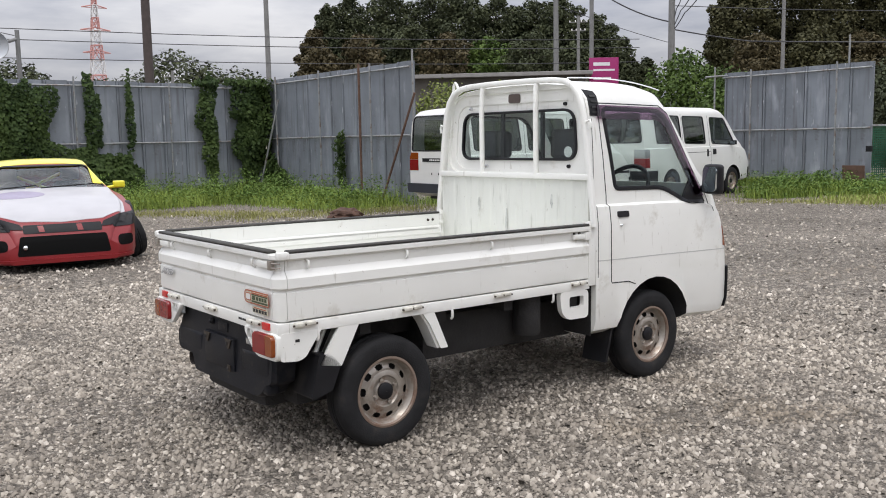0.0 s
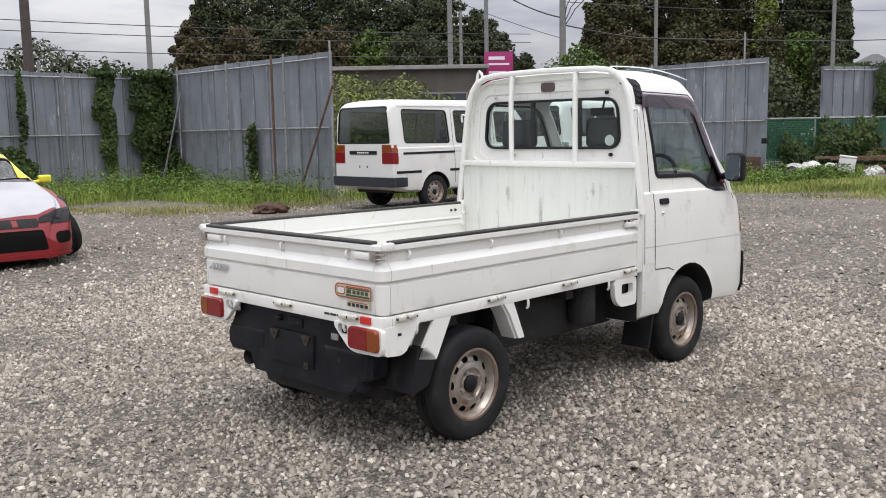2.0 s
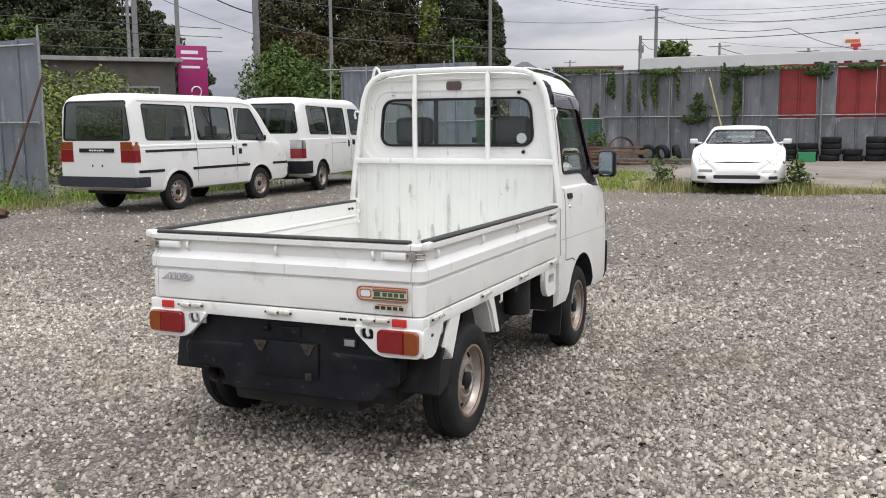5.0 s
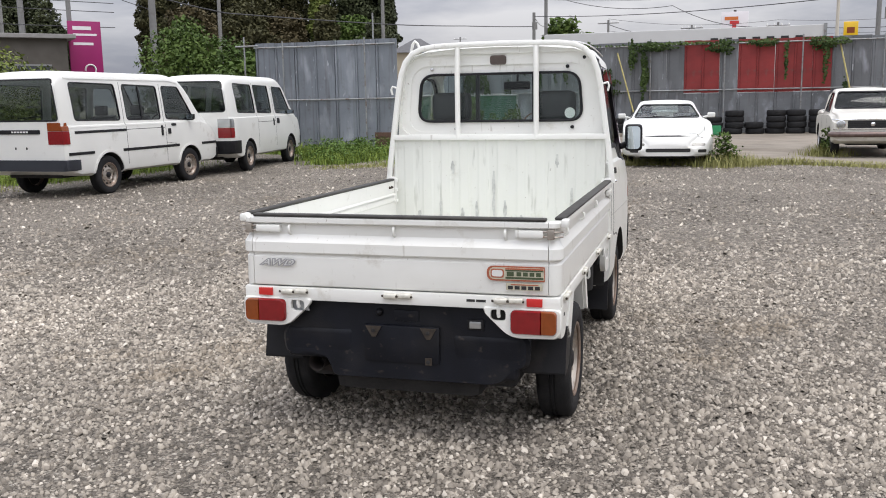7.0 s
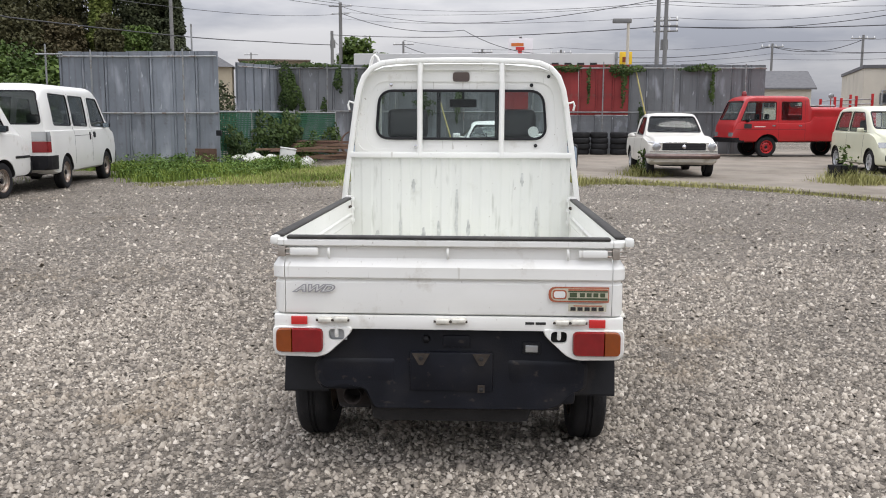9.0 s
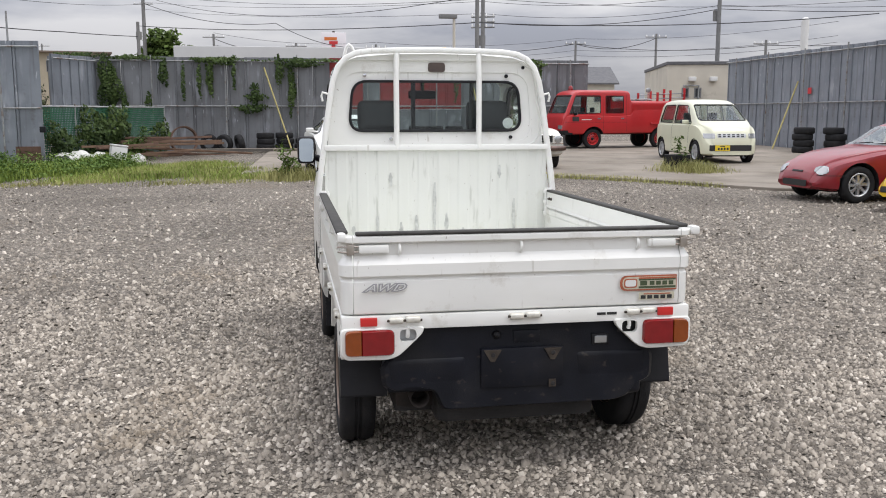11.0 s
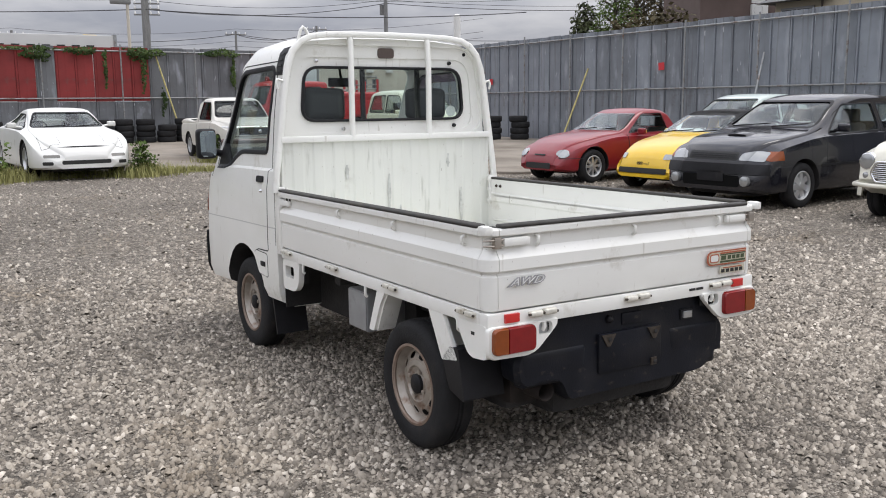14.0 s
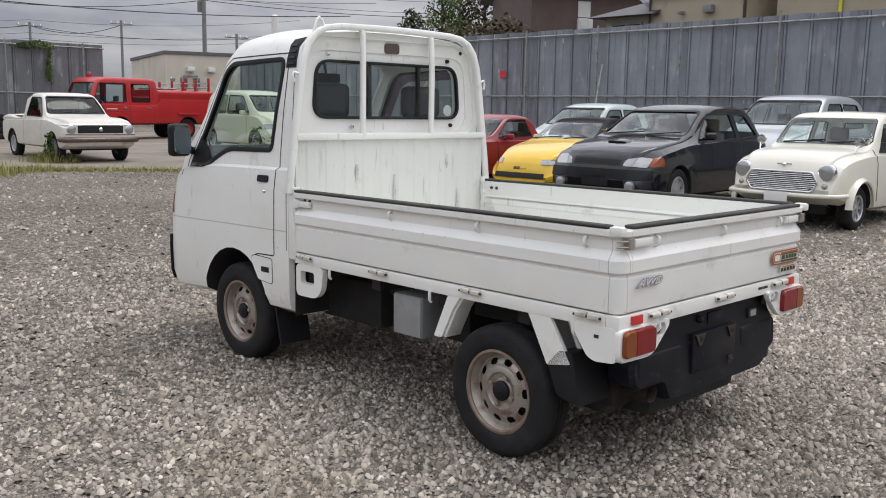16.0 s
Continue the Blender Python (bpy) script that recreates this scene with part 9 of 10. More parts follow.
wh = building("warehouse", "cream warehouse with pipes on its wall", 41.3, -12.5, -104, 12, 9, 3.7, "wall_cream", "roof_grey", "flat", 0.06, windows=((0.7, 2.1, 0.35, 0.5), (1.3, 2.1, 0.35, 0.5)), category="building")
for u, z in ((1.0, 2.9), (2.0, 2.9), (3.6, 2.85), (6.0, 2.9)):
    bm = B()
    box(bm, u, u + 0.35, -0.3, 0, z, z + 0.22, 0.04)
    part("wall_vent", bm, M["wall_white"], wh, smooth=50)
bm = B()
tube(bm, [(0.8, -0.1, 1.6), (0.8, -0.1, 2.7), (1.5, -0.1, 2.7), (1.5, -0.1, 1.9)], 0.05, 8)
part("pipe", bm, M["pipe"], wh, smooth=60)
bm = B()
tube(bm, [(4.6, -0.12, -0.1), (4.6, -0.12, 3.7)], 0.05, 8)
part("downpipe", bm, M["pipe"], wh, smooth=60)
building("house", "brown house with tiled roof behind the fence", 21.35, -16.35, -120, 6, 5, 5.5, "wall_brown", "roof_grey", "gable", 0.45, roof_h=1.9)
be = building("house", "beige house with a pale sloping roof edge behind the fence", 14.85, -14.0, 180, 2.95, 5, 4.42, "wall_beige", "roof_pale", "flat", 0.12)
for u, w in ((1.0, 0.12), (1.75, 0.26)):
    bm = B()
    box(bm, u, u + w, -0.2, 0, 3.92, 3.92 + w * 0.75, 0.03)
    part("wall_vent", bm, M["window_frame"], be, smooth=50)
bm = B()
tube(bm, [(0.05, -0.06, 0), (0.05, -0.06, 4.4)], 0.03, 8)
tube(bm, [(2.88, -0.06, 0), (2.88, -0.06, 4.4)], 0.04, 8)
part("downpipe", bm, M["bark"], be, smooth=60)
building("house", "low beige wing with tiled eaves and a dark window", 16.4, -14.1, 180, 1.5, 4, 3.98, "wall_beige", "roof_grey", "hip", 0.4, roof_h=0.9, windows=((0.22, 3.30, 1.05, 0.52),))
b3 = building("house", "tall beige house behind the long fence", 11.35, -14.4, 180, 11, 7, 5.9, "wall_beige", "roof_grey", "gable", 0.5, roof_h=1.8, windows=((0.75, 4.55, 0.75, 0.9), (4.5, 4.2, 1.2, 0.9)))
bm = B()
tube(bm, [(1.62, -0.06, 0), (1.62, -0.06, 5.9)], 0.045, 8)
part("downpipe", bm, M["race_yellow"], b3, "pale yellow downpipe", smooth=60)
ac = thing("air_conditioner", "white outdoor air conditioner on a brown wall", "air conditioner", pose(20.35, -18.0, 4.12, 0, 0, -120))
part("casing", box(B(), -0.27, 0.27, -0.13, 0.13, 0, 0.40, 0.03), M["wall_white"], ac, smooth=50)
bm = B()
lathe(bm, [(0.15, -0.142), (0.15, -0.128), (0.001, -0.128)], 20, "y", (-0.06, 0, 0.20))
part("fan_grille", bm, M["window_frame"], ac, smooth=50)
part("wall_bracket", box(B(), -0.26, 0.26, -0.12, 0.2, -0.06, 0.0), M["pipe"], ac)
part("tall_cover", box(B(), -0.24, 0.22, 0.02, 0.16, 0.44, 0.98, 0.02), M["wall_white"], ac, smooth=50)

M["trailer_white"] = material("trailer_white", (0.50, 0.50, 0.49), 0.6, vary=0.06, scale=1)
# long white trailer behind the far fence
tr = thing("trailer", "long white box trailer behind the fence", "trailer", pose(38.3, 10.5, 0, 0, 0, -90))
bm = B()
box(bm, 0, 11.4, 0, 2.4, 1.1, 4.18, 0.05)
part("box_body", bm, M["trailer_white"], tr, smooth=50)
for k in range(7):
    add_box(tr, "vent_slot", "black", 7.0 + 0.55 * k, 7.3 + 0.55 * k, -0.02, 0.01, 3.55, 3.78, 0.0)
bm = B()
for y0 in (-0.03, 2.3):
    box(bm, 11.36, 11.48, y0, y0 + 0.12, 1.1, 4.2)
box(bm, 11.36, 11.48, 0, 2.4, 4.08, 4.22)
part("door_frame", bm, M["pipe"], tr)
for x in (1.0, 2.2, 9.5, 10.6):
    add_wheel(tr, x, 0.12, 0.5, 0.25, "steel", "steel_wheel")
    add_wheel(tr, x, 2.28, 0.5, 0.25, "steel", "steel_wheel")
add_box(tr, "chassis", "chassis", 0.3, 11.2, 0.5, 1.9, 0.75, 1.1, 0.02)

# shop sign and yellow sign, logos as plain stripes
M["stripe_red"] = material("stripe_red", (0.55, 0.03, 0.03), 0.5)
M["stripe_orange"] = material("stripe_orange", (0.6, 0.16, 0.03), 0.5)
M["stripe_green"] = material("stripe_green", (0.03, 0.22, 0.10), 0.5)
sh = pole("shop_sign", "white square shop sign with coloured stripes", 99.0, 2.1, 6.6, 0.12, "brown_pole", category="sign")
bm = B()
box(bm, -0.12, 0.0, -0.8, 0.8, 4.9, 6.5, 0.02)
part("board", bm, M["sign_white"], sh, smooth=50)
for name_, z0, z1, y0, y1 in (("stripe_orange", 6.0, 6.2, -0.2, 0.6), ("stripe_red", 5.75, 5.95, -0.25, 0.3), ("stripe_red", 5.2, 5.75, -0.1, 0.15), ("stripe_green", 5.15, 5.4, -0.6, -0.3)):
    bm = B()
    box(bm, -0.135, -0.12, y0, y1, z0, z1)
    part("stripe", bm, M[name_], sh)
sh.matrix_world = pose(99.0, 2.1, -0.9) @ Matrix.Scale(1.67, 4)
ys = pole("yellow_sign", "small yellow square sign on a post", 78.6, -6.6, 4.1, 0.05, "pipe", category="sign")
bm = B()
box(bm, -0.05, 0.0, -0.3, 0.3, 3.95, 4.55, 0.02)
part("board", bm, M["yellow"], ys, smooth=50)
add_box(ys, "sign_mark", "lamp_amber", -0.062, -0.05, -0.16, 0.16, 4.05, 4.3, 0.0)
ys.matrix_world = pose(78.6, -6.6, -1.1) @ Matrix.Scale(1.80, 4)
lp = pole("street_lamp", "cream street lamp with a flat head", 36.9, -1.2, 5.3, 0.08, "wall_cream", category="street lamp")
bm = B()
box(bm, -0.10, 0.10, -0.13, 0.65, 5.3, 5.49, 0.05)
part("lamp_head", bm, M["concrete_pole"], lp, smooth=50)
an = pole("antenna_mast", "white antenna mast with a thick top", 59, -29.7, 5.6, 0.12, "wall_white", category="antenna")
bm = B()
lathe(bm, [(0.001, 5.5), (0.26, 5.52), (0.26, 7.9), (0.1, 8.0), (0.001, 8.0)], 14, "z")
part("radome", bm, M["wall_white"], an, smooth=50)

# ---- slab, tyres and clutter in the yard ----
M["concrete"] = material("concrete_slab", (0.235, 0.205, 0.168), 0.9, vary=0.22, scale=0.7, bump=0.25, bump_scale=50, dirt=(0.135, 0.112, 0.085), dirt_amount=0.42, dirt_scale=0.6)
bm = B()
outline = [(17.7, 6.4), (16.95, 5.2), (16.85, 3.0), (17.2, 1.5), (16.25, -0.1), (15.0, -1.35), (13.5, -2.3), (12.6, -2.95), (12.5, -4.4), (13.4, -7.0), (13.6, -11.1), (30.1, -11.1), (34, -11.0), (34, -5.2), (30.1, -5.0), (30.1, 6.2)]
pts = rounded(outline, 0.3, 3)
rings = [[(x, y, ground_z(x, y) + dz) for x, y in pts] for dz in (-0.15, SLAB - 0.012)]
rings.append([(x + (22 - x) * 0.001, y + (0 - y) * 0.001, ground_z(x, y) + SLAB) for x, y in pts])
loft(bm, rings)
tagged(part("concrete_slab", bm, M["concrete"], None), "worn grey concrete slab with dark stains", "pavement", kind="structure")


def tyre_mesh(r=0.30, w=0.19):
    bm = B()
    h = w / 2
    lathe(bm, [(r * 0.58, -h * 0.8), (r * 0.62, -h), (r * 0.9, -h), (r * 0.985, -h * 0.7), (r, -h * 0.3), (r, h * 0.3), (r * 0.985, h * 0.7), (r * 0.9, h), (r * 0.62, h), (r * 0.58, h * 0.8), (r * 0.56, 0), (r * 0.58, -h * 0.8)], 24, "z")
    return mesh_of(bm, "tyre", M["rubber"], 50)


TYRE = tyre_mesh()
rnd = random.Random(3)


def stack(x, y, n, lift=SLAB):
    for k in range(n):
        o = new("tyre", TYRE)
        o.matrix_world = pose(x + rnd.uniform(-0.03, 0.03), y + rnd.uniform(-0.03, 0.03), ground_z(x, y) + lift + 0.094 + k * 0.188, 0, 0, rnd.uniform(0, 360))
        tagged(o, "worn black tyre in a stack", "tyre", "stacked tyres")


for k, n in enumerate((3, 3, 2, 4, 3, 3, 4, 2, 4, 4, 4, 3, 4, 4, 3)):
    stack(29.35 + rnd.uniform(-0.1, 0.1), 6.4 - 0.64 * k, n)
stack(23.75, -9.7, 4)
stack(23.15, -10.35, 4)
for k in range(3):
    o = new("tyre", TYRE)
    o.matrix_world = pose(28.9 + 0.1 * k, 7.2 + 0.5 * k, ground_z(28, 7) + 0.29, 78, 0, 20 + 40 * k)
    tagged(o, "black tyre leaning against the fence", "tyre", "stacked tyres")
M["crate_green"] = material("crate_green", (0.03, 0.25, 0.10), 0.5, vary=0.1, scale=8)
cr = thing("crate", "green plastic crate beside stacked tyres", "crate", pose(28.6, 3.2, ground_z(28.6, 3.2) + SLAB, 0, 0, 5))
for y0, y1, x0, x1 in ((-0.25, 0.25, -0.18, -0.16), (-0.25, 0.25, 0.16, 0.18), (-0.25, -0.23, -0.18, 0.18), (0.23, 0.25, -0.18, 0.18)):
    part("crate_side", box(B(), x0, x1, y0, y1, 0, 0.3, 0.004), M["crate_green"], cr)
part("crate_floor", box(B(), -0.18, 0.18, -0.25, 0.25, 0, 0.015), M["crate_green"], cr)
ring = B()
lathe(ring, [(0.40, -0.09), (0.44, -0.1), (0.44, 0.1), (0.40, 0.09), (0.40, -0.09)], 32, "x")
o = part("steel_ring", ring, M["rust"], None, smooth=50)
o.matrix_world = pose(28.3, 8.9, ground_z(28.3, 8.9) + 0.43, 0, 8, 25)
tagged(o, "large rusty steel ring standing upright", "ring")

# scrap heap beside the short fence
def lump(name, label, x, y, r, squash, mat, seed, category):
    rng = np.random.default_rng(seed)
    bm = B()
    bmesh.ops.create_icosphere(bm, subdivisions=3, radius=r)
    for v in bm.verts:
        n = noise.noise(v.co * (2.2 / r) + Vector((seed, 0, 0))) * 0.35 + noise.noise(v.co * (6 / r)) * 0.12
        v.co *= 1 + n
        v.co.z *= squash
        v.co.z = max(v.co.z, -r * 0.25)
    o = part(name, bm, M[mat], None, smooth=40)
    o.matrix_world = pose(x, y, ground_z(x, y) + r * 0.22, 0, 0, seed * 40)
    return tagged(o, label, category)


M["bag_white"] = material("bag_white", (0.62, 0.62, 0.58), 0.55, vary=0.12, scale=6, bump=0.6, bump_scale=14)
M["net_green"] = material("net_green", (0.012, 0.085, 0.042), 0.6, vary=0.2, scale=2)
M["dirt"] = material("dirt", (0.075, 0.040, 0.028), 0.95, vary=0.4, scale=12, bump=0.9, bump_scale=30)
M["plank"] = material("plank", (0.14, 0.085, 0.055), 0.85, vary=0.3, scale=5, bump=0.3, bump_scale=30)
for k, (x, y, r) in enumerate(((22.9, 11.2, 0.30), (23.2, 10.9, 0.34), (23.3, 10.4, 0.28), (22.6, 11.0, 0.22), (23.0, 10.6, 0.26), (24.2, 9.6, 0.2), (23.6, 9.5, 0.16))):
    lump("plastic_bag", "crumpled white plastic bag on a scrap heap", x, y, r, 0.8, "bag_white", 3 + k, "bag")
lump("plastic_bag", "black bag on a scrap heap", 22.4, 11.1, 0.24, 0.8, "trim", 15, "bag")
bx = thing("plastic_box", "white plastic box on a scrap heap", "box", pose(23.0, 9.9, ground_z(23, 9.9) + 0.1, 8, 0, 20))
part("casing", box(B(), -0.18, 0.18, -0.2, 0.2, 0, 0.36, 0.03), M["wall_white"], bx, smooth=50)
part("lid", box(B(), -0.19, 0.19, -0.21, 0.21, 0.362, 0.40, 0.015), M["wall_white"], bx, smooth=50)
for k in range(16):
    o = part("beam", box(B(), 0, rnd.uniform(1.8, 4.2), -0.06, 0.06, -0.03, 0.03, 0.006), M["plank" if k % 3 else "rust"], None)
    x, y = 24.0 + rnd.uniform(-0.8, 2.6), 11.2 + rnd.uniform(-0.9, 0.3)
    o.matrix_world = pose(x, y, ground_z(x, y) + 0.08 + 0.035 * k, rnd.uniform(-8, 8), rnd.uniform(-3, 5), -62 + rnd.uniform(-16, 16))
    tagged(o, "long rusty brown beam on a scrap heap", "beam", "scrap beams")

# green net on a pipe frame, with creepers
net = thing("net_fence", "green netting on a pipe frame", "fence", pose(22.0, 11.9, 0.05, 0, 0, -24))
bm = B()
tube(bm, [(0, 0, 1.5), (6.2, 0, 1.5)], 0.024, 8)
part("rail", bm, M["pipe"], net, smooth=60)
for x in (0.0, 2.0, 4.0, 6.2):
    bm = B()
    tube(bm, [(x, 0, -0.1), (x, 0, 1.58)], 0.024, 8)
    part("post", bm, M["pipe"], net, smooth=60)
bm = B()
for k in range(104):
    x = k * 0.06
    box(bm, x, x + 0.026, -0.006, 0.0, 0.0, 1.48)
for k in range(25):
    box(bm, 0, 6.2, -0.008, -0.002, 0.02 + k * 0.06, 0.045 + k * 0.06)
part("netting", bm, M["net_green"], net, "coarse green netting")
ivy("creeper", "green creeper over the netting", (22.0, 11.9), (27.66, 9.38), [(2.6, 0.8, 0.9, 0.6), (3.6, 1.0, 0.7, 0.5), (1.2, 0.6, 0.5, 0.5), (5.8, 0.6, 0.35, 0.6)], 1, 3200, 41, 0.05)
lump("soil_mound", "small mound of dark brown soil on gravel", 8.6, 14.5, 0.30, 0.42, "dirt", 9, "soil")
fence("sheet_fence", "short angled end of the far fence", (28.3, 12.8), (30.15, 11.9), 0.0, 3.2, 0.4, posts=False)

# red tags, wall box and stains on the fences
M["tag_red"] = material("tag_red", (0.55, 0.03, 0.04), 0.5)
for x, z in ((17.6, 2.31), (26.0, 2.09)):
    o = part("red_tag", box(B(), -0.11, 0.11, 0.0, 0.006, -0.10, 0.10, 0.002), M["tag_red"], None)
    o.matrix_world = pose(x, -11.13, z, 0, 4, 0)
    tagged(o, "small red square tag on the fence", "tag")
o = part("wall_box", box(B(), -0.04, 0.06, -0.05, 0.08, -0.07, 0.07, 0.01), M["trim"], None, smooth=50)
o.matrix_world = pose(21.05, 11.15, 1.0)
tagged(o, "small black box on the fence end", "box")
o = part("rusty_sheet", box(B(), -0.01, 0.01, -0.28, 0.28, 0, 0.55, 0.004), M["rust"], None)
o.matrix_world = pose(21.02, 11.5, ground_z(21, 11.5), 0, -4, 0)
tagged(o, "small rusty sheet leaning on the fence", "sheet")
bt = thing("black_crate", "small black crate on the slab's edge", "crate", pose(17.2, -3.0, ground_z(17.2, -3) + SLAB, 0, 0, 20))
for x0, x1, y0, y1 in ((-0.2, -0.17, -0.2, 0.2), (0.17, 0.2, -0.2, 0.2), (-0.2, 0.2, -0.2, -0.17), (-0.2, 0.2, 0.17, 0.2)):
    part("crate_side", box(B(), x0, x1, y0, y1, 0.0, 0.34, 0.01), M["trim"], bt)
for k in range(3):
    o = part("long_timber", box(B(), 0, 3.2, -0.08, 0.08, 0, 0.09, 0.008), M["wall_shed" if k % 2 else "concrete"], None)
    o.matrix_world = pose(27.9 + rnd.uniform(-0.3, 0.3), 9.2 - k * 0.5, ground_z(28, 6) + SLAB + 0.004 * k, 0, 0, -86 + rnd.uniform(-4, 4))
    tagged(o, "pale timber lying before the far fence", "timber", "laid timbers")


# ---- loose stones on the gravel ----
def gravel_material(name, stones):
    """Crushed stone: grey to brown-grey pieces, one tone for each."""
    mat = bpy.data.materials.new(name)
    mat.use_nodes = True
    nt = mat.node_tree
    n, l = nt.nodes.new, nt.links.new
    bsdf = nt.nodes["Principled BSDF"]
    bsdf.inputs["Roughness"].default_value = 0.85
    bsdf.inputs["Specular IOR Level"].default_value = 0.3
    co = n("ShaderNodeTexCoord")
    ramp = n("ShaderNodeValToRGB")
    els = ramp.color_ramp.elements
    els[0].position, els[0].color = 0.0, (0.135, 0.119, 0.10, 1)
    els[1].position, els[1].color = 1.0, (0.62, 0.563, 0.488, 1)
    for p, c in ((0.22, (0.245, 0.216, 0.18, 1)), (0.55, (0.34, 0.301, 0.252, 1)), (0.85, (0.43, 0.384, 0.322, 1))):
        e = els.new(p)
        e.color = c
    big = n("ShaderNodeTexNoise")
    big.inputs["Scale"].default_value, big.inputs["Detail"].default_value = 0.42, 6
    l(co.outputs["Object"], big.inputs["Vector"])
    tone = n("ShaderNodeMapRange")
    tone.inputs["From Min"].default_value, tone.inputs["From Max"].default_value = 0.3, 0.7
    tone.inputs["To Min"].default_value, tone.inputs["To Max"].default_value = 0.78, 1.16
    l(big.outputs["Fac"], tone.inputs["Value"])
    clump, worn, both = n("ShaderNodeTexNoise"), n("ShaderNodeMapRange"), n("ShaderNodeMath")
    clump.inputs["Scale"].default_value, clump.inputs["Detail"].default_value = 19.0, 4
    l(co.outputs["Object"], clump.inputs["Vector"])
    worn.inputs["From Min"].default_value, worn.inputs["From Max"].default_value = 0.32, 0.68
    worn.inputs["To Min"].default_value, worn.inputs["To Max"].default_value = (0.74, 1.24) if stones else (0.62, 1.55)
    l(clump.outputs["Fac"], worn.inputs["Value"])
    both.operation = "MULTIPLY"
    l(tone.outputs["Result"], both.inputs[0])
    l(worn.outputs["Result"], both.inputs[1])
    scale = n("ShaderNodeVectorMath")
    scale.operation = "SCALE"
    if stones:
        geo = n("ShaderNodeNewGeometry")
        l(geo.outputs["Random Per Island"], ramp.inputs["Fac"])
        # dusty brown patches among the stones
        soil, sr, sm = n("ShaderNodeTexNoise"), n("ShaderNodeMapRange"), n("ShaderNodeMix")
        soil.inputs["Scale"].default_value, soil.inputs["Detail"].default_value, soil.inputs["Roughness"].default_value = 0.55, 9, 0.62
        l(co.outputs["Object"], soil.inputs["Vector"])
        sr.inputs["From Min"].default_value, sr.inputs["From Max"].default_value, sr.inputs["To Max"].default_value = 0.56, 0.68, 0.55
        l(soil.outputs["Fac"], sr.inputs["Value"])
        sm.data_type = "RGBA"
        l(sr.outputs["Result"], sm.inputs["Factor"])
        l(ramp.outputs["Color"], sm.inputs["A"])
        sm.inputs["B"].default_value = (0.29, 0.235, 0.17, 1)
        l(sm.outputs["Result"], scale.inputs[0])
    else:
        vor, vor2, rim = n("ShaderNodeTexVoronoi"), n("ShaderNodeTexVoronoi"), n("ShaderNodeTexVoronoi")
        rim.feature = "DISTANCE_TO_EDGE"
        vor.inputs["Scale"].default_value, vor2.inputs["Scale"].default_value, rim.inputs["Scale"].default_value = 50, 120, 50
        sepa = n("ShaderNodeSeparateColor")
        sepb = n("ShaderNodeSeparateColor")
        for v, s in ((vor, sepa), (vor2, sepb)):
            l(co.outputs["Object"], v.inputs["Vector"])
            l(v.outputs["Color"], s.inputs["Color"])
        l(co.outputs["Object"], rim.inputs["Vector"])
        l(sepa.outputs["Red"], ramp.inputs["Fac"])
        # shade of the gaps between stones is painted dark, with smaller chips in it
        gap_shade, fine, pack = n("ShaderNodeMapRange"), n("ShaderNodeMix"), n("ShaderNodeMix")
        gap_shade.inputs["From Min"].default_value, gap_shade.inputs["From Max"].default_value = 0.03, 0.20
        l(rim.outputs["Distance"], gap_shade.inputs["Value"])
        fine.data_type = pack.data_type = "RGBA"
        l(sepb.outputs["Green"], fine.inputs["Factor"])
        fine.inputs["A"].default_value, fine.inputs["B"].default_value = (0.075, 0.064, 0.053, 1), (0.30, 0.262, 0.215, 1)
        l(gap_shade.outputs["Result"], pack.inputs["Factor"])
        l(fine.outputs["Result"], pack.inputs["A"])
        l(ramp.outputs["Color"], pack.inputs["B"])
        # damp brown soil shows through in places
        soil = n("ShaderNodeTexNoise")
        soil.inputs["Scale"].default_value, soil.inputs["Detail"].default_value, soil.inputs["Roughness"].default_value = 0.55, 9, 0.62
        l(co.outputs["Object"], soil.inputs["Vector"])
        sr = n("ShaderNodeMapRange")
        sr.inputs["From Min"].default_value, sr.inputs["From Max"].default_value = 0.57, 0.70
        sr.inputs["To Max"].default_value = 0.6
        l(soil.outputs["Fac"], sr.inputs["Value"])
        sm = n("ShaderNodeMix")
        sm.data_type = "RGBA"
        l(sr.outputs["Result"], sm.inputs["Factor"])
        l(pack.outputs["Result"], sm.inputs["A"])
        sm.inputs["B"].default_value = (0.20, 0.168, 0.128, 1)
        l(sm.outputs["Result"], scale.inputs[0])
        hm = n("ShaderNodeMath")
        hm.operation = "ADD"
        l(vor.outputs["Distance"], hm.inputs[0])
        l(vor2.outputs["Distance"], hm.inputs[1])
        bump = n("ShaderNodeBump")
        bump.invert = True
        bump.inputs["Strength"].default_value, bump.inputs["Distance"].default_value = 1.0, 0.022
        l(hm.outputs[0], bump.inputs["Height"])
        l(bump.outputs["Normal"], bsdf.inputs["Normal"])
    l(both.outputs[0], scale.inputs["Scale"])
    l(scale.outputs[0], bsdf.inputs["Base Color"])
    return mat


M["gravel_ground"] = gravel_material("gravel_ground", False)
M["gravel_stone"] = gravel_material("gravel_stones", True)
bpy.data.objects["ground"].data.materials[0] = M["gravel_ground"]


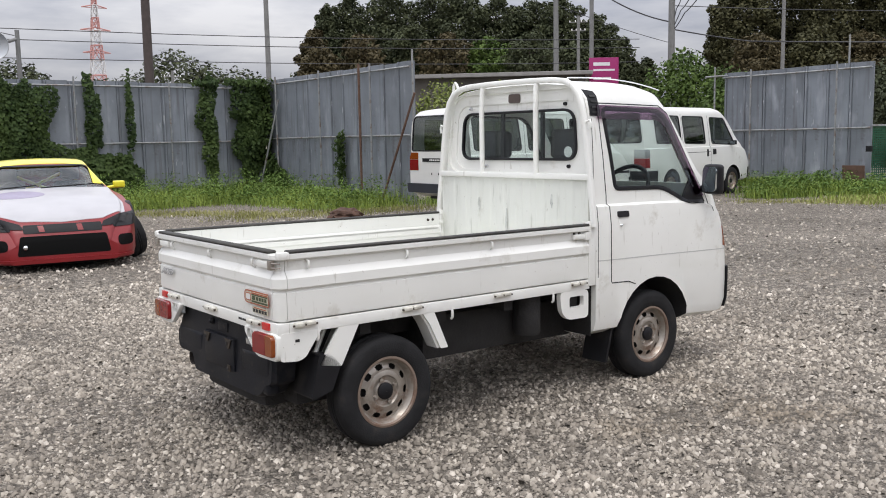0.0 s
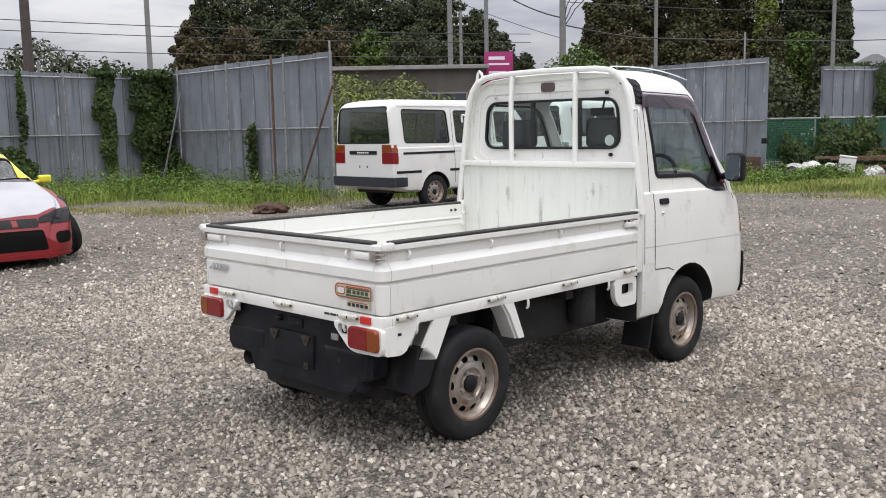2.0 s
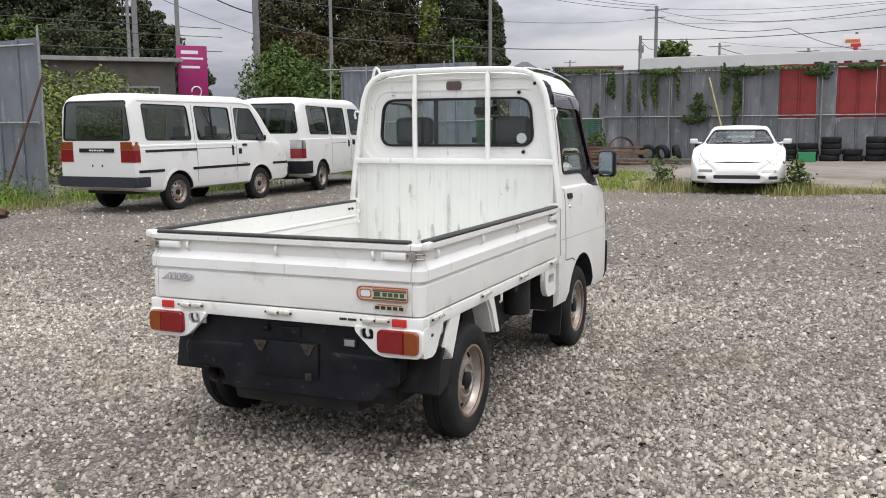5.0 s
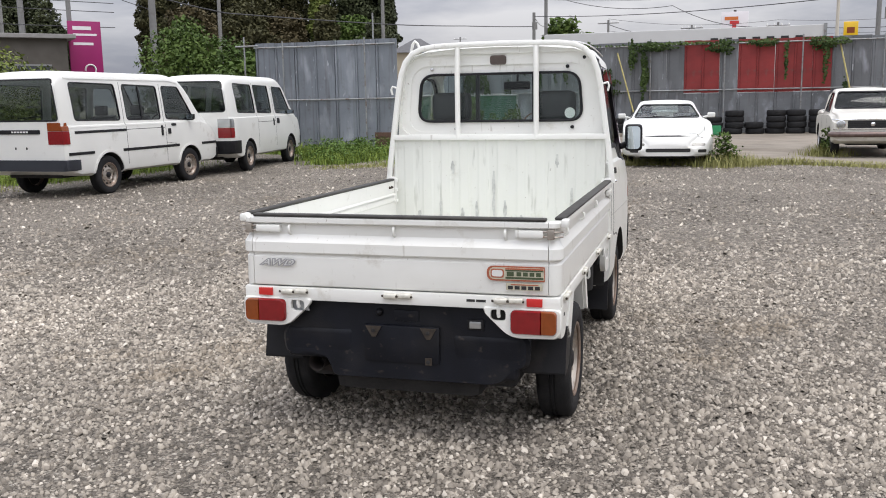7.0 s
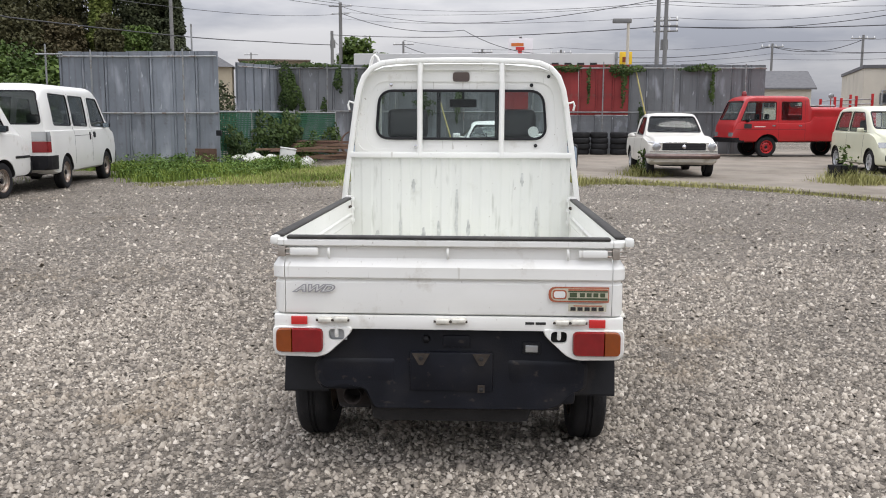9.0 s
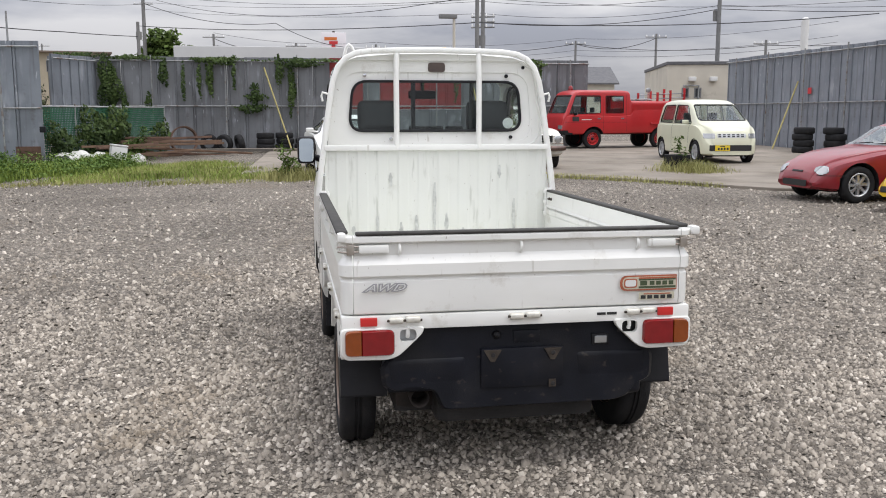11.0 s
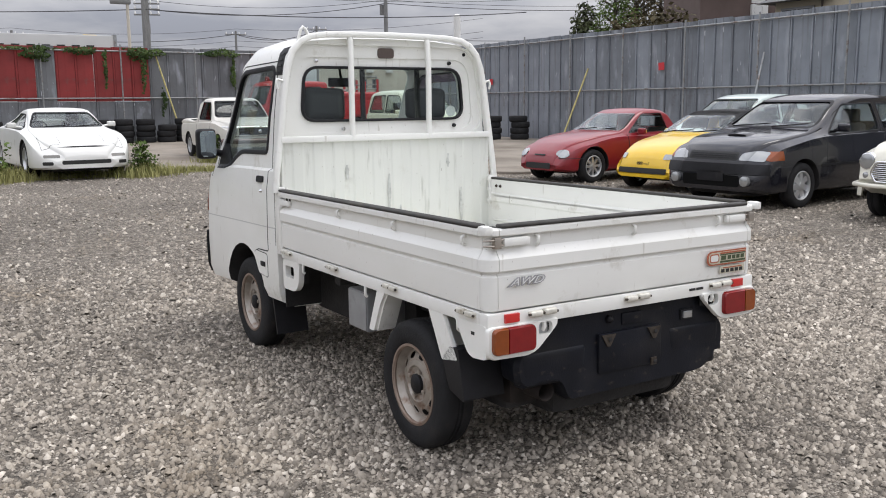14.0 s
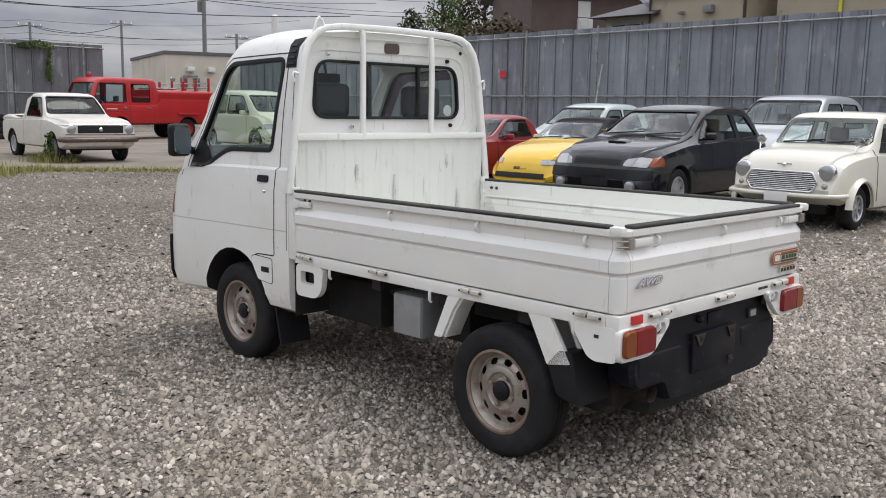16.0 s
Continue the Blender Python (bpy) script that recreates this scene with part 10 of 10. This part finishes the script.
def stones(name, label, count, region, size, seed, near=None):
    """Angular stones strewn over the gravel; near thins them out with distance from a point."""
    rng = np.random.default_rng(seed)
    x0, x1, y0, y1 = region
    xy = np.column_stack([rng.uniform(x0, x1, count), rng.uniform(y0, y1, count)])
    keep = xy[:, 0] < 16.5
    keep &= ~((xy[:, 0] > 12.5) & (xy[:, 1] < -2.8))
    keep &= ~((xy[:, 0] > 13.5 + (xy[:, 1] + 2.3) * 0.95) & (xy[:, 1] < 1.5))
    keep &= ~((xy[:, 1] > 15.2) & (xy[:, 0] > 8.5))
    if near:
        d = np.hypot(xy[:, 0] - near[0], xy[:, 1] - near[1])
        keep &= d > near[3]
        keep &= rng.random(count) < np.clip((near[2] / np.maximum(d, 0.1)) ** 1.6, 0, 1)
    patch = np.sin(xy[:, 0] * 1.3 + 2 * np.sin(xy[:, 1] * 0.9)) * np.cos(xy[:, 1] * 1.1 + xy[:, 0] * 0.4)
    keep &= rng.random(count) < 0.72 + 0.28 * patch
    for cx, cy, cr in ((1.40, 4.92, 0.36), (3.71, 2.87, 0.22), (1.53, 7.25, 0.32), (6.67, 12.03, 0.6)):
        q = ((xy[:, 0] - cx) ** 2 + (xy[:, 1] - cy) ** 2) / cr ** 2
        keep &= rng.random(count) > 0.72 * np.exp(-q ** 1.5)
    xy = xy[keep]
    n = len(xy)
    base = np.array([[1, 0, 0.10], [0.3, 0.95, 0.16], [-0.8, 0.6, 0.10], [-0.8, -0.6, 0.16], [0.3, -0.95, 0.10], [0.66, 0.10, 0.86], [-0.25, 0.58, 0.95], [-0.22, -0.58, 0.90]])
    tri = np.array([[0, 1, 5], [1, 6, 5], [1, 2, 6], [2, 7, 6], [2, 3, 7], [3, 4, 7], [4, 5, 7], [4, 0, 5], [5, 6, 7]])
    s = size * np.exp(np.clip(rng.normal(0, 0.30, (n, 1, 1)), -0.7, 0.62))
    shape = base[None] * (1 + rng.normal(0, 0.16, (n, 8, 3))) * np.array([1, 0.82, 1.05])
    a = rng.uniform(0, 2 * np.pi, n)
    c, sn = np.cos(a), np.sin(a)
    rot = np.stack([np.stack([c, -sn, 0 * c], -1), np.stack([sn, c, 0 * c], -1), np.stack([0 * c, 0 * c, 1 + 0 * c], -1)], 1)
    v = np.einsum("nij,nkj->nki", rot, shape) * s
    tilt = rng.normal(0, 0.42, (n, 2))
    v[:, :, 2] += v[:, :, 0] * tilt[:, :1] + v[:, :, 1] * tilt[:, 1:]
    z = ground_z(xy[:, 0], xy[:, 1])
    v += np.column_stack([xy, z - 0.004])[:, None, :]
    f = (np.arange(n)[:, None, None] * 8 + tri[None]).reshape(-1, 3)
    ob = new(name, mesh_arrays(name, v.reshape(-1, 3), f, M["gravel_stone"]))
    return tagged(ob, label, "gravel", kind="stuff")


stones("gravel_stones", "loose grey crushed stones around the truck", 275000, (-1.6, 7.5, -1.5, 9.5), 0.0108, 51, (0.8, 4.2, 3.3, 0.0))
stones("gravel_stones", "loose grey crushed stones over the yard", 105000, (-2, 16.5, -8, 18), 0.0168, 52, (1.0, 4.2, 6.0, 4.2))
